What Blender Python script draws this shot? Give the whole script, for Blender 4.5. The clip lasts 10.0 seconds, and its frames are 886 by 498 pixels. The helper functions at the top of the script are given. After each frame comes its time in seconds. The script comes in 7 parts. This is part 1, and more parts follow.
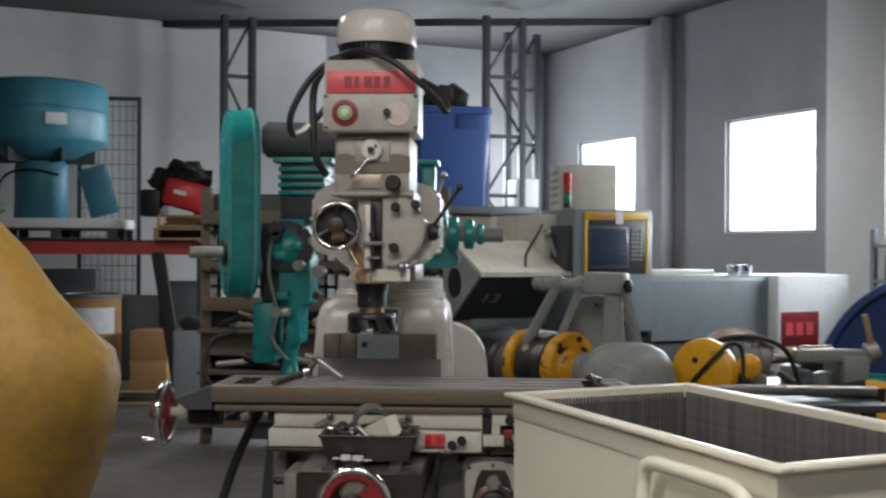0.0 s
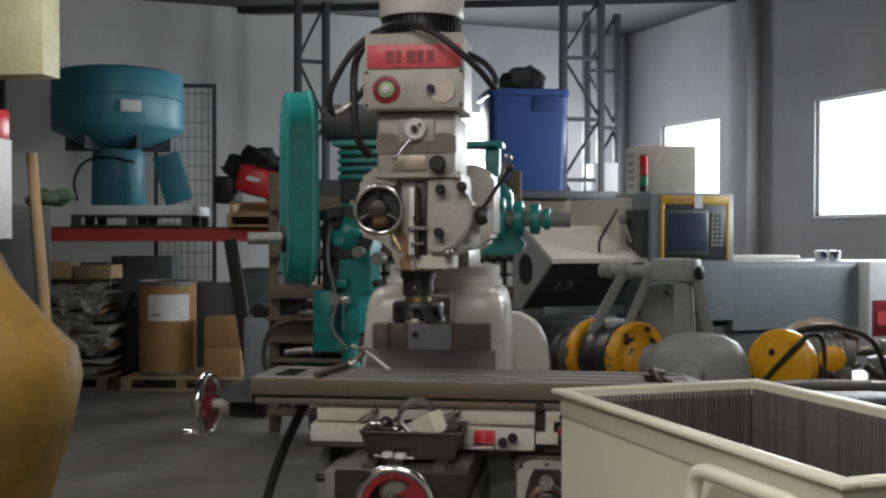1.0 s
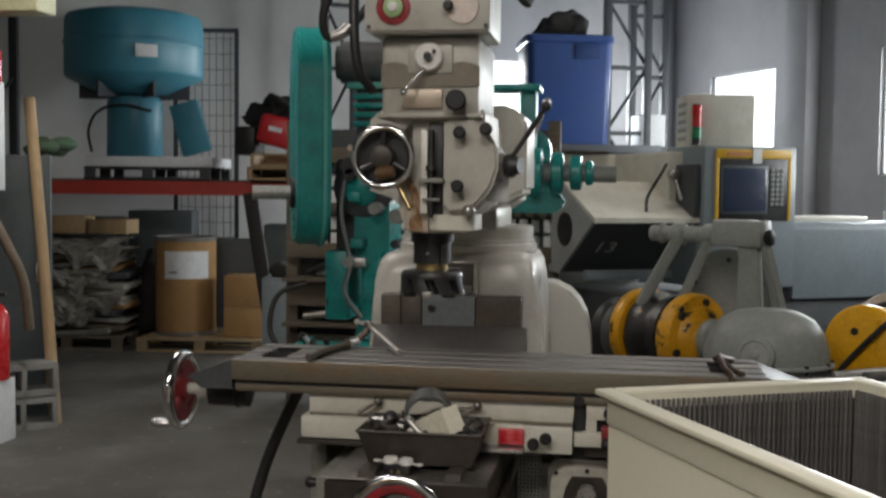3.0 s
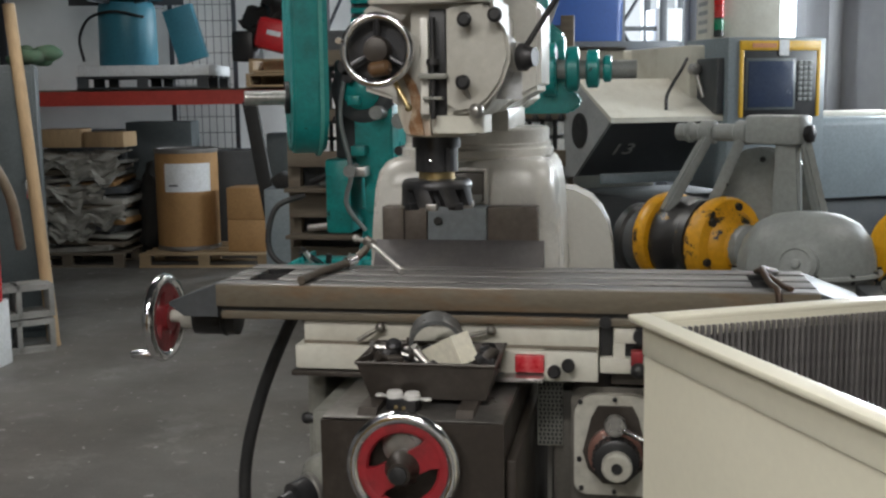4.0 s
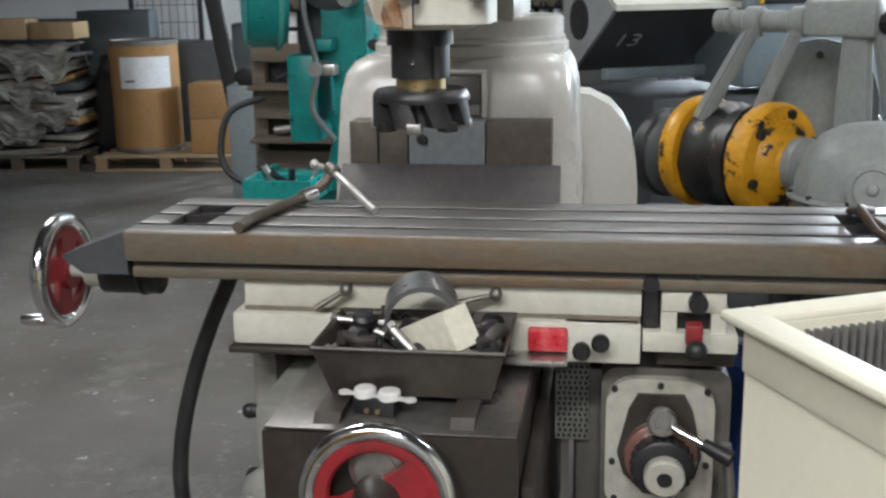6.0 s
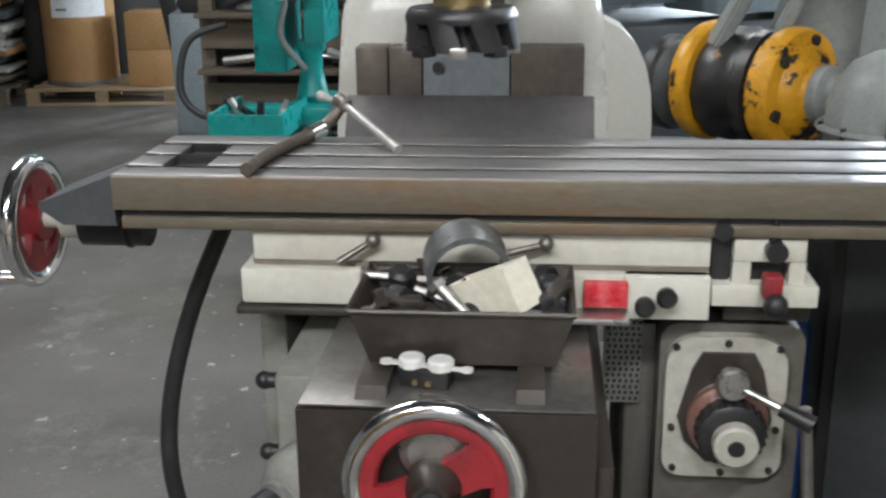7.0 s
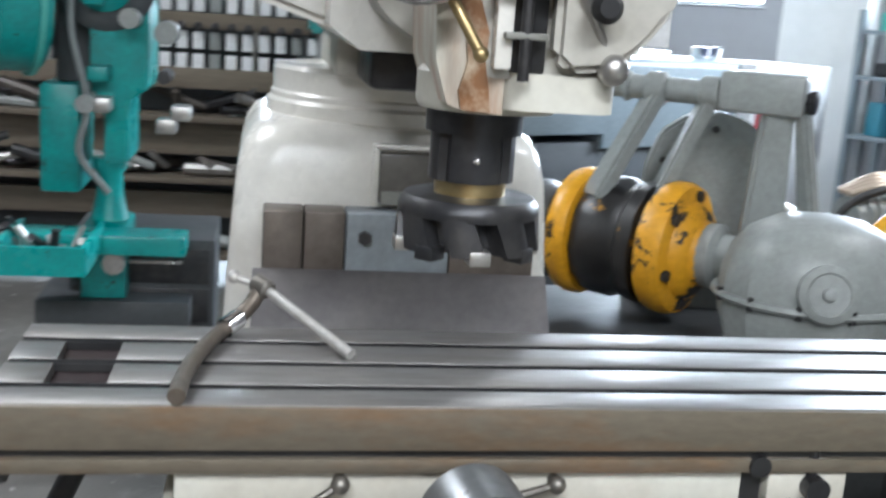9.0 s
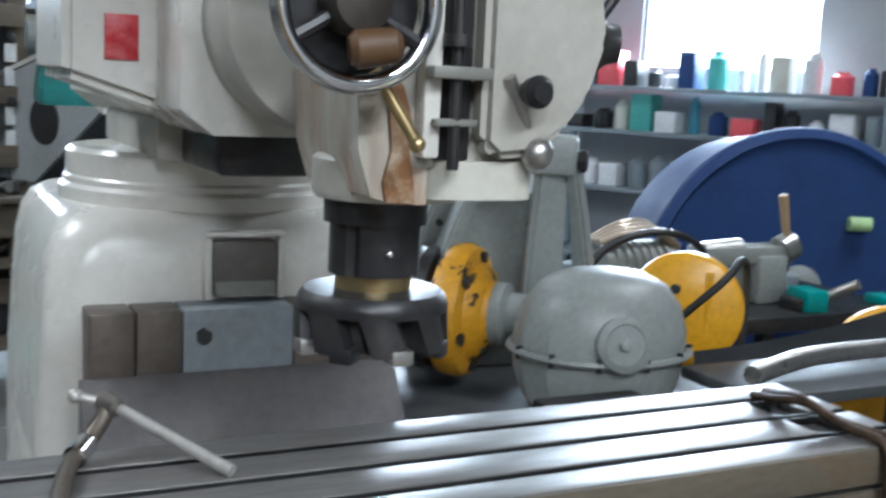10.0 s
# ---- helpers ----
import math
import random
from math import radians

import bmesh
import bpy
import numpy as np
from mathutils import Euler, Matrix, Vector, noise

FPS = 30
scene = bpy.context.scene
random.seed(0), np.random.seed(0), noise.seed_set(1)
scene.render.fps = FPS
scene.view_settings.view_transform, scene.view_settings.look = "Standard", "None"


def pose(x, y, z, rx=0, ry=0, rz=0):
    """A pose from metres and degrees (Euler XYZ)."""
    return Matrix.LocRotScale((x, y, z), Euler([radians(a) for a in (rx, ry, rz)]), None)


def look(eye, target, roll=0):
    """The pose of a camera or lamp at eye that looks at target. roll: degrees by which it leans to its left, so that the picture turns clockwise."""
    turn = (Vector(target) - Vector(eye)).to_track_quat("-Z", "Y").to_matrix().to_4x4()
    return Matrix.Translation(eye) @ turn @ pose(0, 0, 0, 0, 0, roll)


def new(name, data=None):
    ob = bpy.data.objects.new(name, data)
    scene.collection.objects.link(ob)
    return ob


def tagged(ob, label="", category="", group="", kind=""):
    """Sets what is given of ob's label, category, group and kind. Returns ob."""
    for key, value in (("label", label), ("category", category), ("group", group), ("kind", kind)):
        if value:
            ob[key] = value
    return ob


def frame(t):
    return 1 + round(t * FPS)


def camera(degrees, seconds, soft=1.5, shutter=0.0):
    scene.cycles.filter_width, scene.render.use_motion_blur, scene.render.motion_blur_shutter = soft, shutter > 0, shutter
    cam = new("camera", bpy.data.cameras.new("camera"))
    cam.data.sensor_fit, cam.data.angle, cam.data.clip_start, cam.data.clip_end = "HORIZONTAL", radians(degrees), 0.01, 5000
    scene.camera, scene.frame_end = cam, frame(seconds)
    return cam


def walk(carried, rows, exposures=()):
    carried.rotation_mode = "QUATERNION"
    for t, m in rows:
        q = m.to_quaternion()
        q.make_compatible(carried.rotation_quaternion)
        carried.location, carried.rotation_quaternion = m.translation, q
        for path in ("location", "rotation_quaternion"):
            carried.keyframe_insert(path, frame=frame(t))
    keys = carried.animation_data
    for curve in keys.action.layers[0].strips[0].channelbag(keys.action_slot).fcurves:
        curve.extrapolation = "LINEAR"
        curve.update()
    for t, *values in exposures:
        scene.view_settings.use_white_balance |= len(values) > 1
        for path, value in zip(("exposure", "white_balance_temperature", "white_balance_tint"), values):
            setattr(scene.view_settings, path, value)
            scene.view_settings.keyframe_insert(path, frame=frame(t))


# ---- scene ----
cam = camera(43.9, 10.0, soft=2.4, shutter=0.5)
PATH = [
    (0, (0.252, 0.463, 1.468), (0.158, 2.461, 1.463), 0.3),
    (0.5, (0.314, 0.561, 1.471), (0.118, 2.552, 1.479), 1.4),
    (1, (0.36, 0.687, 1.463), (0.107, 2.671, 1.433), 0.1),
    (1.5, (0.329, 0.836, 1.459), (0.1, 2.822, 1.445), -0.1),
    (2, (0.277, 0.989, 1.459), (0.072, 2.978, 1.395), -0.5),
    (2.5, (0.276, 1.134, 1.453), (-0.007, 3.113, 1.382), -0.5),
    (3, (0.328, 1.322, 1.457), (0.006, 3.293, 1.347), 0.6),
    (3.2, (0.336, 1.392, 1.448), (-0.01, 3.353, 1.262), 0.5),
    (4.5, (0.232, 1.778, 1.434), (-0.099, 3.725, 1.117), -1.2),
    (5, (0.198, 1.919, 1.422), (-0.105, 3.852, 1.006), -0.6),
    (5.5, (0.214, 2.137, 1.421), (-0.146, 4.053, 0.977), -0.8),
    (6.8, (-0.008, 2.48, 1.393), (-0.182, 4.39, 0.827), -0.8),
    (7, (-0.039, 2.518, 1.381), (-0.215, 4.42, 0.788), -0.6),
    (7.5, (-0.103, 2.602, 1.384), (-0.292, 4.49, 0.751), -0.1),
    (8, (-0.176, 2.701, 1.402), (-0.254, 4.61, 0.812), 0.2),
    (8.5, (-0.253, 2.816, 1.421), (-0.159, 4.757, 0.944), 1.3),
    (9, (-0.395, 2.901, 1.451), (-0.06, 4.826, 1.024), 4.0),
    (9.5, (-0.559, 2.996, 1.466), (0.117, 4.84, 1.09), 1.3),
    (10, (-0.607, 3.052, 1.467), (0.274, 4.822, 1.167), 2.8),
]
EXPOSURES = [(0, -0.48, 6550, 11), (1, -0.72, 6700, 11), (2.5, -0.74, 6850, 11), (3.2, -0.54, 6850, 10), (4.5, 0.18, 6250, 9), (5.5, 0.40, 6200, 9), (7.5, 0.72, 6050, 8), (8.5, 0.84, 5900, 8), (9, 0.94, 5800, 8), (9.5, 0.90, 5750, 7), (10, 0.54, 5600, 6)]
walk(cam, [(t, look(eye, target, roll)) for t, eye, target, roll in PATH], EXPOSURES)

# ---- light ----
world = bpy.data.worlds.new("world")
scene.world = world
world.use_nodes = True
wn = world.node_tree.nodes
sky = wn.new("ShaderNodeTexSky")
sky.sky_type, sky.sun_disc = "NISHITA", False
sky.sun_elevation, sky.sun_rotation = radians(38), radians(35)
wn["Background"].inputs["Strength"].default_value = 0.12
world.node_tree.links.new(sky.outputs[0], wn["Background"].inputs["Color"])


def area_lamp(name, m, sx, sy, watts, colour):
    d = bpy.data.lights.new(name, "AREA")
    d.shape, d.size, d.size_y, d.energy, d.color = "RECTANGLE", sx, sy, watts, colour
    ob = new(name, d)
    ob.matrix_world = m
    return ob


CEIL = 3.95
TUBES = [(0.8, 8.8, 22), (-2.2, 6.0, 62), (0.2, 1.2, 84), (2.8, 5.2, 38), (-1.7, 0.3, 112), (0.4, -2.0, 70)]
for x, y, watts in TUBES:
    area_lamp("tube_light", pose(x, y, CEIL - 0.32, 0, 0, 28), 1.3, 0.28, watts, (1.0, 0.972, 0.945))

# ---- materials ----


def material(name):
    m = bpy.data.materials.new(name)
    m.use_nodes = True
    nt = m.node_tree
    return m, nt, nt.nodes["Principled BSDF"]


def ramp(nt, fac, stops):
    r = nt.nodes.new("ShaderNodeValToRGB")
    el = r.color_ramp.elements
    while len(el) < len(stops):
        el.new(0.5)
    for e, (p, c) in zip(el, stops):
        e.position, e.color = p, (*c, 1) if len(c) == 3 else c
    nt.links.new(fac, r.inputs[0])
    return r.outputs[0]


def noise_tex(nt, coord, scale, detail=4.0, rough=0.6, stretch=None):
    n = nt.nodes.new("ShaderNodeTexNoise")
    n.inputs["Scale"].default_value, n.inputs["Detail"].default_value, n.inputs["Roughness"].default_value = scale, detail, rough
    if stretch:
        mp = nt.nodes.new("ShaderNodeMapping")
        mp.inputs["Scale"].default_value = stretch
        nt.links.new(coord, mp.inputs[0])
        coord = mp.outputs[0]
    nt.links.new(coord, n.inputs["Vector"])
    return n.outputs["Fac"]


def mix(nt, fac, a, b, kind="MIX"):
    n = nt.nodes.new("ShaderNodeMix")
    n.data_type, n.blend_type = "RGBA", kind
    for sock, v in ((n.inputs[0], fac), (n.inputs[6], a), (n.inputs[7], b)):
        if isinstance(v, (int, float)):
            sock.default_value = v
        elif isinstance(v, tuple):
            sock.default_value = (*v, 1)
        else:
            nt.links.new(v, sock)
    return n.outputs[2]


def surface(name, col, rough=0.5, metal=0.0, dirt=(0.06, 0.05, 0.04), amount=0.45, scale=5.0, fine=60.0, bump=0.15,
            chips=None, chip_at=0.62, chip_scale=9.0, stretch=None, vary=0.0, grain_at=(0.84, 1.1)):
    """Worn paint or metal: large stains, fine grain, chips of another colour, uneven gloss and a slight relief."""
    m, nt, b = material(name)
    co = nt.nodes.new("ShaderNodeTexCoord").outputs["Object"]
    big = noise_tex(nt, co, scale, 5, 0.65, stretch)
    small = noise_tex(nt, co, fine, 3, 0.6, stretch)
    stain = ramp(nt, big, [(0.46, (0, 0, 0)), (0.78, (amount,) * 3)])
    c = mix(nt, stain, col, dirt)
    grain = ramp(nt, small, [(0.25, (grain_at[0],) * 3), (0.75, (grain_at[1],) * 3)])
    c = mix(nt, 1.0, c, grain, "MULTIPLY")
    if chips:
        cn = noise_tex(nt, co, chip_scale, 8, 0.68)
        c = mix(nt, ramp(nt, cn, [(chip_at, (0, 0, 0)), (chip_at + 0.025, (1, 1, 1))]), c, chips)
    if vary:
        info = nt.nodes.new("ShaderNodeObjectInfo")
        c = mix(nt, 1.0, c, ramp(nt, info.outputs["Random"], [(0, (1 - vary,) * 3), (1, (1 + vary,) * 3)]), "MULTIPLY")
    nt.links.new(c, b.inputs["Base Color"])
    b.inputs["Metallic"].default_value = metal
    nt.links.new(ramp(nt, big, [(0.3, (max(rough - 0.1, 0.03),) * 3), (0.75, (min(rough + 0.18, 1),) * 3)]), b.inputs["Roughness"])
    if bump:
        bp = nt.nodes.new("ShaderNodeBump")
        bp.inputs["Strength"].default_value, bp.inputs["Distance"].default_value = bump, 0.004
        nt.links.new(small, bp.inputs["Height"])
        nt.links.new(bp.outputs[0], b.inputs["Normal"])
    return m


def glowing(name, col, strength):
    m, nt, b = material(name)
    b.inputs["Base Color"].default_value = (*col, 1)
    b.inputs["Emission Color"].default_value = (*col, 1)
    b.inputs["Emission Strength"].default_value = strength
    return m


M_WHITE = surface("mill_white_paint", (0.75, 0.73, 0.675), 0.25, amount=0.4, scale=3.0, dirt=(0.30, 0.25, 0.18), bump=0.04, grain_at=(0.95, 1.04))
M_CREAM = surface("cream_paint", (0.62, 0.605, 0.53), 0.40, amount=0.5, scale=4.5, dirt=(0.34, 0.29, 0.22), bump=0.04, grain_at=(0.94, 1.05), chips=(0.20, 0.15, 0.10), chip_at=0.70, chip_scale=16)
M_HEADGREY = surface("head_grey_paint", (0.47, 0.455, 0.405), 0.38, amount=0.6, scale=5, dirt=(0.18, 0.15, 0.11), bump=0.06, grain_at=(0.92, 1.06))
M_STAINED = surface("rust_stained_paint", (0.58, 0.56, 0.48), 0.40, amount=1.0, scale=7, dirt=(0.30, 0.115, 0.03), bump=0.06, stretch=(1.6, 1.6, 0.35))
M_TABLE = surface("ground_steel_table", (0.29, 0.28, 0.27), 0.38, 0.65, dirt=(0.11, 0.09, 0.075), amount=0.95, scale=5, fine=70, bump=0.14, stretch=(0.3, 2.0, 1))
M_TABLEFACE = surface("oily_brown_steel", (0.17, 0.145, 0.108), 0.5, 0.3, dirt=(0.20, 0.095, 0.03), amount=0.95, scale=7, fine=70, bump=0.08, stretch=(0.5, 1, 1.6))
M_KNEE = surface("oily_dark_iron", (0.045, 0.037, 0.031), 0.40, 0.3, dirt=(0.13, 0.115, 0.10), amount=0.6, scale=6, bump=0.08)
M_WAYS = surface("brown_way_steel", (0.155, 0.13, 0.11), 0.42, 0.5, dirt=(0.07, 0.055, 0.045), amount=0.5, scale=9, bump=0.06)
M_APRON = surface("grey_rubber_apron", (0.15, 0.14, 0.14), 0.5, 0.1, dirt=(0.26, 0.24, 0.22), amount=0.6, scale=6, bump=0.08)
M_BLUEGREY = surface("blue_grey_paint", (0.27, 0.30, 0.32), 0.45, amount=0.4, scale=7, bump=0.06)
M_DARK = surface("dark_steel", (0.045, 0.045, 0.048), 0.38, 0.6, dirt=(0.12, 0.11, 0.10), amount=0.5, scale=14, bump=0.1)
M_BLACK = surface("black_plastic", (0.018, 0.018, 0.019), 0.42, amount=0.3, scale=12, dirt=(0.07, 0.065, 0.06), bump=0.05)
M_RUBBER = surface("black_rubber_hose", (0.022, 0.022, 0.023), 0.5, amount=0.4, scale=10, dirt=(0.08, 0.075, 0.07), bump=0.1)
M_STEEL = surface("worn_steel", (0.50, 0.49, 0.47), 0.33, 0.9, dirt=(0.18, 0.15, 0.12), amount=0.45, scale=12, bump=0.08)
M_CHROME = surface("chrome", (0.82, 0.82, 0.83), 0.13, 1.0, dirt=(0.35, 0.3, 0.25), amount=0.25, scale=16, bump=0.02)
M_BRASS = surface("brass", (0.52, 0.40, 0.20), 0.35, 0.9, scale=15, bump=0.05)
M_RED = surface("red_enamel", (0.27, 0.020, 0.026), 0.40, amount=0.9, scale=14, dirt=(0.075, 0.022, 0.02), bump=0.05)
M_REDPLATE = surface("bright_red_plate", (0.55, 0.022, 0.035), 0.3, amount=0.4, scale=30, dirt=(0.75, 0.45, 0.42), bump=0.03)
M_SIGNRED = surface("red_sign_paint", (0.78, 0.10, 0.12), 0.35, amount=0.3, scale=9, dirt=(0.55, 0.2, 0.2), bump=0.02)
M_SIGNDARK = surface("dull_red_lettering", (0.34, 0.05, 0.055), 0.5, bump=0.02)
M_DIAL = surface("white_dial", (0.74, 0.73, 0.70), 0.35, amount=0.3, scale=30, dirt=(0.4, 0.38, 0.34), bump=0.02)
M_DIALPINK = surface("faded_dial", (0.70, 0.60, 0.54), 0.4, amount=0.4, scale=25, dirt=(0.55, 0.4, 0.34), bump=0.02)
M_GREEN = surface("pale_green_button", (0.40, 0.58, 0.28), 0.35, bump=0.02)
M_TAN = surface("tan_name_plate", (0.52, 0.43, 0.34), 0.35, 0.3, amount=0.4, scale=30, bump=0.02)
M_SIDEGREY = surface("grimy_side_paint", (0.22, 0.22, 0.195), 0.45, amount=0.6, scale=6, dirt=(0.12, 0.105, 0.085), bump=0.06)
M_GEARDARK = surface("oily_gearbox_paint", (0.125, 0.115, 0.10), 0.45, amount=0.6, scale=6, dirt=(0.05, 0.042, 0.035), bump=0.08)
# The cream paint scaled darker for the dimness under the table.
M_PLATE = surface("shaded_gear_plate_paint", (0.44, 0.425, 0.37), 0.45, amount=0.6, scale=8, dirt=(0.22, 0.185, 0.14), bump=0.06)
M_RUST = surface("orange_rust_streak", (0.23, 0.105, 0.038), 0.6, amount=1.0, scale=30, dirt=(0.48, 0.40, 0.29), bump=0.1)
M_BROWN = surface("brown_paint_band", (0.20, 0.17, 0.13), 0.5, amount=0.5, scale=9, bump=0.06)
M_TEAL = surface("teal_machine_paint", (0.014, 0.31, 0.295), 0.30, amount=0.75, scale=4, dirt=(0.012, 0.085, 0.085), bump=0.08, chips=(0.025, 0.03, 0.03), chip_at=0.63, chip_scale=11)
M_TEALPALE = surface("sun_bleached_teal", (0.10, 0.42, 0.37), 0.42, amount=0.4, scale=4, dirt=(0.02, 0.22, 0.2), bump=0.08)
M_BLUE = surface("light_blue_paint", (0.055, 0.25, 0.34), 0.4, amount=0.35, scale=3, dirt=(0.03, 0.12, 0.18), bump=0.06)
M_NAVY = surface("dark_blue_paint", (0.010, 0.040, 0.15), 0.7, amount=0.5, scale=3, dirt=(0.01, 0.02, 0.06), bump=0.04)
M_TUB = surface("blue_plastic_tub", (0.010, 0.05, 0.20), 0.45, amount=0.3, scale=3, dirt=(0.01, 0.04, 0.16), bump=0.03)
M_GREY = surface("machine_grey_paint", (0.27, 0.285, 0.275), 0.4, amount=0.4, scale=5, dirt=(0.11, 0.11, 0.10), bump=0.1)
M_GREYDARK = surface("charcoal_paint", (0.055, 0.06, 0.065), 0.5, amount=0.4, scale=5, dirt=(0.12, 0.12, 0.12), bump=0.08)
M_LATHE = surface("lathe_blue_grey", (0.22, 0.26, 0.28), 0.38, amount=0.4, scale=3, dirt=(0.12, 0.13, 0.14), bump=0.06)
M_CABINET = surface("dark_green_grey_steel", (0.075, 0.09, 0.095), 0.5, amount=0.4, scale=3, dirt=(0.03, 0.035, 0.035), bump=0.05)
M_YELLOW = surface("chipped_yellow_paint", (0.72, 0.35, 0.012), 0.38, amount=0.45, scale=6, dirt=(0.36, 0.17, 0.01), bump=0.1, chips=(0.018, 0.016, 0.014), chip_at=0.545, chip_scale=9)
M_YELLOWNEW = surface("smooth_yellow_paint", (0.84, 0.42, 0.01), 0.35, amount=0.3, scale=5, dirt=(0.5, 0.24, 0.01), bump=0.05)
M_MUSTARD = surface("grubby_mustard_cover", (0.25, 0.14, 0.016), 0.58, amount=1.0, scale=3.4, dirt=(0.075, 0.047, 0.012), bump=0.2, chips=(0.075, 0.055, 0.03), chip_at=0.60, chip_scale=4)
M_WOOD = surface("pale_wood", (0.42, 0.29, 0.16), 0.65, amount=0.5, scale=6, dirt=(0.18, 0.11, 0.06), bump=0.2, stretch=(1, 1, 0.12), vary=0.15)
M_PALLET = surface("weathered_pallet_wood", (0.33, 0.24, 0.14), 0.75, amount=0.5, scale=6, dirt=(0.12, 0.085, 0.05), bump=0.25, stretch=(0.15, 1, 1), vary=0.2)
M_OLDWOOD = surface("grey_old_wood", (0.14, 0.115, 0.085), 0.75, amount=0.6, scale=6, dirt=(0.08, 0.06, 0.045), bump=0.25, stretch=(0.15, 1, 1), vary=0.15)
M_KRAFT = surface("brown_fibreboard", (0.40, 0.225, 0.09), 0.62, amount=0.4, scale=4, dirt=(0.2, 0.11, 0.05), bump=0.08, chips=(0.06, 0.035, 0.02), chip_at=0.72, chip_scale=6)
M_PAPER = surface("white_paper_label", (0.74, 0.75, 0.76), 0.6, amount=0.3, scale=14, dirt=(0.5, 0.48, 0.45), bump=0.02)
M_INK = surface("printed_ink", (0.10, 0.10, 0.11), 0.6, bump=0.02)
M_WRAP = surface("crumpled_plastic_wrap", (0.40, 0.39, 0.355), 0.22, amount=0.95, scale=7, dirt=(0.07, 0.06, 0.05), bump=0.5, fine=34, stretch=(0.4, 1, 1.6))
M_BEAM = surface("red_rack_beam", (0.47, 0.05, 0.035), 0.45, amount=0.4, scale=4, dirt=(0.2, 0.03, 0.03), bump=0.05)
M_UPRIGHT = surface("dark_rack_upright", (0.05, 0.055, 0.065), 0.5, amount=0.4, scale=5, bump=0.05)
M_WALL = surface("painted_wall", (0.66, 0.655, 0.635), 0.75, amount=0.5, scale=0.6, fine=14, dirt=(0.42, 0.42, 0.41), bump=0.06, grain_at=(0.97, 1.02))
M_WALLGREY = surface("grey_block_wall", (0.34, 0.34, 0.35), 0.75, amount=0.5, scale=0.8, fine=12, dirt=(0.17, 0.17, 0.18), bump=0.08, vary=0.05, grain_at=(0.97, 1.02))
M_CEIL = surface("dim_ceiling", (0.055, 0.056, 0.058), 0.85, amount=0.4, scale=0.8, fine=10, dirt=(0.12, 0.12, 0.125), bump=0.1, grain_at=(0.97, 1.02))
M_DOWN = surface("white_pilaster_paint", (0.74, 0.74, 0.72), 0.6, amount=0.3, scale=1.5, fine=14, dirt=(0.5, 0.5, 0.48), bump=0.05, grain_at=(0.97, 1.02))
M_BIN = surface("bin_cream_paint", (0.80, 0.765, 0.62), 0.40, amount=0.12, scale=1.6, dirt=(0.5, 0.45, 0.33), bump=0.03, grain_at=(0.97, 1.02), chips=(0.30, 0.20, 0.12), chip_at=0.73, chip_scale=7)
M_GUARD = surface("guard_grey_paint", (0.36, 0.375, 0.375), 0.42, amount=0.3, scale=4, bump=0.05)
M_CINDER = surface("cinder_block", (0.30, 0.30, 0.285), 0.9, amount=0.4, scale=9, fine=90, bump=0.5)
M_FABRIC = surface("black_cloth", (0.022, 0.021, 0.02), 0.85, amount=0.4, scale=9, bump=0.3)
M_TOOLRED = surface("red_plastic", (0.60, 0.022, 0.03), 0.35, amount=0.3, scale=8, bump=0.03)
M_EXTRED = surface("extinguisher_red", (0.62, 0.02, 0.025), 0.25, amount=0.2, scale=8, bump=0.02)
M_PALE = surface("pale_yellow_panel", (0.62, 0.60, 0.38), 0.5, amount=0.25, scale=5, bump=0.03)
M_BEZEL = surface("yellow_bezel", (0.72, 0.42, 0.03), 0.4, amount=0.3, scale=9, bump=0.02)
M_GREENLAMP = surface("green_lamp_lens", (0.02, 0.26, 0.13), 0.25, bump=0.0)
M_REDLAMP = surface("red_lamp_lens", (0.62, 0.03, 0.03), 0.25, bump=0.0)
M_COPPER = surface("copper_orange", (0.50, 0.22, 0.10), 0.4, 0.4, amount=0.4, scale=10, bump=0.05)
M_SCREEN = surface("dark_monitor_glass", (0.045, 0.06, 0.10), 0.15, amount=0.3, scale=6, dirt=(0.08, 0.09, 0.12), bump=0.0)
M_DULL = surface("dull_oily_steel", (0.24, 0.225, 0.20), 0.42, 0.75, dirt=(0.09, 0.075, 0.06), amount=0.7, scale=16, bump=0.1)
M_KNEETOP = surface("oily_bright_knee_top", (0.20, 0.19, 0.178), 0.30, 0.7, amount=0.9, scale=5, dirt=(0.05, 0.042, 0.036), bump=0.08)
M_GREASE = surface("black_grease_on_yellow", (0.016, 0.015, 0.015), 0.35, amount=0.5, scale=12, dirt=(0.05, 0.045, 0.04), bump=0.5, fine=26, chips=(0.40, 0.20, 0.015), chip_at=0.60, chip_scale=7)
M_ROD = surface("pale_worn_rod", (0.58, 0.565, 0.535), 0.42, 0.5, dirt=(0.3, 0.26, 0.22), amount=0.5, scale=22, bump=0.06)
M_GRIP = surface("dark_worn_grip", (0.12, 0.062, 0.024), 0.5, amount=0.6, scale=22, dirt=(0.05, 0.03, 0.02), bump=0.1)
M_DARKWAY = surface("dark_oiled_way", (0.060, 0.050, 0.042), 0.5, 0.2, amount=0.6, scale=12, dirt=(0.14, 0.12, 0.10), bump=0.08)
M_CHAIN = surface("rusty_dark_chain", (0.07, 0.045, 0.032), 0.5, 0.4, amount=0.6, scale=30, dirt=(0.16, 0.10, 0.06), bump=0.2)
M_WINDOWGLOW = glowing("overcast_daylight", (0.90, 0.96, 1.0), 3.4)
M_TUBEGLOW = glowing("lit_tube", (1.0, 0.97, 0.9), 6.0)


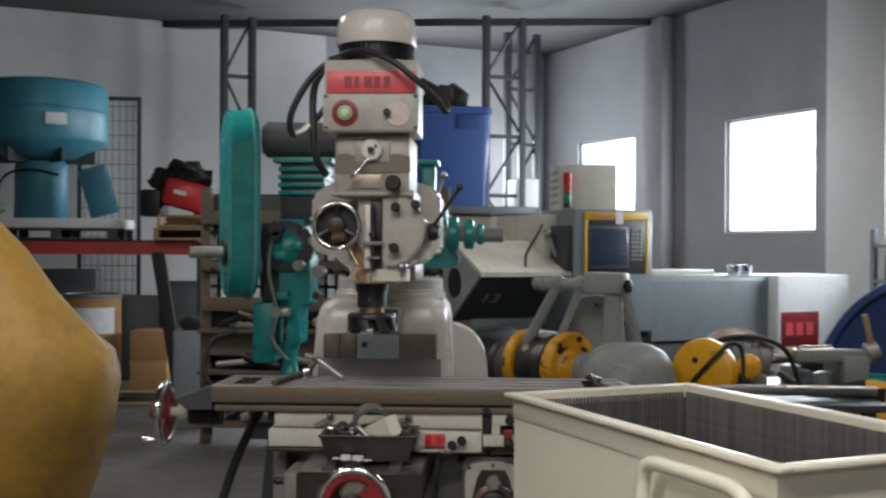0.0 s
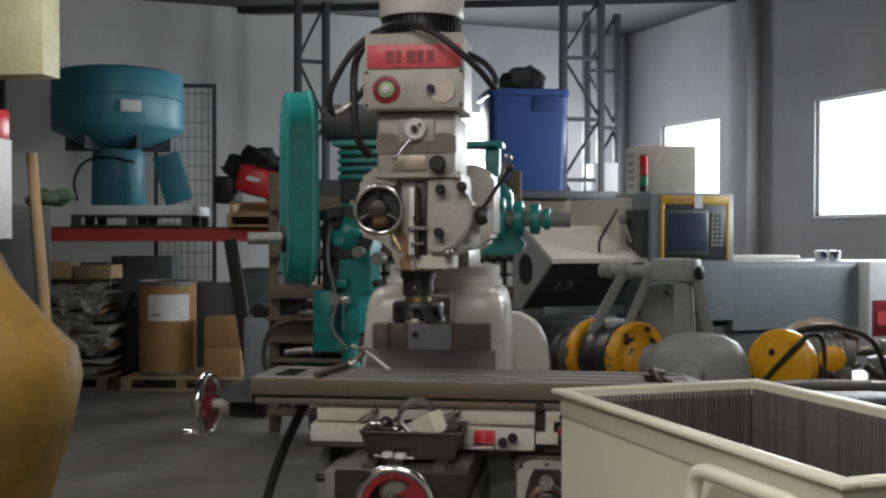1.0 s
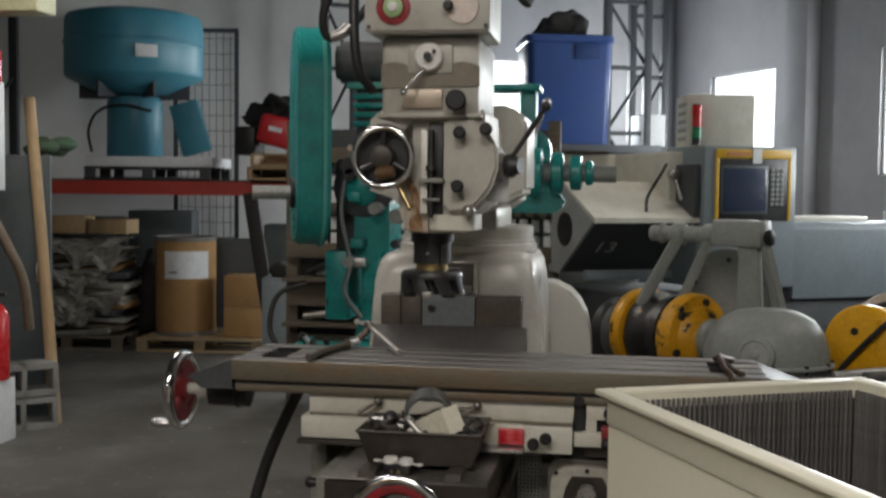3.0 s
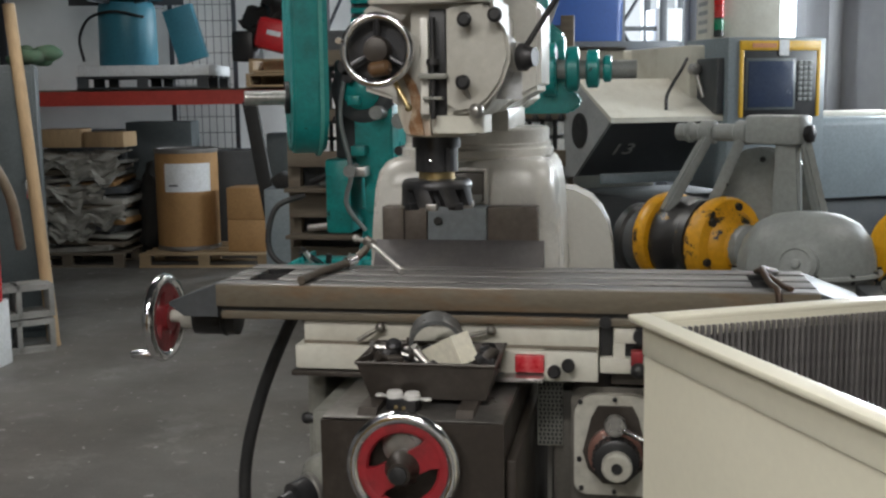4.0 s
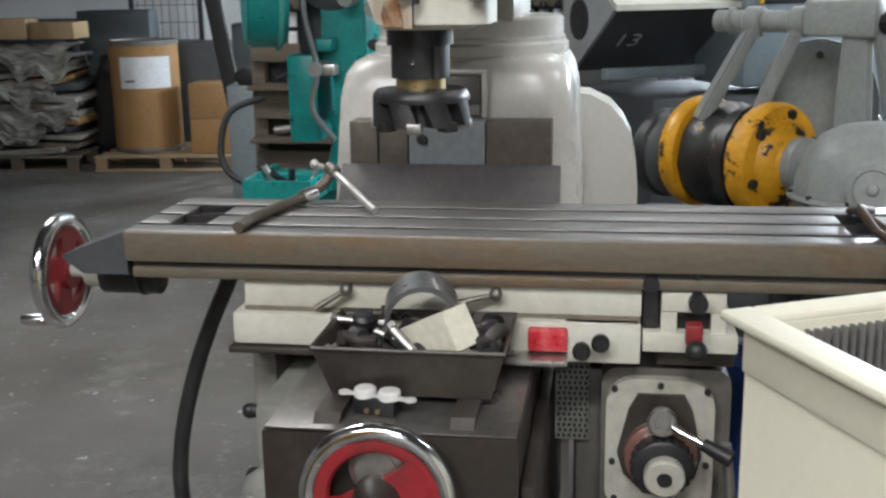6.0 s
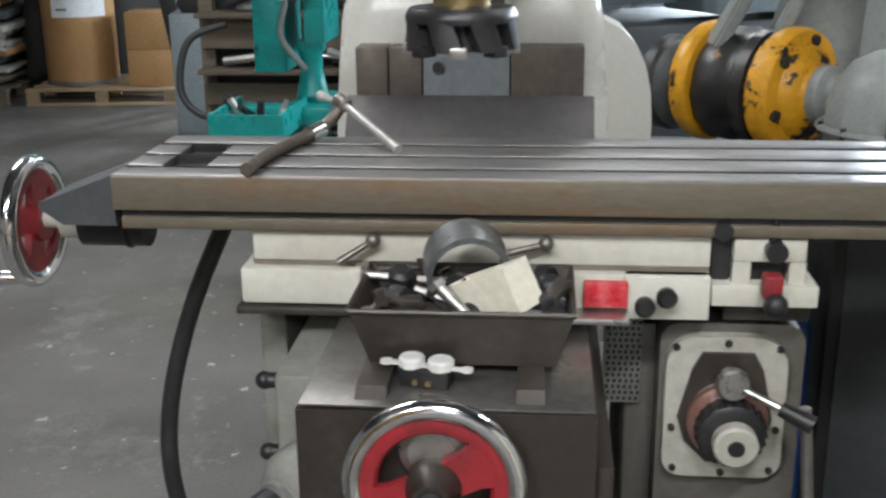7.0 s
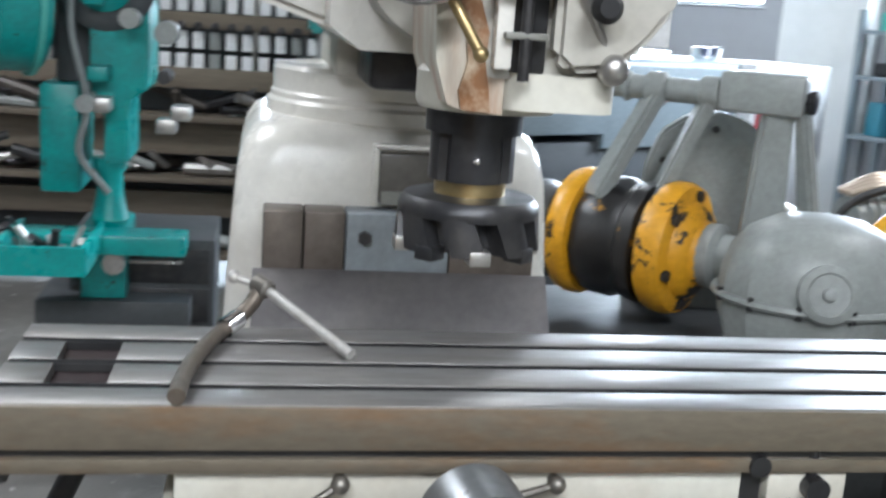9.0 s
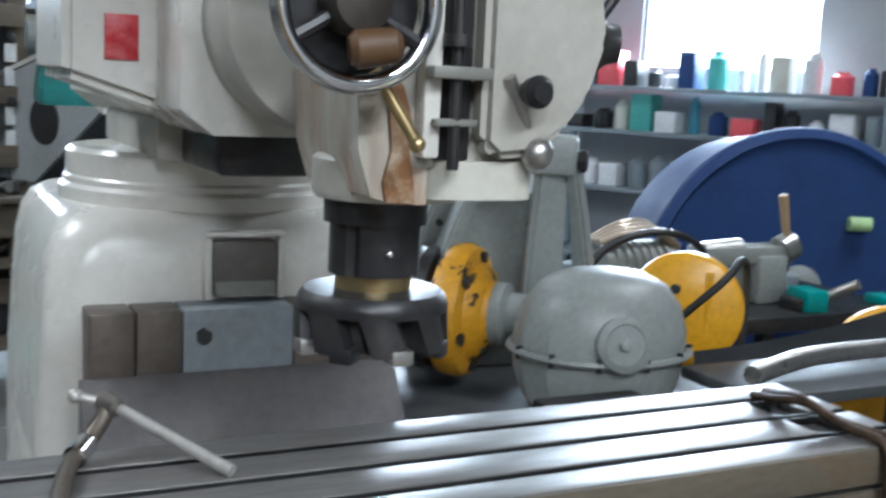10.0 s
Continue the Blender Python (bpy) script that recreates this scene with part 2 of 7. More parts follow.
def concrete():
    m, nt, b = material("stained_concrete")
    co = nt.nodes.new("ShaderNodeTexCoord").outputs["Object"]
    c = ramp(nt, noise_tex(nt, co, 0.9, 6, 0.65), [(0.3, (0.097, 0.091, 0.083)), (0.7, (0.168, 0.16, 0.146))])
    c = mix(nt, ramp(nt, noise_tex(nt, co, 4.5, 6, 0.7), [(0.60, (0, 0, 0)), (0.72, (0.55,) * 3)]), c, (0.36, 0.355, 0.335))
    c = mix(nt, ramp(nt, noise_tex(nt, co, 3.1, 7, 0.7), [(0.62, (0, 0, 0)), (0.74, (0.6,) * 3)]), c, (0.085, 0.08, 0.07))
    c = mix(nt, ramp(nt, noise_tex(nt, co, 17, 3, 0.55), [(0.665, (0, 0, 0)), (0.70, (0.7,) * 3)]), c, (0.46, 0.455, 0.43))
    c = mix(nt, ramp(nt, noise_tex(nt, co, 2.2, 8, 0.75), [(0.55, (0, 0, 0)), (0.68, (0.5,) * 3)]), c, (0.27, 0.265, 0.25))
    c = mix(nt, 1.0, c, ramp(nt, noise_tex(nt, co, 90, 3), [(0.25, (0.82,) * 3), (0.75, (1.12,) * 3)]), "MULTIPLY")
    nt.links.new(c, b.inputs["Base Color"])
    nt.links.new(ramp(nt, noise_tex(nt, co, 2, 5), [(0.3, (0.38,) * 3), (0.7, (0.7,) * 3)]), b.inputs["Roughness"])
    bp = nt.nodes.new("ShaderNodeBump")
    bp.inputs["Strength"].default_value, bp.inputs["Distance"].default_value = 0.2, 0.004
    nt.links.new(noise_tex(nt, co, 40, 5), bp.inputs["Height"])
    nt.links.new(bp.outputs[0], b.inputs["Normal"])
    return m


M_FLOOR = concrete()

# ---- mesh helpers ----
ORIGIN = {}


def box(bm, x0, x1, y0, y1, z0, z1, bevel=0.0, m=None, seg=2):
    g = bmesh.ops.create_cube(bm, size=1.0, matrix=Matrix.LocRotScale(((x0 + x1) / 2, (y0 + y1) / 2, (z0 + z1) / 2), None, (x1 - x0, y1 - y0, z1 - z0)))
    vs = g["verts"]
    if m is not None:
        bmesh.ops.transform(bm, matrix=m, verts=vs)
    if bevel:
        es = list({e for v in vs for e in v.link_edges})
        bmesh.ops.bevel(bm, geom=es, offset=bevel, segments=seg, profile=0.5, affect="EDGES", clamp_overlap=True)
    return bm


def rod(bm, a, b, r, r2=None, seg=20):
    """A cylinder or cone from a to b."""
    a, b = Vector(a), Vector(b)
    q = (b - a).to_track_quat("Z", "Y").to_matrix().to_4x4()
    bmesh.ops.create_cone(bm, cap_ends=True, segments=seg, radius1=r, radius2=r if r2 is None else r2, depth=(b - a).length,
                          matrix=Matrix.Translation((a + b) / 2) @ q)
    return bm


def ball(bm, c, r, sx=1.0, sy=1.0, sz=1.0, seg=16):
    bmesh.ops.create_uvsphere(bm, u_segments=seg, v_segments=max(seg // 2, 6), radius=r, matrix=Matrix.LocRotScale(c, None, (sx, sy, sz)))
    return bm


def turned(bm, profile, c, axis=(0, 0, 1), seg=32):
    """A body turned about an axis through c; profile: (radius, height) from the bottom up."""
    m = Matrix.Translation(c) @ Vector(axis).to_track_quat("Z", "Y").to_matrix().to_4x4()
    rings = []
    for r, h in profile:
        rings.append([bm.verts.new(m @ Vector((max(r, 1e-4) * math.cos(2 * math.pi * k / seg), max(r, 1e-4) * math.sin(2 * math.pi * k / seg), h))) for k in range(seg)])
    for a, b in zip(rings, rings[1:]):
        for k in range(seg):
            bm.faces.new((a[k], a[(k + 1) % seg], b[(k + 1) % seg], b[k]))
    bm.faces.new(rings[0][::-1])
    bm.faces.new(rings[-1])
    return bm


def prism(bm, outline, a, b, axis="y", m=None):
    """An outline of 2D points drawn out from a to b along an axis: for y the points are (x, z), for x (y, z), for z (x, y)."""
    place = {"y": lambda p, h: (p[0], h, p[1]), "x": lambda p, h: (h, p[0], p[1]), "z": lambda p, h: (p[0], p[1], h)}[axis]
    lo, hi = ([bm.verts.new(Vector(place(p, h)) if m is None else m @ Vector(place(p, h))) for p in outline] for h in (a, b))
    n = len(outline)
    fs = [bm.faces.new((lo[k], lo[(k + 1) % n], hi[(k + 1) % n], hi[k])) for k in range(n)]
    fs += [bm.faces.new(lo[::-1]), bm.faces.new(hi)]
    bmesh.ops.recalc_face_normals(bm, faces=fs)
    return bm


def rounded(x0, x1, z0, z1, r, seg=5):
    """The outline of a rectangle with round corners; r: one radius, or four from the lower left round anticlockwise."""
    rs = r if isinstance(r, (tuple, list)) else (r,) * 4
    out = []
    for (cx, cz, a0), q in zip(((x0, z0, 180), (x1, z0, 270), (x1, z1, 0), (x0, z1, 90)), rs):
        ox, oz = cx + (q if cx == x0 else -q), cz + (q if cz == z0 else -q)
        for k in range(seg + 1):
            a = radians(a0 + 90 * k / seg)
            out.append((ox + q * math.cos(a), oz + q * math.sin(a)))
    return out


def smooth_path(pts, steps=8):
    ps = [Vector(p) for p in pts]
    ps = [2 * ps[0] - ps[1]] + ps + [2 * ps[-1] - ps[-2]]
    out = []
    for i in range(1, len(ps) - 2):
        p0, p1, p2, p3 = ps[i - 1:i + 3]
        for k in range(steps):
            t = k / steps
            out.append(0.5 * ((2 * p1) + (p2 - p0) * t + (2 * p0 - 5 * p1 + 4 * p2 - p3) * t * t + (3 * p1 - p0 - 3 * p2 + p3) * t ** 3))
    return out + [ps[-2]]


def tube(bm, pts, r, seg=10, steps=8, curved=True):
    ps = smooth_path(pts, steps) if curved else [Vector(p) for p in pts]
    rings, up = [], Vector((0.13, 0.21, 0.97))
    for i, p in enumerate(ps):
        d = (ps[min(i + 1, len(ps) - 1)] - ps[max(i - 1, 0)]).normalized()
        u = d.cross(up).normalized() if d.cross(up).length > 0.05 else d.cross(Vector((1, 0, 0))).normalized()
        up = u.cross(d)
        rings.append([bm.verts.new(p + r * (math.cos(2 * math.pi * k / seg) * u + math.sin(2 * math.pi * k / seg) * up)) for k in range(seg)])
    for a, b in zip(rings, rings[1:]):
        for k in range(seg):
            bm.faces.new((a[k], a[(k + 1) % seg], b[(k + 1) % seg], b[k]))
    bm.faces.new(rings[0][::-1]), bm.faces.new(rings[-1])
    return bm


def ring(bm, c, R, r, axis=(0, 0, 1), seg=40, sides=10, flat=1.0):
    m = Matrix.Translation(c) @ Vector(axis).to_track_quat("Z", "Y").to_matrix().to_4x4()
    rings = []
    for k in range(seg):
        a = 2 * math.pi * k / seg
        rings.append([bm.verts.new(m @ Vector(((R + r * math.cos(q)) * math.cos(a), (R + r * math.cos(q)) * math.sin(a), flat * r * math.sin(q))))
                      for q in (2 * math.pi * j / sides for j in range(sides))])
    for k in range(seg):
        a, b = rings[k], rings[(k + 1) % seg]
        for j in range(sides):
            bm.faces.new((a[j], b[j], b[(j + 1) % sides], a[(j + 1) % sides]))
    return bm


def finish(name, bm, mat, sharp=38):
    bmesh.ops.recalc_face_normals(bm, faces=bm.faces)
    lim = radians(sharp)
    for e in bm.edges:
        e.smooth = len(e.link_faces) == 2 and e.calc_face_angle(0) < lim
    for f in bm.faces:
        f.smooth = True
    me = bpy.data.meshes.new(name)
    bm.to_mesh(me)
    bm.free()
    me.materials.append(mat)
    return me


def thing(name, label, category, base=(0, 0, 0), group="", turn=0.0, local=False):
    """An Empty at a thing's base, under which its parts go. local: the parts are written from the base, otherwise in the world."""
    ob = new(name)
    ob.matrix_world = pose(*base, 0, 0, turn)
    ob.empty_display_size = 0.1
    ORIGIN[ob] = Vector((0, 0, 0)) if local else Vector(base)
    return tagged(ob, label, category, group)


def part(name, bm, mat, parent, label="", sharp=38):
    o = ORIGIN[parent]
    if o.length:
        bmesh.ops.translate(bm, verts=bm.verts, vec=-o)
    ob = new(name, finish(name, bm, mat, sharp))
    ob.parent = parent
    ORIGIN[ob] = o.copy()
    if label:
        ob["label"] = label
    return ob


def solo(name, bm, mat, label, category, group="", kind="", sharp=38):
    ob = new(name, finish(name, bm, mat, sharp))
    return tagged(ob, label, category, group, kind)


def B():
    return bmesh.new()


# ---- the building ----
U = Vector((0.468, -0.884, 0.0))
CORNER = Vector((0.9, 14.8, 0.0))


def wall_pose(start, along):
    """x along the wall, y out of the room, z up."""
    a = Vector(along).normalized()
    n = Vector((-a.y, a.x, 0))
    return Matrix(((a.x, n.x, 0, start[0]), (a.y, n.y, 0, start[1]), (0, 0, 1, 0), (0, 0, 0, 1)))


WIN_WALL = wall_pose(CORNER, U)
BACK_START = CORNER - Vector((0.884, 0.468, 0)) * 12.0
BACK_WALL = wall_pose(BACK_START, (0.884, 0.468, 0))

bm = B()
box(bm, -14, 14, -6, 18, -0.15, 0.0)
solo("floor", bm, M_FLOOR, "stained grey concrete workshop floor with pale scuffs", "floor", kind="structure")
bm = B()
box(bm, -14, 14, -6, 18, CEIL, CEIL + 0.15)
for i in range(9):
    box(bm, -14, 14, -5 + 2.5 * i, -4.88 + 2.5 * i, CEIL - 0.07, CEIL)
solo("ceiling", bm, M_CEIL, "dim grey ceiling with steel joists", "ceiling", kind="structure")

WINDOWS = [(0.80, 2.0, 1.62, 2.74), (3.56, 4.80, 1.62, 2.74), (6.33, 7.52, 1.62, 2.76)]
bm = B()
xs = [0.0]
for a, b, z0, z1 in WINDOWS:
    box(bm, xs[-1], a, 0, 0.25, 0, CEIL, 0, WIN_WALL)
    box(bm, a, b, 0, 0.25, 0, z0, 0, WIN_WALL)
    box(bm, a, b, 0, 0.25, z1, CEIL, 0, WIN_WALL)
    xs.append(b)
box(bm, xs[-1], 20, 0, 0.25, 0, CEIL, 0, WIN_WALL)
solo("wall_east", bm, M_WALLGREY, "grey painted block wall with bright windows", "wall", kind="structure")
bm = B()
BW0, BW1, BZ0, BZ1 = 9.42, 10.15, 2.0, 2.92
box(bm, 0, 9.0, 0, 0.25, 0, CEIL, 0, BACK_WALL)
solo("wall_north_1", bm, M_WALL, "pale grey painted back wall, smudged", "wall", kind="structure")
# Same back wall, in a darker grey because the corner is dimmer.
bm = B()
box(bm, 9.0, BW0, 0, 0.25, 0, CEIL, 0, BACK_WALL)
box(bm, BW1, 12.25, 0, 0.25, 0, CEIL, 0, BACK_WALL)
box(bm, BW0, BW1, 0, 0.25, 0, BZ0, 0, BACK_WALL)
box(bm, BW0, BW1, 0, 0.25, BZ1, CEIL, 0, BACK_WALL)
solo("wall_north_2", bm, M_WALLGREY, "back wall section in darker grey for the dim corner, with a small window", "wall", kind="structure")
bm = B()
box(bm, -12.6, -12.35, -6, 12, 0, CEIL)
solo("wall_west", bm, M_WALL, "plain grey side wall", "wall", kind="structure")
bm = B()
box(bm, -12.4, 13, -5.2, -4.95, 0, CEIL)
solo("wall_south", bm, M_WALL, "plain grey wall behind the camera", "wall", kind="structure")

for i, (a, b, z0, z1, WALL) in enumerate([(*w, WIN_WALL) for w in WINDOWS] + [(BW0, BW1, BZ0, BZ1, BACK_WALL)]):
    w = tagged(new("window_%d" % (i + 1)), "bright overexposed steel-framed window", "window", kind="structure")
    w.matrix_world = WALL @ pose((a + b) / 2, 0, z0)
    ORIGIN[w] = Vector((0, 0, 0))
    hw, hh = (b - a) / 2, z1 - z0
    bm = B()
    for x0, x1, y0, y1 in ((-hw, -hw + 0.018, 0, hh), (hw - 0.018, hw, 0, hh), (-hw + 0.018, hw - 0.018, 0, 0.018), (-hw + 0.018, hw - 0.018, hh - 0.018, hh)):
        box(bm, x0, x1, 0.03, 0.07, y0, y1, 0.004)
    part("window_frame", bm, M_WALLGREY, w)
    bm = B()
    box(bm, -hw - 0.02, hw + 0.02, -0.012, 0.025, -0.022, -0.002, 0.004)
    part("window_sill", bm, M_WALLGREY, w)
    bm = B()
    box(bm, -hw + 0.016, hw - 0.016, 0.055, 0.065, 0.016, hh - 0.016)
    pane = part("pane", bm, M_WINDOWGLOW, w, "glaring white pane")
    area_lamp("window_daylight", WALL @ pose((a + b) / 2, 0.015, (z0 + z1) / 2, 90, 0, 0) @ pose(0, 0, 0, 180, 0, 0), 2 * hw - 0.1, hh - 0.1, 150, (0.86, 0.94, 1.0))

# pilasters on the window wall, and a white downpipe
for x, wd, nm in ((2.55, 0.34, M_WALLGREY), (5.42, 0.66, M_DOWN)):
    bm = B()
    box(bm, x - wd / 2, x + wd / 2, -0.16, 0.0, 0, CEIL, 0.01, WIN_WALL)
    solo("pilaster", bm, nm, "grey painted pilaster of the window wall", "pilaster", "pilasters", "structure")

for x, y, watts in TUBES:
    lamp = thing("ceiling_light", "hanging fluorescent ceiling light with white housing", "ceiling light", (x, y, CEIL - 0.26), "ceiling lights", 28, True)
    bm = B()
    prism(bm, [(-0.17, -0.02), (0.17, -0.02), (0.08, 0.06), (-0.08, 0.06)], -0.68, 0.68, "x")
    part("housing", bm, M_PALE, lamp)
    for s in (-0.07, 0.07):
        bm = B()
        rod(bm, (-0.65, s, -0.04), (0.65, s, -0.04), 0.013, seg=10)
        part("tube", bm, M_TUBEGLOW, lamp)
    for s in (-0.5, 0.5):
        bm = B()
        rod(bm, (s, 0, 0.06), (s, 0, 0.26), 0.004, seg=6)
        part("hanger", bm, M_DARK, lamp)

# ---- the milling machine ----
mill = thing("milling_machine", "white vertical knee milling machine with a worn steel table", "milling machine", (-0.17, 4.7, 0))
SX, SY = -0.157, 4.075


def handwheel(parent, name, c, axis, R, rim_r, hub_mat, grip_at, label, spoke_at, handle_len=0.075):
    """A rimmed wheel with two broad spokes, hub and crank handle."""
    ax = Vector(axis).normalized()
    m = Matrix.Translation(c) @ ax.to_track_quat("Z", "Y").to_matrix().to_4x4()
    bm = B()
    ring(bm, c, R - rim_r, rim_r, axis, 56, 12)
    wheel = part(name, bm, M_CHROME, parent, label)
    along = m.to_3x3().inverted() @ Vector(spoke_at)
    for k in range(2):
        a0 = math.atan2(along.y, along.x) + math.pi * k
        pts = []
        for a in (-0.58, -0.44, -0.29, 0.0, 0.29, 0.44, 0.58):
            pts.append(((R - rim_r * 1.6) * math.cos(a0 + a), (R - rim_r * 1.6) * math.sin(a0 + a)))
        pts += [(R * q * math.cos(a0 + a), R * q * math.sin(a0 + a)) for q, a in ((0.72, 0.44), (0.50, 0.46), (0.30, 0.80), (0.28, 0.0), (0.30, -0.80), (0.50, -0.46), (0.72, -0.44))]
        bm = B()
        prism(bm, pts, -0.007, 0.007, "z", m)
        part("spoke", bm, M_RED, wheel, "broad red enamelled spoke")
    bm = B()
    ring(bm, c, R - rim_r * 2.3, rim_r * 1.05, axis, 48, 8, 0.6)
    part("inner_rim", bm, M_RED, wheel, "red enamelled inner rim")
    bm = B()
    turned(bm, [(R * 0.30, -0.02), (R * 0.30, 0.012), (R * 0.20, 0.03), (R * 0.20, 0.045)], c, axis, 28)
    part("hub", bm, hub_mat, wheel)
    bm = B()
    turned(bm, [(R * 0.15, 0.045), (R * 0.15, 0.052), (R * 0.05, 0.056)], c, axis, 24)
    part("hub_cap", bm, M_BLACK, wheel)
    bm = B()
    h0 = Vector(c) + (R - rim_r) * Vector(grip_at).normalized()
    turned(bm, [(0.006, 0), (0.007, 0.012), (0.011, 0.02), (0.013, handle_len * 0.7), (0.010, handle_len * 0.95), (0.004, handle_len)], h0, axis, 16)
    part("crank_handle", bm, M_CHROME, wheel)
    return wheel


# column
bm = B()
box(bm, -0.44, 0.085, 4.62, 5.21, 0.10, 0.91, 0.03)
box(bm, -0.56, 0.20, 4.35, 5.35, 0.0, 0.10, 0.02)
part("column_base", bm, M_WHITE, mill)
bm = B()
rings = []
for z, hw, fr, r in ((0.90, 0.268, 4.600, 0.05), (1.00, 0.264, 4.602, 0.05), (1.10, 0.258, 4.606, 0.055), (1.18, 0.252, 4.61, 0.06), (1.225, 0.243, 4.618, 0.07),
                     (1.25, 0.228, 4.632, 0.08), (1.262, 0.205, 4.655, 0.09)):
    o = rounded(-0.178 - hw, -0.178 + hw, fr, 5.16, r, 6)
    rings.append([bm.verts.new((x, y, z)) for x, y in o])
for a, b in zip(rings, rings[1:]):
    for k in range(len(a)):
        bm.faces.new((a[k], a[(k + 1) % len(a)], b[(k + 1) % len(a)], b[k]))
bm.faces.new(rings[-1])
bm.faces.new(rings[0][::-1])
part("column", bm, M_WHITE, mill, "glossy white cast column", 50)
bm = B()
prism(bm, [(0.02, 0.30), (0.226, 0.30), (0.226, 0.88), (0.221, 0.95), (0.207, 1.015), (0.184, 1.062), (0.150, 1.10), (0.095, 1.127), (0.02, 1.134)], 5.2, 5.38)
part("side_housing", bm, M_WHITE, mill, "rounded white side housing", 40)
bm = B()
box(bm, -0.210, -0.112, 4.588, 4.62, 1.146, 1.226, 0.006)
part("column_window", bm, M_GEARDARK, mill, "dark inset window of the column")
bm = B()
for x0, x1 in ((-0.220, -0.210), (-0.112, -0.102)):
    box(bm, x0, x1, 4.586, 4.61, 1.14, 1.232, 0.003)
box(bm, -0.220, -0.102, 4.586, 4.61, 1.232, 1.239, 0.002)
part("window_trim", bm, M_WHITE, mill)
bm = B()
prism(bm, [(4.580, 1.146), (4.590, 1.146), (4.590, 1.168), (4.586, 1.166)], -0.206, -0.116, "x")
part("window_sill", bm, M_SIDEGREY, mill, "worn sill of the column window")
for x0, x1, mt in ((-0.386, -0.326, M_WAYS), (-0.324, -0.262, M_WAYS), (-0.260, -0.100, M_BLUEGREY), (-0.098, 0.036, M_WAYS)):
    bm = B()
    box(bm, x0, x1, 4.545, 4.62, 0.95, 1.137, 0.003)
    part("way_plate", bm, mt, mill, "brown ground column way" if mt is M_WAYS else "blue-grey plate between the column ways")
bm = B()
rod(bm, (-0.232, 4.547, 1.10), (-0.232, 4.535, 1.10), 0.011, seg=6)
part("bolt", bm, M_DARK, mill)
bm = B()
prism(bm, [(4.47, 0.955), (4.545, 0.955), (4.545, 1.048), (4.532, 1.048)], -0.400, 0.055, "x")
part("way_apron", bm, M_APRON, mill, "sagging grey rubber apron behind the table", 60)
# turret
bm = B()
turned(bm, [(0.214, 1.255), (0.222, 1.262), (0.222, 1.282), (0.214, 1.288), (0.214, 1.296), (0.210, 1.300), (0.210, 1.335), (0.203, 1.342), (0.1, 1.343)], (-0.165, 4.855, 0), seg=56)
part("turret_ring", bm, M_WHITE, mill, "white turret ring with machined groove")
bm = B()
box(bm, -0.285, -0.045, 4.62, 5.05, 1.335, 1.40, 0.012)
part("ram_base", bm, M_HEADGREY, mill)
bm = B()
prism(bm, [(-0.31, 1.42), (-0.27, 1.39), (-0.06, 1.39), (-0.02, 1.42), (-0.02, 1.62), (-0.05, 1.66), (-0.28, 1.66), (-0.31, 1.62)], 4.36, 5.30)
part("ram", bm, M_WHITE, mill, "long white ram")
bm = B()
prism(bm, [(-0.425, 1.452), (-0.235, 1.392), (-0.06, 1.392), (0.05, 1.45), (0.05, 1.66), (0.0, 1.70), (-0.36, 1.70), (-0.425, 1.65)], 4.50, 4.80)
bmesh.ops.bevel(bm, geom=bm.edges[:], offset=0.012, segments=2, affect="EDGES")
part("ram_head", bm, M_WHITE, mill, "white rounded ram head")
bm = B()
box(bm, -0.375, -0.333, 4.496, 4.5, 1.475, 1.532, 0.001)
part("warning_label", bm, M_REDPLATE, mill, "small red label on the ram")
bm = B()
rod(bm, (SX, 4.24, 1.53), (SX, 4.40, 1.53), 0.13, seg=36)
part("head_flange", bm, M_HEADGREY, mill)
bm = B()
box(bm, -0.25, -0.10, 4.42, 4.62, 1.335, 1.392, 0.01)
part("ram_clamp", bm, M_DARK, mill)
# head; the whole of it hangs 45 mm behind its written place
ORIGIN[mill] -= Vector((0, 0.045, 0))
bm = B()
prism(bm, rounded(-0.190, -0.010, 1.385, 1.65, (0.03, 0.06, 0.01, 0.01)), 3.965, 4.26)
box(bm, -0.262, -0.020, 3.93, 4.24, 1.632, 1.826, 0.012)
box(bm, -0.275, -0.015, 3.925, 4.245, 1.628, 1.640, 0.004)
part("head_casting", bm, M_HEADGREY, mill, "grey cast milling head")
# A darker brown band with a wavy upper edge.
bm = B()
prism(bm, [(-0.262, 1.702), (-0.02, 1.704)] + [(-0.02 - 0.0202 * k, 1.752 + 0.012 * math.sin(k * 0.75)) for k in range(13)], 3.9255, 3.932)
part("brown_band", bm, M_BROWN, mill, "dark brown wavy band across the head")
bm = B()
prism(bm, rounded(-0.29, 0.006, 1.828, 2.056, 0.008), 3.885, 4.14)
box(bm, -0.294, 0.010, 3.878, 3.888, 1.832, 1.948, 0.003)
part("control_box", bm, M_HEADGREY, mill, "grey control box at the top of the head")
bm = B()
box(bm, -0.283, -0.002, 3.879, 3.886, 1.952, 2.022, 0.002)
sign = part("sign_plate", bm, M_SIGNRED, mill, "red name plate with worn dark lettering")
for k, wd in enumerate((0.024, 0.014, 0.026, 0.020, 0.020)):
    bm = B()
    x0 = -0.225 + 0.031 * k
    box(bm, x0, x0 + wd, 3.8765, 3.8792, 1.968, 2.004)
    part("lettering_bar", bm, M_SIGNDARK, sign)
for x in (-0.283, 0.0):
    for z in (1.842, 1.94):
        bm = B()
        rod(bm, (x, 3.880, z), (x, 3.8745, z), 0.005, seg=10)
        part("screw", bm, M_DARK, mill)
bm = B()
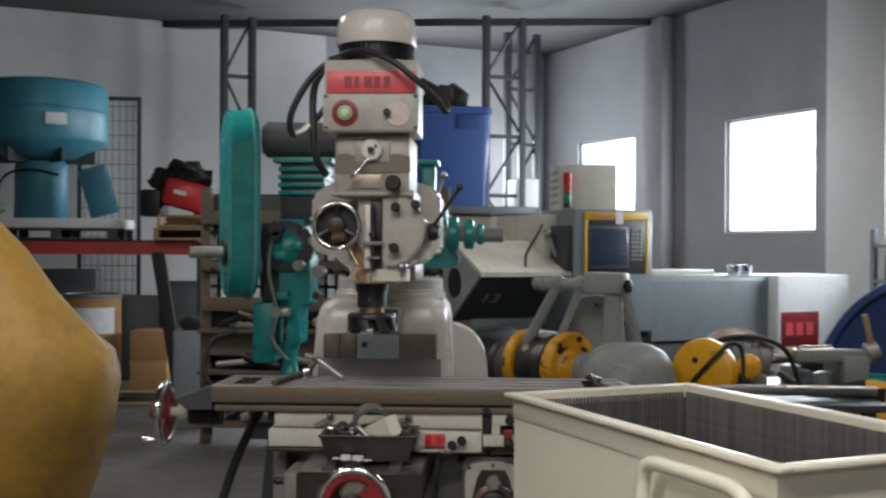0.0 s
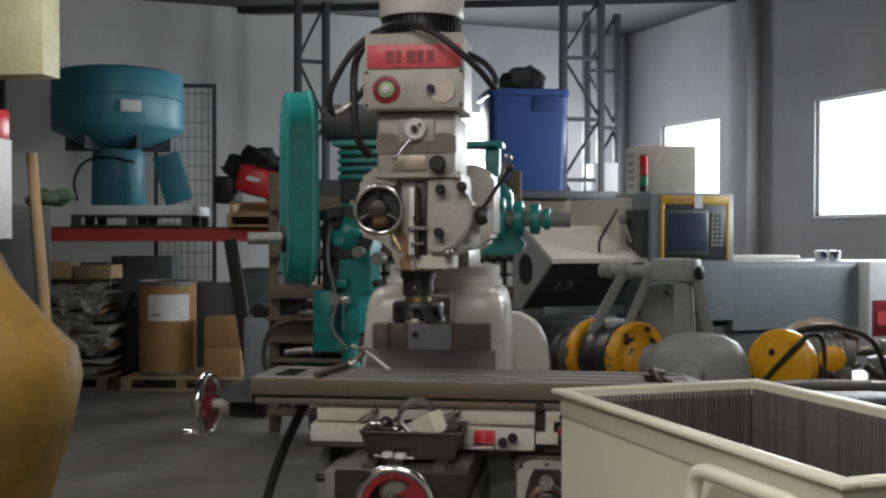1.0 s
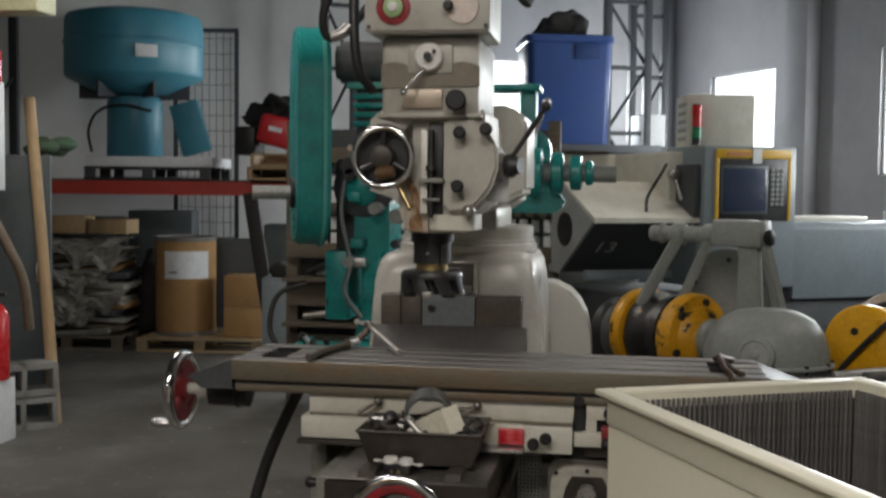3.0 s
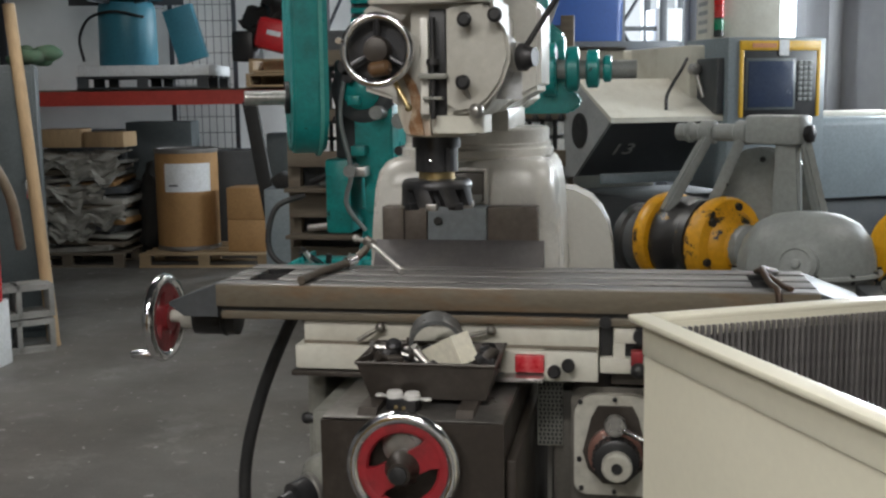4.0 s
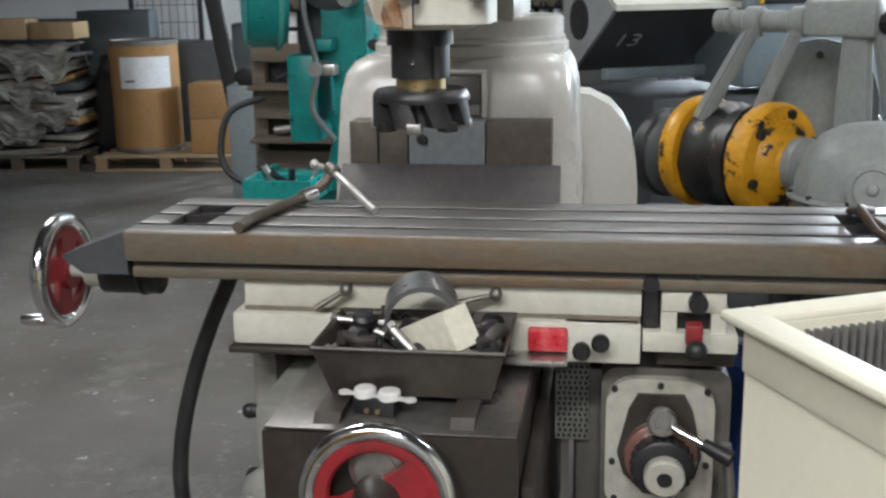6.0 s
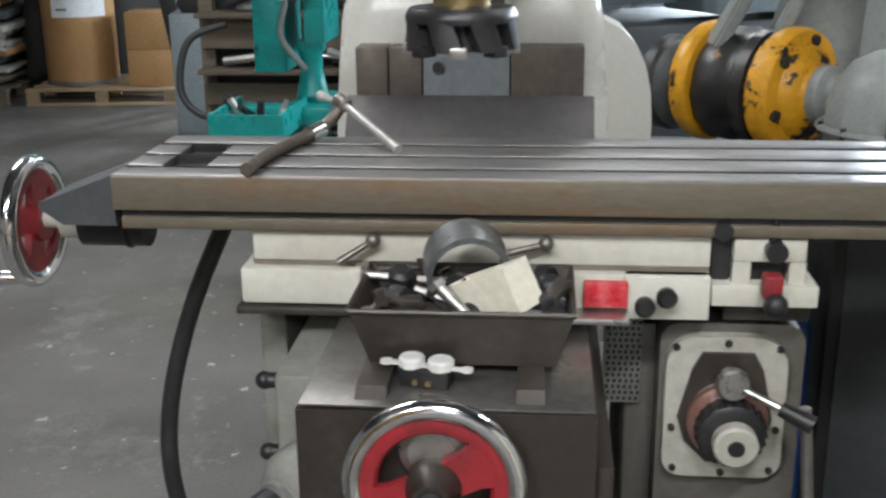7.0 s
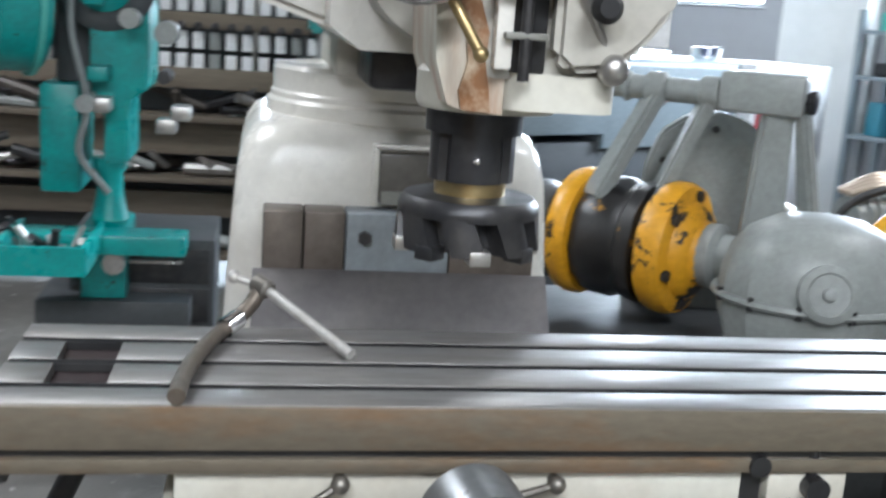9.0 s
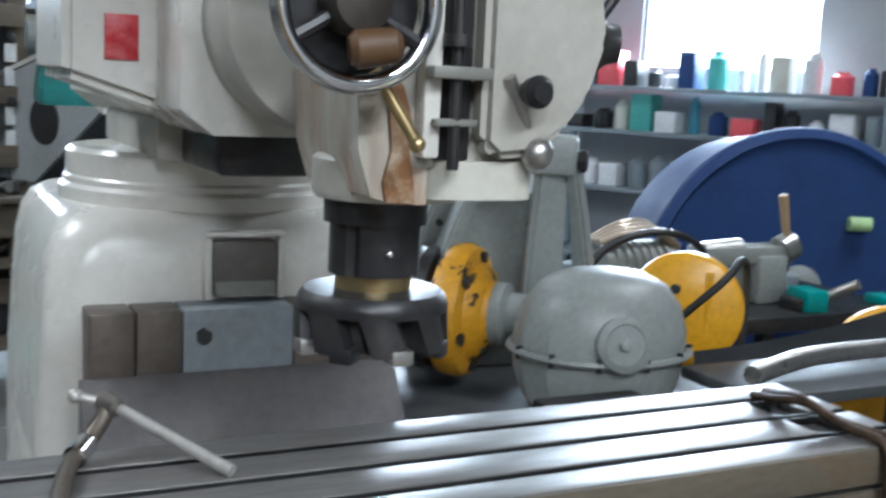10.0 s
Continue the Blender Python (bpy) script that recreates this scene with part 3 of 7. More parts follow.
turned(bm, [(0.042, 0), (0.042, 0.004), (0.030, 0.006), (0.028, 0.004)], (-0.223, 3.879, 1.888), (0, -1, 0), 32)
btn = part("button_ring", bm, M_RED, mill, "red ring of the start button")
bm = B()
turned(bm, [(0.024, 0.003), (0.024, 0.010), (0.020, 0.012)], (-0.223, 3.879, 1.888), (0, -1, 0), 28)
part("button_collar", bm, M_GREEN, btn)
bm = B()
turned(bm, [(0.012, 0.010), (0.012, 0.017), (0.009, 0.019)], (-0.223, 3.879, 1.888), (0, -1, 0), 20)
part("button", bm, M_DIAL, btn, "pale push button")
bm = B()
turned(bm, [(0.039, 0), (0.039, 0.004), (0.037, 0.006)], (-0.056, 3.879, 1.884), (0, -1, 0), 36)
spd = part("selector_dial", bm, M_DIALPINK, mill, "round faded pinkish white dial")
bm = B()
turned(bm, [(0.010, 0), (0.012, 0.012), (0.012, 0.022), (0.008, 0.026)], (-0.088, 3.877, 1.888), (0, -1, 0), 16)
part("selector_knob", bm, M_BLACK, spd)
# speed dial, lever and name plate
bm = B()
box(bm, -0.195, -0.085, 3.921, 3.932, 1.735, 1.805, 0.004)
part("dial_plate", bm, M_HEADGREY, mill)
bm = B()
turned(bm, [(0.034, 0), (0.034, 0.012), (0.030, 0.016), (0.012, 0.016), (0.012, 0.024), (0.008, 0.026)], (-0.142, 3.921, 1.774), (0, -1, 0), 32)
dial = part("speed_dial", bm, M_DIAL, mill, "white speed dial")
bm = B()
rod(bm, (-0.142, 3.895, 1.774), (-0.142, 3.890, 1.774), 0.010, seg=14)
rod(bm, (-0.128, 3.905, 1.786), (-0.128, 3.900, 1.786), 0.005, seg=10)
part("dial_boss", bm, M_DARK, dial)
bm = B()
rod(bm, (-0.150, 3.908, 1.750), (-0.196, 3.885, 1.690), 0.004, seg=10)
ball(bm, (-0.198, 3.884, 1.687), 0.009)
part("dial_lever", bm, M_CHROME, dial)
bm = B()
box(bm, -0.206, -0.110, 3.9215, 3.931, 1.652, 1.696, 0.002)
part("name_plate", bm, M_TAN, mill, "tan engraved name plate")
bm = B()
turned(bm, [(0.008, 0), (0.008, 0.02), (0.024, 0.024), (0.026, 0.04), (0.02, 0.046)], (-0.072, 3.931, 1.668), (0, -1, 0), 24)
part("black_knob", bm, M_BLACK, mill)
# motor
bm = B()
turned(bm, [(0.112, 2.056), (0.112, 2.13)], (-0.140, 4.03, 0), seg=40)
part("motor_core", bm, M_DARK, mill)
for k in range(44):
    bm = B()
    box(bm, 0.108, 0.124, -0.0022, 0.0022, 2.064, 2.126, 0, Matrix.Translation((-0.140, 4.03, 0)) @ Matrix.Rotation(2 * math.pi * k / 44, 4, "Z"))
    part("cooling_fin", bm, M_DARK, mill)
bm = B()
turned(bm, [(0.130, 2.122), (0.132, 2.128), (0.131, 2.185), (0.122, 2.212), (0.098, 2.232), (0.05, 2.240), (0.001, 2.241)], (-0.140, 4.03, 0), seg=48)
part("motor_cowl", bm, M_WHITE, mill, "cream domed motor cowl", 50)
bm = B()
ring(bm, (-0.140, 4.03, 2.060), 0.12, 0.008, seg=40)
part("motor_flange", bm, M_HEADGREY, mill)
# fine feed wheel
c = Vector((-0.252, 3.905, 1.532))
bm = B()
ring(bm, c, 0.071, 0.009, (0, -1, 0), 48, 10)
fw = part("feed_wheel", bm, M_CHROME, mill, "chrome-rimmed dark feed handwheel")
bm = B()
turned(bm, [(0.028, -0.05), (0.030, 0.0), (0.026, 0.016), (0.010, 0.02)], c, (0, -1, 0), 24)
part("hub", bm, M_KNEE, fw)
bm = B()
turned(bm, [(0.066, -0.035), (0.068, -0.03), (0.068, -0.026), (0.02, -0.024)], c, (0, -1, 0), 36)
part("dish", bm, M_DARK, fw, "dark dished wheel back")
bm = B()
for k in range(3):
    a = radians(90 + 120 * k)
    rod(bm, c + Vector((0, 0.008, 0)), c + Vector((0.068 * math.cos(a), 0, 0.068 * math.sin(a))), 0.007, seg=8)
part("spoke", bm, M_DARK, fw)
bm = B()
turned(bm, [(0.012, 0), (0.017, 0.006), (0.016, 0.04), (0.010, 0.046)], c + Vector((-0.012, -0.012, -0.042)), (1, -0.2, 0.15), 16)
part("wooden_grip", bm, M_GRIP, fw, "worn orange-brown grip")
bm = B()
rod(bm, (-0.325, 3.885, 1.552), (-0.325, 3.865, 1.552), 0.007, seg=12)
part("crank_pin", bm, M_CHROME, fw)
# quill slot and fittings
bm = B()
box(bm, -0.148, -0.112, 3.955, 3.967, 1.392, 1.618, 0.003)
part("quill_slot", bm, M_BLACK, mill)
bm = B()
box(bm, -0.167, -0.149, 3.945, 3.966, 1.395, 1.60, 0.003)
part("depth_scale", bm, M_WHITE, mill)
bm = B()
rod(bm, (-0.138, 3.938, 1.385), (-0.138, 3.938, 1.60), 0.006, seg=14)
rod(bm, (-0.138, 3.938, 1.50), (-0.138, 3.938, 1.512), 0.014, seg=18)
part("depth_stop_screw", bm, M_DARK, mill)
bm = B()
box(bm, -0.168, -0.105, 3.925, 3.945, 1.470, 1.482, 0.003)
part("depth_stop_bracket", bm, M_SIDEGREY, mill)
bm = B()
box(bm, -0.160, -0.116, 3.932, 3.945, 1.426, 1.433, 0.002)
part("depth_stop_bracket", bm, M_SIDEGREY, mill)
bm = B()
prism(bm, [(-0.108, 1.625), (-0.108, 1.41), (-0.090, 1.395), (-0.045, 1.40), (-0.015, 1.425), (0.012, 1.46), (0.030, 1.515), (0.022, 1.565), (-0.005, 1.60), (-0.03, 1.635)], 3.935, 3.967)
bmesh.ops.bevel(bm, geom=bm.edges[:], offset=0.008, segments=2, affect="EDGES")
part("feed_cover", bm, M_HEADGREY, mill, "grey feed gear cover")
for x, z in ((-0.064, 1.592), (-0.068, 1.462), (0.0, 1.60)):
    bm = B()
    turned(bm, [(0.007, 0), (0.007, 0.018), (0.014, 0.022), (0.016, 0.034), (0.010, 0.042)], (x, 3.937, z), (0, -1, 0), 18)
    part("ball_knob", bm, M_BLACK, mill)
bm = B()
turned(bm, [(0.045, 0), (0.045, 0.02), (0.032, 0.025), (0.032, 0.045), (0.026, 0.05)], (0.0, 4.02, 1.515), (0.93, -0.36, 0), 28)
boss = part("quill_boss", bm, M_STEEL, mill, "bright quill feed boss")
bm = B()
turned(bm, [(0.030, 0.046), (0.030, 0.06), (0.022, 0.07), (0.02, 0.082)], (0.0, 4.02, 1.515), (0.93, -0.36, 0), 24)
part("boss_cap", bm, M_DARK, boss)
bm = B()
rod(bm, (0.05, 4.0, 1.53), (0.135, 3.985, 1.655), 0.0065, seg=10)
ball(bm, (0.138, 3.984, 1.66), 0.013)
part("quill_lever", bm, M_DARK, boss, "angled quill lever with a ball end")
bm = B()
box(bm, -0.018, 0.044, 4.028, 4.031, 1.425, 1.545)
tag = part("paper_tag", bm, M_PAPER, mill, "white paper tag hanging at the head")
bm = B()
rod(bm, (-0.045, 3.945, 1.405), (-0.085, 3.93, 1.475), 0.006, seg=10)
ball(bm, (-0.045, 3.94, 1.402), 0.017)
part("quill_lock_lever", bm, M_STEEL, mill)
bm = B()
rod(bm, (-0.225, 3.93, 1.475), (-0.188, 3.915, 1.412), 0.006, seg=10)
ball(bm, (-0.187, 3.914, 1.410), 0.008)
part("brass_lever", bm, M_BRASS, mill, "thin brass lever")
bm = B()
prism(bm, [(-0.228, 1.50), (-0.222, 1.40), (-0.208, 1.356), (-0.185, 1.348), (-0.150, 1.348), (-0.150, 1.50)], 3.968, 4.15)
qg = part("quill_guard", bm, M_STAINED, mill, "rust-streaked cream quill housing")
bm = B()
prism(bm, [(-0.222, 1.49), (-0.205, 1.468), (-0.194, 1.44), (-0.190, 1.40), (-0.198, 1.37), (-0.194, 1.351), (-0.164, 1.350), (-0.167, 1.375), (-0.172, 1.40), (-0.170, 1.43), (-0.180, 1.46), (-0.192, 1.478), (-0.212, 1.495)], 3.9625, 3.9685)
part("rust_streak", bm, M_RUST, qg, "orange-brown rust streak")
bm = B()
turned(bm, [(0.076, 1.344), (0.080, 1.350), (0.080, 1.384), (0.074, 1.390)], (SX + 0.012, SY, 0), seg=40)
prism(bm, rounded(-0.150, -0.030, 3.952, 4.11, 0.03), 1.354, 1.392, "z")
part("quill_nose", bm, M_CREAM, mill, "cream quill nose ring")
bm = B()
rod(bm, (-0.20, 4.000, 1.363), (-0.20, 3.985, 1.363), 0.005, seg=10)
part("set_screw", bm, M_DARK, mill)
# spindle, chuck and face mill
bm = B()
turned(bm, [(0.055, 1.318), (0.055, 1.346)], (SX, SY, 0), seg=36)
spindle = part("spindle_nose", bm, M_DARK, mill)
bm = B()
n = 36
out = []
for k in range(n):
    a = 2 * math.pi * k / n
    r = 0.043 if k % 9 == 4 else 0.0485
    out.append((SX + r * math.cos(a), SY + r * math.sin(a)))
prism(bm, out, 1.264, 1.320, "z")
part("tool_holder", bm, M_DARK, mill, "dark notched tool holder")
bm = B()
ball(bm, (SX - 0.004, SY - 0.0485, 1.290), 0.005)
part("grub_screw", bm, M_CHROME, mill)
bm = B()
turned(bm, [(0.041, 1.246), (0.041, 1.266)], (SX, SY, 0), seg=32)
part("spacer_ring", bm, M_BRASS, mill, "brassy spacer ring")
bm = B()
out = []
for k in range(8):
    a0 = 2 * math.pi * k / 8 + 0.2
    for da, r in ((0.0, 0.080), (0.12, 0.081), (0.24, 0.081), (0.36, 0.0805), (0.47, 0.079), (0.52, 0.060), (0.66, 0.058), (0.76, 0.066)):
        out.append((SX + r * math.cos(a0 + da), SY + r * math.sin(a0 + da)))
prism(bm, out, 1.188, 1.232, "z")
for v in bm.verts:
    k = (1.232 - v.co.z) / 0.044
    d = Matrix.Rotation(0.22 * k, 3, "Z") @ Vector((v.co.x - SX, v.co.y - SY, 0)) * (1 + 0.04 * k)
    v.co = Vector((SX + d.x, SY + d.y, v.co.z))
turned(bm, [(0.0805, 1.226), (0.0815, 1.232), (0.079, 1.240), (0.074, 1.246), (0.045, 1.248)], (SX, SY, 0), seg=40)
cutter = part("face_mill", bm, M_DARK, mill, "dark steel face mill cutter")
for k in range(8):
    a0 = 2 * math.pi * k / 8 + 0.2
    bm = B()
    box(bm, 0.058, 0.084, -0.012, 0.012, 1.180, 1.196, 0.002, Matrix.Translation((SX, SY, 0)) @ Matrix.Rotation(a0 + 0.60, 4, "Z"))
    part("cutting_insert", bm, M_STEEL if k % 2 else M_DARK, cutter)
ORIGIN[mill] += Vector((0, 0.045, 0))
# table
TX0, TX1, TY0, TY1, TZ = -0.690, 0.690, 4.090, 4.392, 1.0
slots = (4.152, 4.238, 4.324)
ys = [TY0] + [v for s in slots for v in (s - 0.0085, s + 0.0085)] + [TY1]
PK = ((-0.632, -0.562), (0.555, 0.620))
# The bed is plain black, so that the T-slots look shaded.
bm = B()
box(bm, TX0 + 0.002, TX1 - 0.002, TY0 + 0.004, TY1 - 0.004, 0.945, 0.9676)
table = part("table", bm, M_BLACK, mill, "oily slot bed of the table, black for the shade in the slots")
for a, b in zip(ys[::2], ys[1::2]):
    bm = B()
    lo, hi = (a == TY0), (b == TY1)
    if lo or hi:
        box(bm, TX0, TX1, a, b, 0.968, TZ, 0.002)
    else:
        xs = [TX0, PK[0][0], PK[0][1], PK[1][0], PK[1][1], TX1]
        for x0, x1 in zip(xs[::2], xs[1::2]):
            box(bm, x0, x1, a, b, 0.968, TZ, 0.002)
    part("table_land", bm, M_TABLE, table, "ground steel land between the T-slots")
# Black strips added over the lit slot walls, as shade inside the slots.
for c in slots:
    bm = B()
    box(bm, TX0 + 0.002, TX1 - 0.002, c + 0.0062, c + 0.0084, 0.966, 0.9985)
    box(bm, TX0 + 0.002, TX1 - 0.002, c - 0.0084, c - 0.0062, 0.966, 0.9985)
    part("slot_shade", bm, M_BLACK, table, "oily slot wall, blackened for the shade in the T-slot")
bm = B()
box(bm, TX0, TX1, TY0 - 0.003, TY0 + 0.02, 0.945, 0.9975, 0.002)
part("front_face", bm, M_TABLEFACE, table, "brown oil-stained front face")
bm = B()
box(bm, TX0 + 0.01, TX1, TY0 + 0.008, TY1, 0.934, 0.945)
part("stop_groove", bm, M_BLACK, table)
bm = B()
box(bm, TX0 + 0.01, TX1, TY0, TY1 - 0.01, 0.915, 0.934, 0.003)
part("lower_rail", bm, M_TABLEFACE, table)
for x0, x1 in PK:
    bm = B()
    box(bm, x0 + 0.001, x1 - 0.001, slots[0] + 0.0085, slots[2] - 0.0085, 0.966, 0.988)
    part("chip_pocket", bm, surface("rusty_pocket", (0.016, 0.006, 0.006), 0.85, bump=0.3, scale=20) if x0 < 0 else M_BLACK, table, "rusty chip pocket")
bm = B()
prism(bm, [(-0.690, 0.998), (-0.690, 0.918), (-0.775, 0.918), (-0.812, 0.944), (-0.812, 0.952)], TY0 + 0.005, TY0 + 0.13)
part("end_bracket", bm, M_GREYDARK, table, "dark sloped end bracket")
bm = B()
prism(bm, [(0.690, 0.998), (0.690, 0.918), (0.775, 0.918), (0.812, 0.944), (0.812, 0.952)], TY0 + 0.005, TY1 - 0.01)
part("end_bracket", bm, M_GREYDARK, table, "dark sloped end bracket")
bm = B()
rod(bm, (-0.80, 4.235, 0.885), (-0.69, 4.235, 0.885), 0.041, seg=24)
ring(bm, (-0.72, 4.235, 0.885), 0.038, 0.007, (1, 0, 0), 24)
part("screw_bearing", bm, M_BLACK, table)
bm = B()
turned(bm, [(0.016, 0), (0.016, 0.04), (0.032, 0.045), (0.032, 0.075)], (-0.880, 4.235, 0.888), (1, 0, 0), 24)
part("feed_collar", bm, M_HEADGREY, table, "grey graduated feed collar")
handwheel(mill, "table_handwheel", (-0.888, 4.235, 0.884), (-1, 0, 0), 0.113, 0.0145, M_RED, (0, -0.45, -0.9), "chrome-rimmed red table handwheel", (0, 0.3, 0.95))
# saddle
bm = B()
box(bm, -0.480, 0.214, 4.105, 4.42, 0.864, 0.914, 0.003)
part("saddle_top", bm, M_CREAM, mill, "cream painted saddle")
bm = B()
box(bm, -0.497, 0.213, 4.082, 4.44, 0.800, 0.858, 0.006)
box(bm, 0.085, 0.213, 4.078, 4.12, 0.789, 0.858, 0.004)
part("saddle", bm, M_CREAM, mill, "cream painted saddle with grime lines")
bm = B()
box(bm, -0.478, 0.212, 4.10, 4.40, 0.857, 0.865)
part("saddle_seam", bm, M_BROWN, mill)
bm = B()
box(bm, -0.505, -0.31, 4.074, 4.12, 0.785, 0.797, 0.003)
part("wiper_strip", bm, M_KNEE, mill)
for p, q in (((-0.290, 4.088, 0.903), (-0.342, 4.074, 0.872)), ((-0.030, 4.088, 0.902), (-0.092, 4.078, 0.888))):
    bm = B()
    ball(bm, p, 0.0115)
    rod(bm, p, q, 0.0045, 0.006, 10)
    rod(bm, p, Vector(p) + Vector((0, 0.022, 0)), 0.008, seg=10)
    part("clamp_lever", bm, M_DULL, mill, "dull steel clamp lever")
bm = B()
box(bm, 0.026, 0.092, 4.066, 4.083, 0.810, 0.850, 0.003)
part("red_plate", bm, M_REDPLATE, mill, "glossy red instruction plate")
bm = B()
box(bm, -0.02, 0.094, 4.03, 4.083, 0.796, 0.806, 0.003)
part("shelf_lip", bm, M_STEEL, mill)
for x, z in ((0.116, 0.817), (0.147, 0.832)):
    bm = B()
    turned(bm, [(0.007, 0), (0.007, 0.01), (0.0145, 0.014), (0.0155, 0.026), (0.010, 0.034)], (x, 4.078, z), (0, -1, 0), 20)
    part("saddle_knob", bm, M_BLACK, mill)
bm = B()
box(bm, 0.216, 0.243, 4.11, 4.38, 0.845, 0.92, 0.003)
rod(bm, (0.228, 4.11, 0.925), (0.228, 4.085, 0.925), 0.014, seg=16)
part("trip_bracket", bm, M_BLACK, mill)
bm = B()
box(bm, 0.246, 0.352, 4.098, 4.36, 0.876, 0.912, 0.003)
box(bm, 0.246, 0.272, 4.098, 4.36, 0.842, 0.876)
box(bm, 0.328, 0.352, 4.098, 4.36, 0.842, 0.876)
box(bm, 0.216, 0.372, 4.090, 4.36, 0.808, 0.842, 0.003)
feed = part("power_feed_block", bm, M_CREAM, mill, "cream power feed block")
bm = B()
box(bm, 0.272, 0.328, 4.12, 4.36, 0.842, 0.876)
part("lever_slot", bm, M_BLACK, feed)
bm = B()
rod(bm, (0.305, 4.098, 0.896), (0.305, 4.078, 0.896), 0.016, seg=20)
rod(bm, (0.303, 4.10, 0.90), (0.303, 4.10, 0.945), 0.008, seg=12)
part("feed_knob", bm, M_DARK, feed)
bm = B()
box(bm, 0.285, 0.312, 4.052, 4.085, 0.832, 0.868, 0.004)
part("red_grip", bm, M_RED, feed, "red lever grip")
bm = B()
ball(bm, (0.302, 4.05, 0.826), 0.018)
part("lever_ball", bm, M_BLACK, feed)
bm = B()
box(bm, 0.24, 0.37, 4.12, 4.40, 0.775, 0.808, 0.004)
part("feed_housing", bm, M_KNEE, mill)
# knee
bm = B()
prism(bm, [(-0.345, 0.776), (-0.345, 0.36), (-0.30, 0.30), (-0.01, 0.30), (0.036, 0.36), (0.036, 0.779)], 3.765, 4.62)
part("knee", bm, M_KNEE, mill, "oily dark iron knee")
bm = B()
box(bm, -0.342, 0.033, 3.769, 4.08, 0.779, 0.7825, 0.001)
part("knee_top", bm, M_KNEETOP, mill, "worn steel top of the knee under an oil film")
for x0, x1 in ((-0.272, -0.232), (-0.066, -0.030)):
    bm = B()
    prism(bm, [(3.78, 0.778), (4.10, 0.778), (4.10, 0.796), (3.80, 0.796)], x0, x1, "x")
    part("knee_way", bm, M_DARKWAY, mill, "brown knee way with oil film")
bm = B()
box(bm, -0.42, -0.345, 3.95, 4.60, 0.30, 0.74, 0.01)
part("knee_side", bm, M_SIDEGREY, mill)
for z in (0.70, 0.58):
    bm = B()
    rod(bm, (-0.42, 4.02, z), (-0.45, 4.02, z), 0.012, seg=12)
    ball(bm, (-0.452, 4.02, z), 0.014)
    part("oil_plug", bm, M_BLACK, mill)
bm = B()
box(bm, 0.037, 0.060, 3.78, 4.60, 0.30, 0.70, 0.005)
part("knee_edge", bm, M_KNEE, mill)
handwheel(mill, "cross_feed_handwheel", (-0.166, 3.735, 0.692), (0, -1, 0), 0.118, 0.014, M_KNEE, (-0.62, 0, -0.78), "large red cross-feed handwheel with chrome rim", (0.88, 0, 0.47), 0.06)
bm = B()
turned(bm, [(0.042, 0), (0.042, 0.012), (0.03, 0.016), (0.03, 0.02), (0.0, 0.021)], (-0.170, 3.766, 0.730), (0, -1, 0), 28)
part("bearing_flange", bm, M_STEEL, mill)
bm = B()
CD = Vector((-0.60, -0.78, -0.14)).normalized()
C0 = Vector((-0.335, 3.885, 0.612))
turned(bm, [(0.066, 0), (0.070, 0.02), (0.067, 0.055), (0.050, 0.075), (0.03, 0.08)], C0, CD, 28)
crank = part("knee_crank_shaft", bm, M_SIDEGREY, mill, "oily knee crank boss")
bm = B()
turned(bm, [(0.040, 0.078), (0.041, 0.088), (0.036, 0.092)], C0, CD, 28)
part("bright_ring", bm, M_STEEL, crank)
bm = B()
turned(bm, [(0.036, 0.09), (0.036, 0.13), (0.022, 0.135), (0.020, 0.16), (0.0, 0.161)], C0, CD, 20)
part("crank_socket", bm, M_DARK, crank)
# knee feed gearbox with plate, cone and crank
bm = B()
prism(bm, rounded(0.15, 0.37, 0.30, 0.765, 0.03), 4.13, 4.50)
box(bm, 0.10, 0.17, 4.2, 4.5, 0.32, 0.74, 0.02)
gb = part("gearbox", bm, M_GEARDARK, mill)
bm = B()
prism(bm, rounded(0.158, 0.342, 0.515, 0.752, (0.03, 0.03, 0.05, 0.05)), 4.108, 4.131)
part("gear_plate", bm, M_PLATE, gb, "cream bolted gear plate")
bm = B()
prism(bm, [(0.178, 0.62), (0.19, 0.58), (0.225, 0.545), (0.275, 0.545), (0.312, 0.58), (0.322, 0.62), (0.305, 0.70), (0.29, 0.728), (0.212, 0.728), (0.197, 0.70)], 4.100, 4.1085)
part("plate_recess", bm, M_KNEE, gb, "grimy brown recess")
for x, z in ((0.172, 0.735), (0.25, 0.743), (0.328, 0.735), (0.170, 0.60), (0.330, 0.60), (0.175, 0.53), (0.25, 0.524), (0.325, 0.53)):
    bm = B()
    rod(bm, (x, 4.109, z), (x, 4.103, z), 0.006, seg=6)
    part("plate_bolt", bm, M_DARK, gb)
bm = B()
turned(bm, [(0.062, 0), (0.062, 0.018), (0.056, 0.022)], (0.252, 4.10, 0.622), (0, -1, -0.05), 36)
part("feed_ring", bm, surface("rubbed_red_steel", (0.30, 0.16, 0.13), 0.35, 0.5, bump=0.05, scale=20, chips=(0.5, 0.48, 0.46), chip_at=0.55), gb, "worn reddish feed ring")
bm = B()
turned(bm, [(0.052, 0), (0.050, 0.03), (0.044, 0.034)], (0.254, 4.08, 0.616), (0, -1, -0.05), 36)
part("knurled_collar", bm, M_BLACK, gb)
knurls = B()
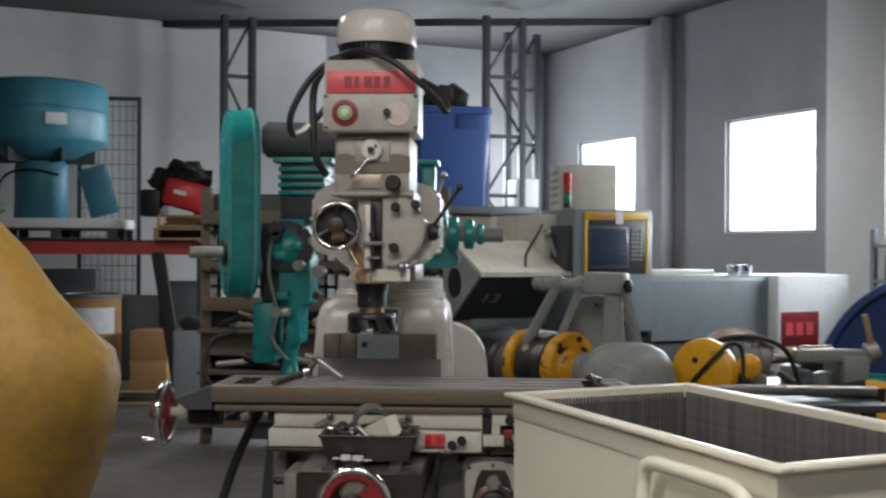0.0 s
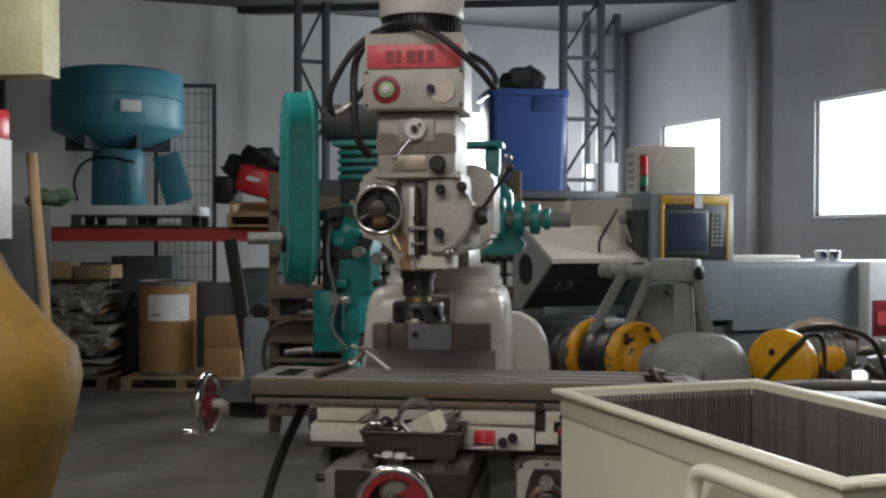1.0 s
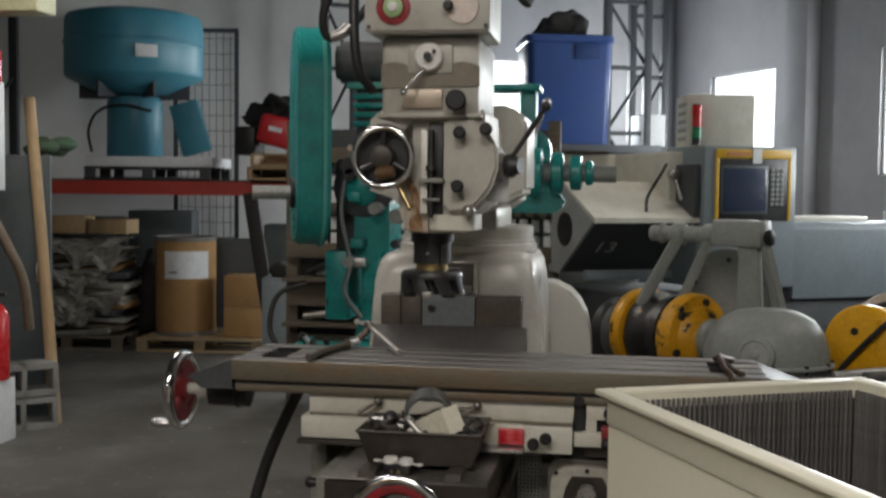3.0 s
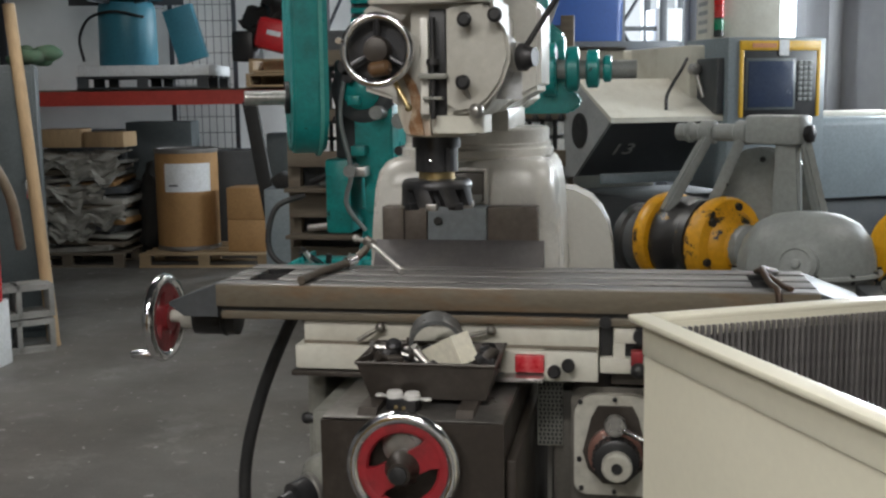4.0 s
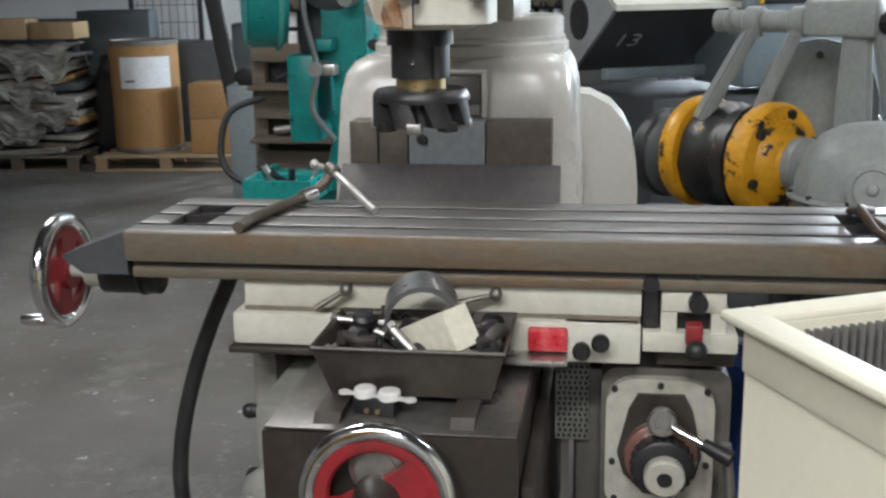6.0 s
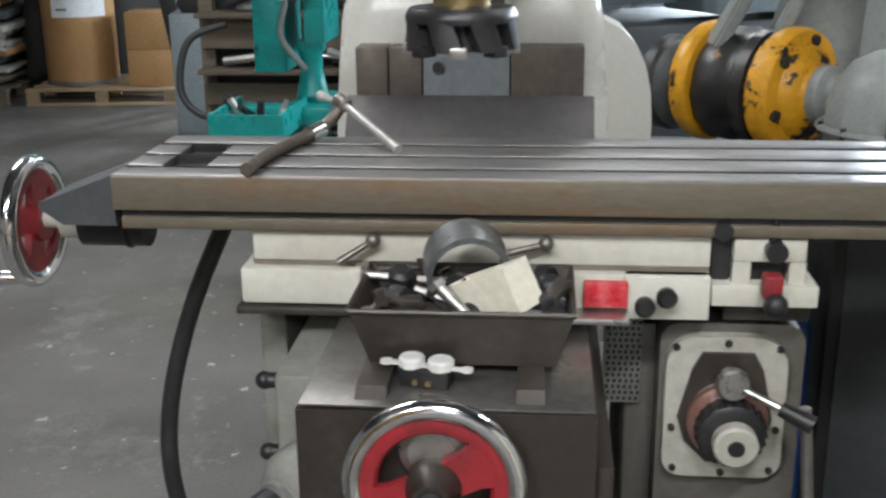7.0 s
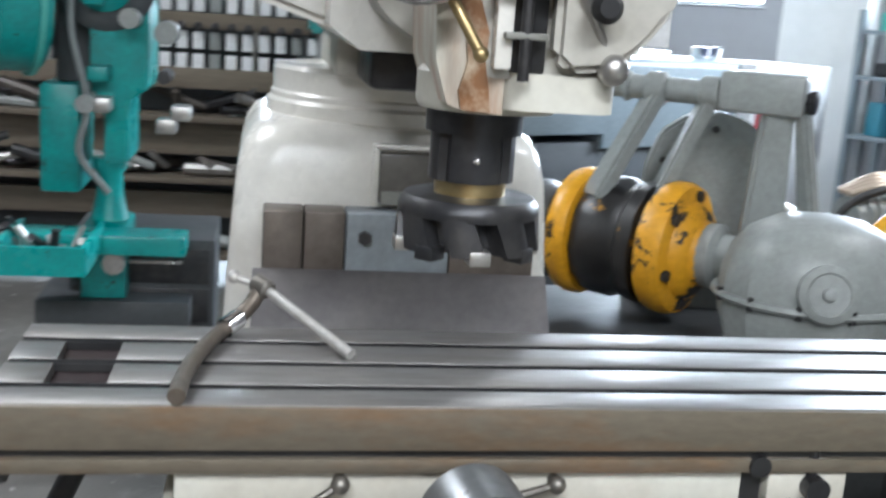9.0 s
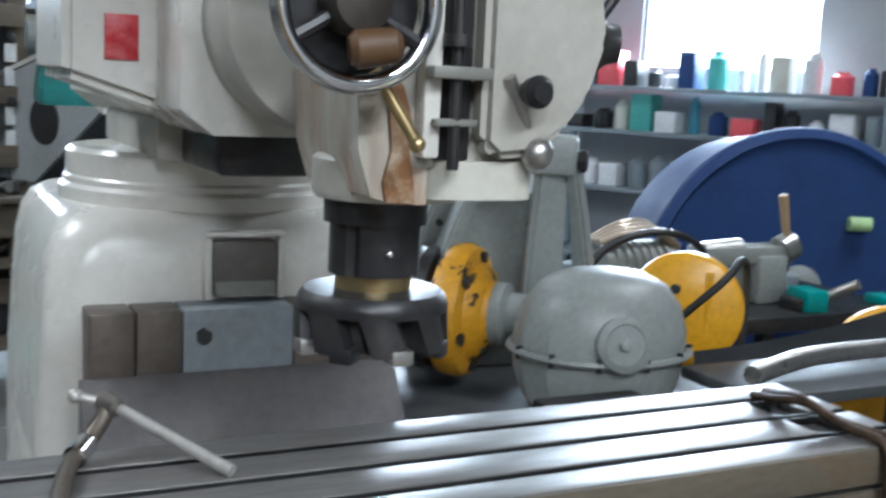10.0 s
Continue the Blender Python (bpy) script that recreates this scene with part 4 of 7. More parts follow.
for k in range(22):
    a = 2 * math.pi * k / 22
    bm = knurls
    box(bm, 0.048, 0.054, -0.003, 0.003, 0.004, 0.026, 0, Matrix.Translation((0.254, 4.08, 0.616)) @ Vector((0, -1, -0.05)).to_track_quat("Z", "Y").to_matrix().to_4x4() @ Matrix.Rotation(a, 4, "Z"))
knob_knurl = part("knurl", knurls, M_BLACK, gb)
knob_knurl["kind"] = "stuff"
bm = B()
turned(bm, [(0.034, 0), (0.034, 0.02), (0.030, 0.024), (0.013, 0.024), (0.012, 0.012)], (0.257, 4.048, 0.608), (0, -1, -0.05), 32)
part("end_disc", bm, M_PLATE, gb, "pale worn steel end disc")
bm = B()
rod(bm, (0.257, 4.030, 0.608), (0.257, 4.020, 0.6075), 0.012, seg=20)
part("socket_hole", bm, M_BLACK, gb)
bm = B()
turned(bm, [(0.012, 0), (0.012, 0.03), (0.025, 0.032), (0.025, 0.045), (0.022, 0.048)], (0.252, 4.10, 0.695), (0, -1, 0), 28)
lv = part("shift_lever_boss", bm, M_STEEL, gb)
bm = B()
rod(bm, (0.262, 4.06, 0.690), (0.325, 4.03, 0.668), 0.006, seg=10)
part("shift_rod", bm, M_CHROME, lv)
bm = B()
rod(bm, (0.318, 4.032, 0.671), (0.362, 4.012, 0.655), 0.011, 0.014, 14)
part("shift_grip", bm, M_BLACK, lv)
bm = B()
tube(bm, [(0.355, 4.04, 0.67), (0.365, 4.04, 0.58), (0.38, 4.05, 0.40), (0.375, 4.06, 0.1)], 0.009)
part("conduit", bm, M_STEEL, mill)
# perforated vent between knee and gearbox
bm = B()
box(bm, 0.066, 0.128, 4.190, 4.198, 0.600, 0.762, 0.003)
vent = part("vent_grille", bm, M_SIDEGREY, mill, "small perforated vent panel")
bm = B()
for i in range(6):
    for k in range(15):
        x, z = 0.073 + 0.0096 * i + 0.0024 * (k % 2), 0.609 + 0.0102 * k
        box(bm, x - 0.0026, x + 0.0026, 4.1882, 4.1905, z - 0.003, z + 0.003)
holes = part("vent_hole", bm, M_BLACK, vent)
holes["kind"] = "stuff"
# hoses on the head
ORIGIN[mill] -= Vector((0, 0.045, 0))
bm = B()
tube(bm, [(-0.10, 3.99, 2.065), (-0.22, 3.93, 2.075), (-0.32, 3.90, 2.02), (-0.395, 3.90, 1.90), (-0.40, 3.92, 1.83), (-0.36, 3.95, 1.84), (-0.30, 3.98, 1.92)], 0.011)
part("motor_cable", bm, M_RUBBER, mill, "black looping motor cable")
bm = B()
tube(bm, [(-0.28, 3.95, 2.07), (-0.18, 3.88, 2.085), (-0.08, 3.84, 2.05), (0.0, 3.83, 1.99), (0.06, 3.86, 1.935), (0.095, 3.9, 1.895), (0.095, 3.95, 1.93), (0.06, 4.0, 1.98), (0.0, 4.05, 2.02)], 0.010)
part("motor_cable", bm, M_RUBBER, mill, "black looping motor cable")
bm = B()
tube(bm, [(-0.30, 3.99, 2.06), (-0.335, 3.96, 1.98), (-0.335, 3.94, 1.85), (-0.325, 3.95, 1.75), (-0.30, 4.0, 1.70)], 0.012)
part("motor_cable", bm, M_RUBBER, mill)
bm = B()
tube(bm, [(-0.39, 3.93, 1.825), (-0.365, 3.93, 1.835), (-0.345, 3.94, 1.855)], 0.013)
part("cable_clamp", bm, M_STEEL, mill)
ORIGIN[mill] += Vector((0, 0.045, 0))
# hose under the table
bm = B()
tube(bm, [(-0.56, 4.40, 0.93), (-0.622, 4.40, 0.815), (-0.690, 4.40, 0.66), (-0.738, 4.40, 0.50), (-0.755, 4.40, 0.36), (-0.745, 4.42, 0.22), (-0.70, 4.46, 0.08), (-0.58, 4.55, 0.03)], 0.017)
part("power_hose", bm, M_RUBBER, mill, "thick black power hose")
bm = B()
box(bm, -0.50, -0.452, 4.18, 4.62, 0.12, 0.78, 0.01)
part("side_cover", bm, M_SIDEGREY, mill, "grey side cover")

# ---- things on the milling machine ----
tr = thing("chip_tray", "oily dark steel tray on the knee", "tray", (-0.14, 3.95, 0.7965))
bm = B()
o0, o1 = [(-0.265, 3.875), (-0.015, 3.875), (-0.015, 4.035), (-0.265, 4.035)], [(-0.290, 3.855), (0.008, 3.855), (0.008, 4.06), (-0.290, 4.06)]
rings = [[bm.verts.new((x, y, z)) for x, y in o] for o, z in ((o0, 0.7965), (o1, 0.876), ([(x * 0.97 - 0.004, 3.86 + (y - 3.855) * 0.95) for x, y in o1], 0.876), ([(x * 0.97 - 0.004, y) for x, y in o0], 0.806))]
for a, b in zip(rings, rings[1:]):
    for k in range(4):
        bm.faces.new((a[k], a[(k + 1) % 4], b[(k + 1) % 4], b[k]))
bm.faces.new(rings[0][::-1]), bm.faces.new(rings[-1])
part("tray_pan", bm, M_KNEE, tr)
bm = B()
tube(bm, [(-0.290, 3.855, 0.876), (0.008, 3.855, 0.876), (0.008, 4.06, 0.876), (-0.290, 4.06, 0.876), (-0.290, 3.855, 0.876)], 0.004, 8, curved=False)
part("rolled_rim", bm, M_KNEE, tr)

bm = B()
m = pose(-0.142, 4.000, 0.892, 97, 0, 10)
R2 = []
for r, h in ((0.061, -0.035), (0.061, 0.035), (0.052, 0.035), (0.052, -0.035)):
    R2.append([bm.verts.new(m @ Vector((r * math.cos(2 * math.pi * k / 48), r * math.sin(2 * math.pi * k / 48), h))) for k in range(48)])
for i in range(4):
    a, b = R2[i], R2[(i + 1) % 4]
    for k in range(48):
        bm.faces.new((a[k], a[(k + 1) % 48], b[(k + 1) % 48], b[k]))
solo("steel_collar", bm, surface("grey_galvanised", (0.20, 0.21, 0.215), 0.32, 0.6, scale=14, bump=0.05), "grey steel collar standing in the tray", "collar")

M_CARD = surface("off_white_card", (0.74, 0.70, 0.58), 0.6, scale=12, bump=0.03, amount=0.3, dirt=(0.5, 0.44, 0.33))
carton = thing("small_carton", "open off-white cardboard box lying in the tray", "box", (-0.105, 3.905, 0.854))
m = pose(-0.105, 3.905, 0.886, 6, -26, -38)
for w in ((-0.058, 0.056, -0.018, -0.014, -0.03, 0.03), (-0.058, 0.056, 0.030, 0.034, -0.03, 0.03), (0.052, 0.056, -0.014, 0.030, -0.03, 0.03),
          (-0.058, 0.056, -0.018, 0.034, -0.034, -0.030), (-0.058, -0.054, -0.014, 0.030, -0.03, 0.03)):
    bm = B()
    box(bm, *w, 0.0, m)
    part("carton_panel", bm, M_CARD, carton)
rnd = random.Random(4)
for k in range(58):
    bm = B()
    x, y = rnd.uniform(-0.262, -0.015), rnd.uniform(3.875, 4.035)
    if -0.16 < x < -0.05 and k % 2:
        x = -0.22 if k % 4 == 1 else 0.0 - 0.03
    z = rnd.uniform(0.845, 0.880)
    d = Vector((rnd.uniform(-1, 1), rnd.uniform(-1, 1), rnd.uniform(-0.2, 0.4))).normalized()
    if k % 3 == 0:
        turned(bm, [(0.016, 0), (0.018, 0.006), (0.018, 0.02), (0.012, 0.026)], (x, y, z), d, 14)
    elif k % 3 == 1:
        rod(bm, Vector((x, y, z)) - d * 0.03, Vector((x, y, z)) + d * 0.03, 0.006, seg=8)
        rod(bm, Vector((x, y, z)) + d * 0.028, Vector((x, y, z)) + d * 0.036, 0.013, seg=6)
    else:
        box(bm, -0.026, 0.026, -0.012, 0.012, -0.008, 0.008, 0.003, Matrix.Translation((x, y, z)) @ d.to_track_quat("X", "Z").to_matrix().to_4x4())
    solo("loose_bolt", bm, (M_DARK, M_KNEE, M_WAYS, M_DARK, M_STEEL, M_KNEE)[k % 6], "oily loose clamp part in the tray", "clamp part", "parts in the tray")
bm = B()
rod(bm, (-0.175, 3.90, 0.899), (-0.135, 3.885, 0.864), 0.008, seg=10)
rod(bm, (-0.178, 3.902, 0.902), (-0.172, 3.899, 0.896), 0.013, seg=6)
solo("hex_bolt", bm, M_STEEL, "bright hex bolt leaning in the tray", "bolt")

ou = thing("wall_socket", "loose white duplex wall socket lying on the knee", "socket", (-0.185, 3.84, 0.7825), turn=-12, local=True)
bm = B()
box(bm, -0.034, 0.034, -0.016, 0.016, 0.0, 0.025, 0.003)
part("back", bm, M_DARK, ou)
for s in (-0.02, 0.02):
    bm = B()
    turned(bm, [(0.0175, 0.024), (0.0175, 0.035), (0.015, 0.038)], (s, 0.001, 0), seg=20)
    part("face", bm, M_DIAL, ou)
bm = B()
box(bm, -0.056, 0.056, -0.006, 0.006, 0.0252, 0.0272, 0.0)
for s in (-0.055, 0.055):
    turned(bm, [(0.009, 0.0245), (0.009, 0.028)], (s, 0, 0), seg=12)
part("strap", bm, M_DIAL, ou)
for s in (-0.01, 0.008):
    bm = B()
    rod(bm, (s, -0.016, 0.008), (s, -0.02, 0.008), 0.004, seg=8)
    part("terminal_screw", bm, M_BRASS, ou)

cw = thing("crank_wrench", "bent steel crank handle lying across the table", "wrench", (-0.42, 4.3, 1.0))
bm = B()
tube(bm, [(-0.477, 4.085, 1.011), (-0.474, 4.15, 1.011), (-0.462, 4.235, 1.011), (-0.442, 4.315, 1.012), (-0.422, 4.355, 1.017), (-0.400, 4.378, 1.036), (-0.386, 4.388, 1.058)], 0.0105)
part("bent_bar", bm, surface("tarnished_steel", (0.20, 0.17, 0.14), 0.42, 0.7, scale=14, bump=0.1), cw)
bm = B()
rod(bm, (-0.434, 4.336, 1.0145), (-0.416, 4.362, 1.021), 0.014, seg=14)
part("bright_collar", bm, M_CHROME, cw)
bm = B()
turned(bm, [(0.009, -0.016), (0.0135, -0.012), (0.0135, 0.012), (0.009, 0.016)], (-0.385, 4.388, 1.060), (0.55, -0.62, -0.2), 16)
part("socket_head", bm, M_DULL, cw)
bm = B()
rod(bm, (-0.385, 4.388, 1.060), (-0.270, 4.250, 1.008), 0.0068, 0.0078, 12)
part("cross_rod", bm, M_ROD, cw)
bm = B()
rod(bm, (-0.385, 4.388, 1.060), (-0.422, 4.400, 1.069), 0.006, seg=10)
ball(bm, (-0.424, 4.401, 1.0695), 0.0095)
part("pin_end", bm, M_ROD, cw)

ch = thing("cable_loop", "dark rusty cable looped over the end of the table", "cable", (0.58, 4.15, 1.0))
bm = B()
tube(bm, [(0.625, 4.345, 1.004), (0.600, 4.295, 1.016), (0.580, 4.225, 1.030), (0.588, 4.150, 1.012), (0.598, 4.088, 1.006), (0.602, 4.074, 0.975), (0.603, 4.072, 0.92)], 0.0075)
part("cable", bm, M_CHAIN, ch)
bm = B()
tube(bm, [(0.585, 4.330, 1.006), (0.572, 4.270, 1.018), (0.580, 4.215, 1.026), (0.612, 4.165, 1.007), (0.628, 4.100, 1.006)], 0.0065)
part("cable_tail", bm, M_CHAIN, ch)

# ---- the cream parts bin ----
def bar_children(parent, name, mesh, poses, label=""):
    for m in poses:
        ob = new(name, mesh)
        ob.parent = parent
        ob.matrix_basis = m
        if label:
            ob["label"] = label


binn = thing("parts_bin", "cream steel parts bin on castors with a ribbed dark inside", "bin", (0.308, 3.474, 0), turn=-64.0, local=True)
BL, BW, BT, BB = 1.07, 0.572, 1.062, 0.22
for w in ((0, BL, 0, 0.018, BB, BT - 0.004), (0, BL, BW - 0.018, BW, BB, BT - 0.004), (0, 0.018, 0.018, BW - 0.018, BB, BT - 0.004),
          (BL - 0.018, BL, 0.018, BW - 0.018, BB, BT - 0.004), (0, BL, 0, BW, BB - 0.02, BB)):
    bm = B()
    box(bm, *w)
    part("bin_wall", bm, M_BIN, binn)
bm = B()
for (x0, x1, y0, y1) in ((-0.022, BL + 0.022, -0.022, 0.018), (-0.022, BL + 0.022, BW - 0.018, BW + 0.022), (-0.022, 0.018, 0.018, BW - 0.018), (BL - 0.018, BL + 0.022, 0.018, BW - 0.018)):
    box(bm, x0, x1, y0, y1, BT - 0.006, BT + 0.006, 0.004)
part("rim_flange", bm, M_BIN, binn, "chipped cream rim flange")
bm = B()
for (x0, x1, y0, y1) in ((0, BL, -0.004, 0.0), (-0.004, 0.0, 0, BW)):
    box(bm, x0, x1, y0, y1, BT - 0.06, BT - 0.006, 0.001)
part("rim_band", bm, M_BIN, binn)
M_LINER = surface("dark_bin_liner", (0.030, 0.026, 0.024), 0.55, 0.0, amount=0.5, scale=5, dirt=(0.20, 0.19, 0.18), bump=0.1)
for w in ((0.019, BL - 0.019, 0.019, 0.022, BB, BT - 0.03), (0.019, BL - 0.019, BW - 0.022, BW - 0.019, BB, BT - 0.03), (0.019, 0.022, 0.022, BW - 0.022, BB, BT - 0.03),
          (BL - 0.022, BL - 0.019, 0.022, BW - 0.022, BB, BT - 0.03), (0.022, BL - 0.022, 0.022, BW - 0.022, BB, BB + 0.01)):
    bm = B()
    box(bm, *w)
    part("liner", bm, M_LINER, binn, "dark steel liner")
bm = B()
box(bm, -0.0022, 0.0022, -0.005, 0.005, 0.55, BT - 0.012, 0.001)
rib = finish("rib", bm, surface("bin_rib", (0.17, 0.16, 0.155), 0.45, 0.2, amount=0.5, scale=9, dirt=(0.08, 0.075, 0.07), bump=0.05, vary=0.2))
bar_children(binn, "rib", rib, [pose(0.034 + 0.0113 * k, BW - 0.027, 0) for k in range(90)] + [pose(0.027, 0.036 + 0.0113 * k, 0, 0, 0, 90) for k in range(45)])
bm = B()
tube(bm, [(0.70, -0.004, 0.58), (0.70, -0.045, 0.62), (0.70, -0.052, 0.90), (0.706, -0.052, 0.985), (0.738, -0.052, 1.014), (0.82, -0.052, 1.018), (0.94, -0.052, 1.018), (1.012, -0.052, 1.014), (1.044, -0.052, 0.985), (1.05, -0.052, 0.90), (1.05, -0.045, 0.62), (1.05, -0.004, 0.58)], 0.0165, 12)
part("push_handle", bm, M_BIN, binn, "bent cream tube handle")
bm = B()
rod(bm, (BL + 0.0, 0.06, 0.985), (BL + 0.004, 0.06, 0.985), 0.012, seg=12)
part("drain_hole", bm, M_BLACK, binn)
for x in (0.12, BL - 0.12):
    for y in (0.09, BW - 0.09):
        bm = B()
        rod(bm, (x, y - 0.02, 0.075), (x, y + 0.02, 0.075), 0.075, seg=20)
        box(bm, x - 0.03, x + 0.03, y - 0.035, y - 0.025, 0.06, 0.20)
        box(bm, x - 0.03, x + 0.03, y + 0.025, y + 0.035, 0.06, 0.20)
        part("castor", bm, M_DARK, binn)

# ---- the mustard cover ----
bm = B()
rings = []
PR = [(0.0, -0.62), (0.5, -0.52), (0.9, -0.41), (1.08, -0.345), (1.20, -0.306), (1.27, -0.300), (1.31, -0.315), (1.35, -0.355), (1.40, -0.395), (1.46, -0.445), (1.54, -0.53), (1.62, -0.66), (1.68, -0.84), (1.70, -1.0)]
for z, xr in PR:
    n, out = 28, []
    hw = (xr + 1.55) / 2
    for k in range(n):
        a = 2 * math.pi * k / n
        q = 2.0 / 2.1
        cx, cy = math.copysign(abs(math.cos(a)) ** q, math.cos(a)), math.copysign(abs(math.sin(a)) ** q, math.sin(a))
        w = 0.020 * noise.noise(Vector((cx * 2, cy * 2, z * 4))) + 0.018 * noise.noise(Vector((cx * 5 + 3, cy * 5, z * 11)))
        out.append(bm.verts.new((xr - hw + (hw + w) * cx, 2.05 + (0.20 + w) * cy * (0.5 + 0.5 * min(1, hw / 0.5)), z)))
    rings.append(out)
for a, b in zip(rings, rings[1:]):
    for k in range(len(a)):
        bm.faces.new((a[k], a[(k + 1) % len(a)], b[(k + 1) % len(a)], b[k]))
bm.faces.new(rings[-1])
cover = thing("machine_cover", "grubby mustard yellow machine hood with folded seams", "machine hood", (-0.95, 2.05, 0))
part("hood", bm, M_MUSTARD, cover, sharp=60)
for pts in ([(-0.42, 1.95, 1.02), (-0.47, 1.915, 1.14), (-0.52, 1.895, 1.23), (-0.62, 1.873, 1.30), (-0.75, 1.855, 1.33)], [(-0.62, 1.88, 1.46), (-0.54, 1.90, 1.458), (-0.50, 1.92, 1.45)]):
    bm = B()
    tube(bm, pts, 0.006, 8)
    part("seam", bm, surface("dark_seam", (0.10, 0.06, 0.012), 0.7, bump=0.1), cover)

# ---- storage rack and what stands on it ----
RK = (-3.6, 10.55, 0)
rack = thing("pallet_rack", "steel pallet rack with red beams", "rack", RK, turn=9, local=True)
for y in (0.0, 1.0):
    bm = B()
    prism(bm, [(y - 0.025, 1.375), (y + 0.025, 1.375), (y + 0.025, 1.48), (y, 1.48), (y, 1.495), (y - 0.025, 1.495)], -1.75, 1.05, "x")
    part("beam", bm, M_BEAM, rack, "scuffed red load beam")
for x in (-1.80, 1.10):
    for y in (0.0, 1.0):
        bm = B()
        box(bm, x - 0.04, x + 0.04, y - 0.035, y + 0.035, 0, 3.4 if x < 0 else 1.49, 0.004)
        part("upright", bm, M_UPRIGHT, rack)
    for k in range(4 if x < 0 else 1):
        bm = B()
        rod(bm, (x, 0, 0.3 + 0.8 * k), (x, 1.0, 0.9 + 0.8 * k), 0.015, seg=8)
        part("brace", bm, M_UPRIGHT, rack)
for k in range(9):
    bm = B()
    box(bm, -1.74, 1.04, 0.03 + 0.107 * k, 0.12 + 0.107 * k, 1.496, 1.512)
    part("deck_board", bm, M_OLDWOOD, rack)


def pallet(name, label, at, w, d, h, mat, turn=0, group="pallets"):
    p = thing(name, label, "pallet", at, group, turn, True)
    for k in range(5):
        bm = B()
        y = -d / 2 + (d - 0.09) * k / 4
        box(bm, -w / 2, w / 2, y, y + 0.09, h - 0.018, h, 0.002)
        part("top_board", bm, mat, p)
    for y in (-d / 2 + 0.02, 0, d / 2 - 0.02):
        for x in (-w / 2 + 0.05, 0, w / 2 - 0.05):
            bm = B()
            box(bm, x - 0.045, x + 0.045, y - 0.02, y + 0.02, 0.018, h - 0.018)
            part("block", bm, mat, p)
        bm = B()
        box(bm, -w / 2, w / 2, y - 0.03, y + 0.03, 0, 0.018, 0.002)
        part("bottom_board", bm, mat, p)
    return p


pallet("pallet", "dark grimy pallet on the rack deck", (-3.90, 10.95, 1.512), 1.12, 0.9, 0.11, M_GREYDARK, 9)
bm = B()
box(bm, -0.56, 0.56, -0.43, 0.43, 1.622, 1.712, 0.008, pose(-3.88, 10.93, 0, 0, 0, 9))
solo("base_slab", bm, M_PAPER, "off-white slab under the blue machine", "slab")
bf = thing("bowl_feeder", "light blue bowl machine with a broad drum top", "machine", (-4.17, 11.0, 1.712), local=True)
bm = B()
turned(bm, [(0.24, 0.0), (0.255, 0.02), (0.25, 0.50), (0.23, 0.56)], (0, 0, 0), seg=40)
part("pedestal", bm, M_BLUE, bf)
bm = B()
turned(bm, [(0.30, 0.58), (0.61, 0.73), (0.625, 0.76), (0.625, 1.025), (0.637, 1.035), (0.637, 1.045), (0.625, 1.055), (0.62, 1.24), (0.60, 1.29), (0.5, 1.32), (0.2, 1.335)], (0, 0, 0), seg=56)
part("drum_top", bm, M_BLUE, bf)
for k in range(6):
    bm = B()
    a = radians(60 * k + 15)
    box(bm, 0.22, 0.50, -0.012, 0.012, 0.54, 0.68, 0, Matrix.Rotation(a, 4, "Z"))
    part("gusset", bm, M_UPRIGHT, bf)
bm = B()
box(bm, -0.095, 0.095, -0.642, -0.618, 0.87, 0.98, 0.002, Matrix.Rotation(radians(34), 4, "Z"))
part("label", bm, M_PAPER, bf, "torn white label")
bm = B()
tube(bm, [(0.25, -0.2, 0.42), (0.0, -0.27, 0.47), (-0.25, -0.22, 0.42), (-0.36, -0.2, 0.25), (-0.33, -0.2, 0.05)], 0.013)
part("cable", bm, M_RUBBER, bf)
bm = B()
box(bm, -0.125, 0.125, -0.05, 0.05, 0, 0.46, 0.006, pose(-3.40, 10.62, 1.745, 0, -16, 6))

pb = solo("control_panel_box", bm, M_BLUE, "light blue control box leaning beside the bowl machine", "control box")
fr = thing("wire_partition", "dark steel framed wire mesh panel", "mesh panel", (-3.74, 11.68, 0), turn=9, local=True)
bm = B()
for x0, x1, z0, z1 in ((-0.32, -0.28, 0, 3.0), (0.28, 0.32, 0, 3.0), (-0.28, 0.28, 2.96, 3.0), (-0.28, 0.28, 0.7, 0.74)):
    box(bm, x0, x1, -0.015, 0.015, z0, z1)
part("panel_frame", bm, M_UPRIGHT, fr)
bm = B()
for k in range(8):
    rod(bm, (-0.25 + 0.07 * k, 0, 0.72), (-0.25 + 0.07 * k, 0, 2.97), 0.0035, seg=5)
for k in range(15):
    rod(bm, (-0.29, 0, 0.80 + 0.15 * k), (0.29, 0, 0.80 + 0.15 * k), 0.0035, seg=5)
part("wire_mesh", bm, M_UPRIGHT, fr)
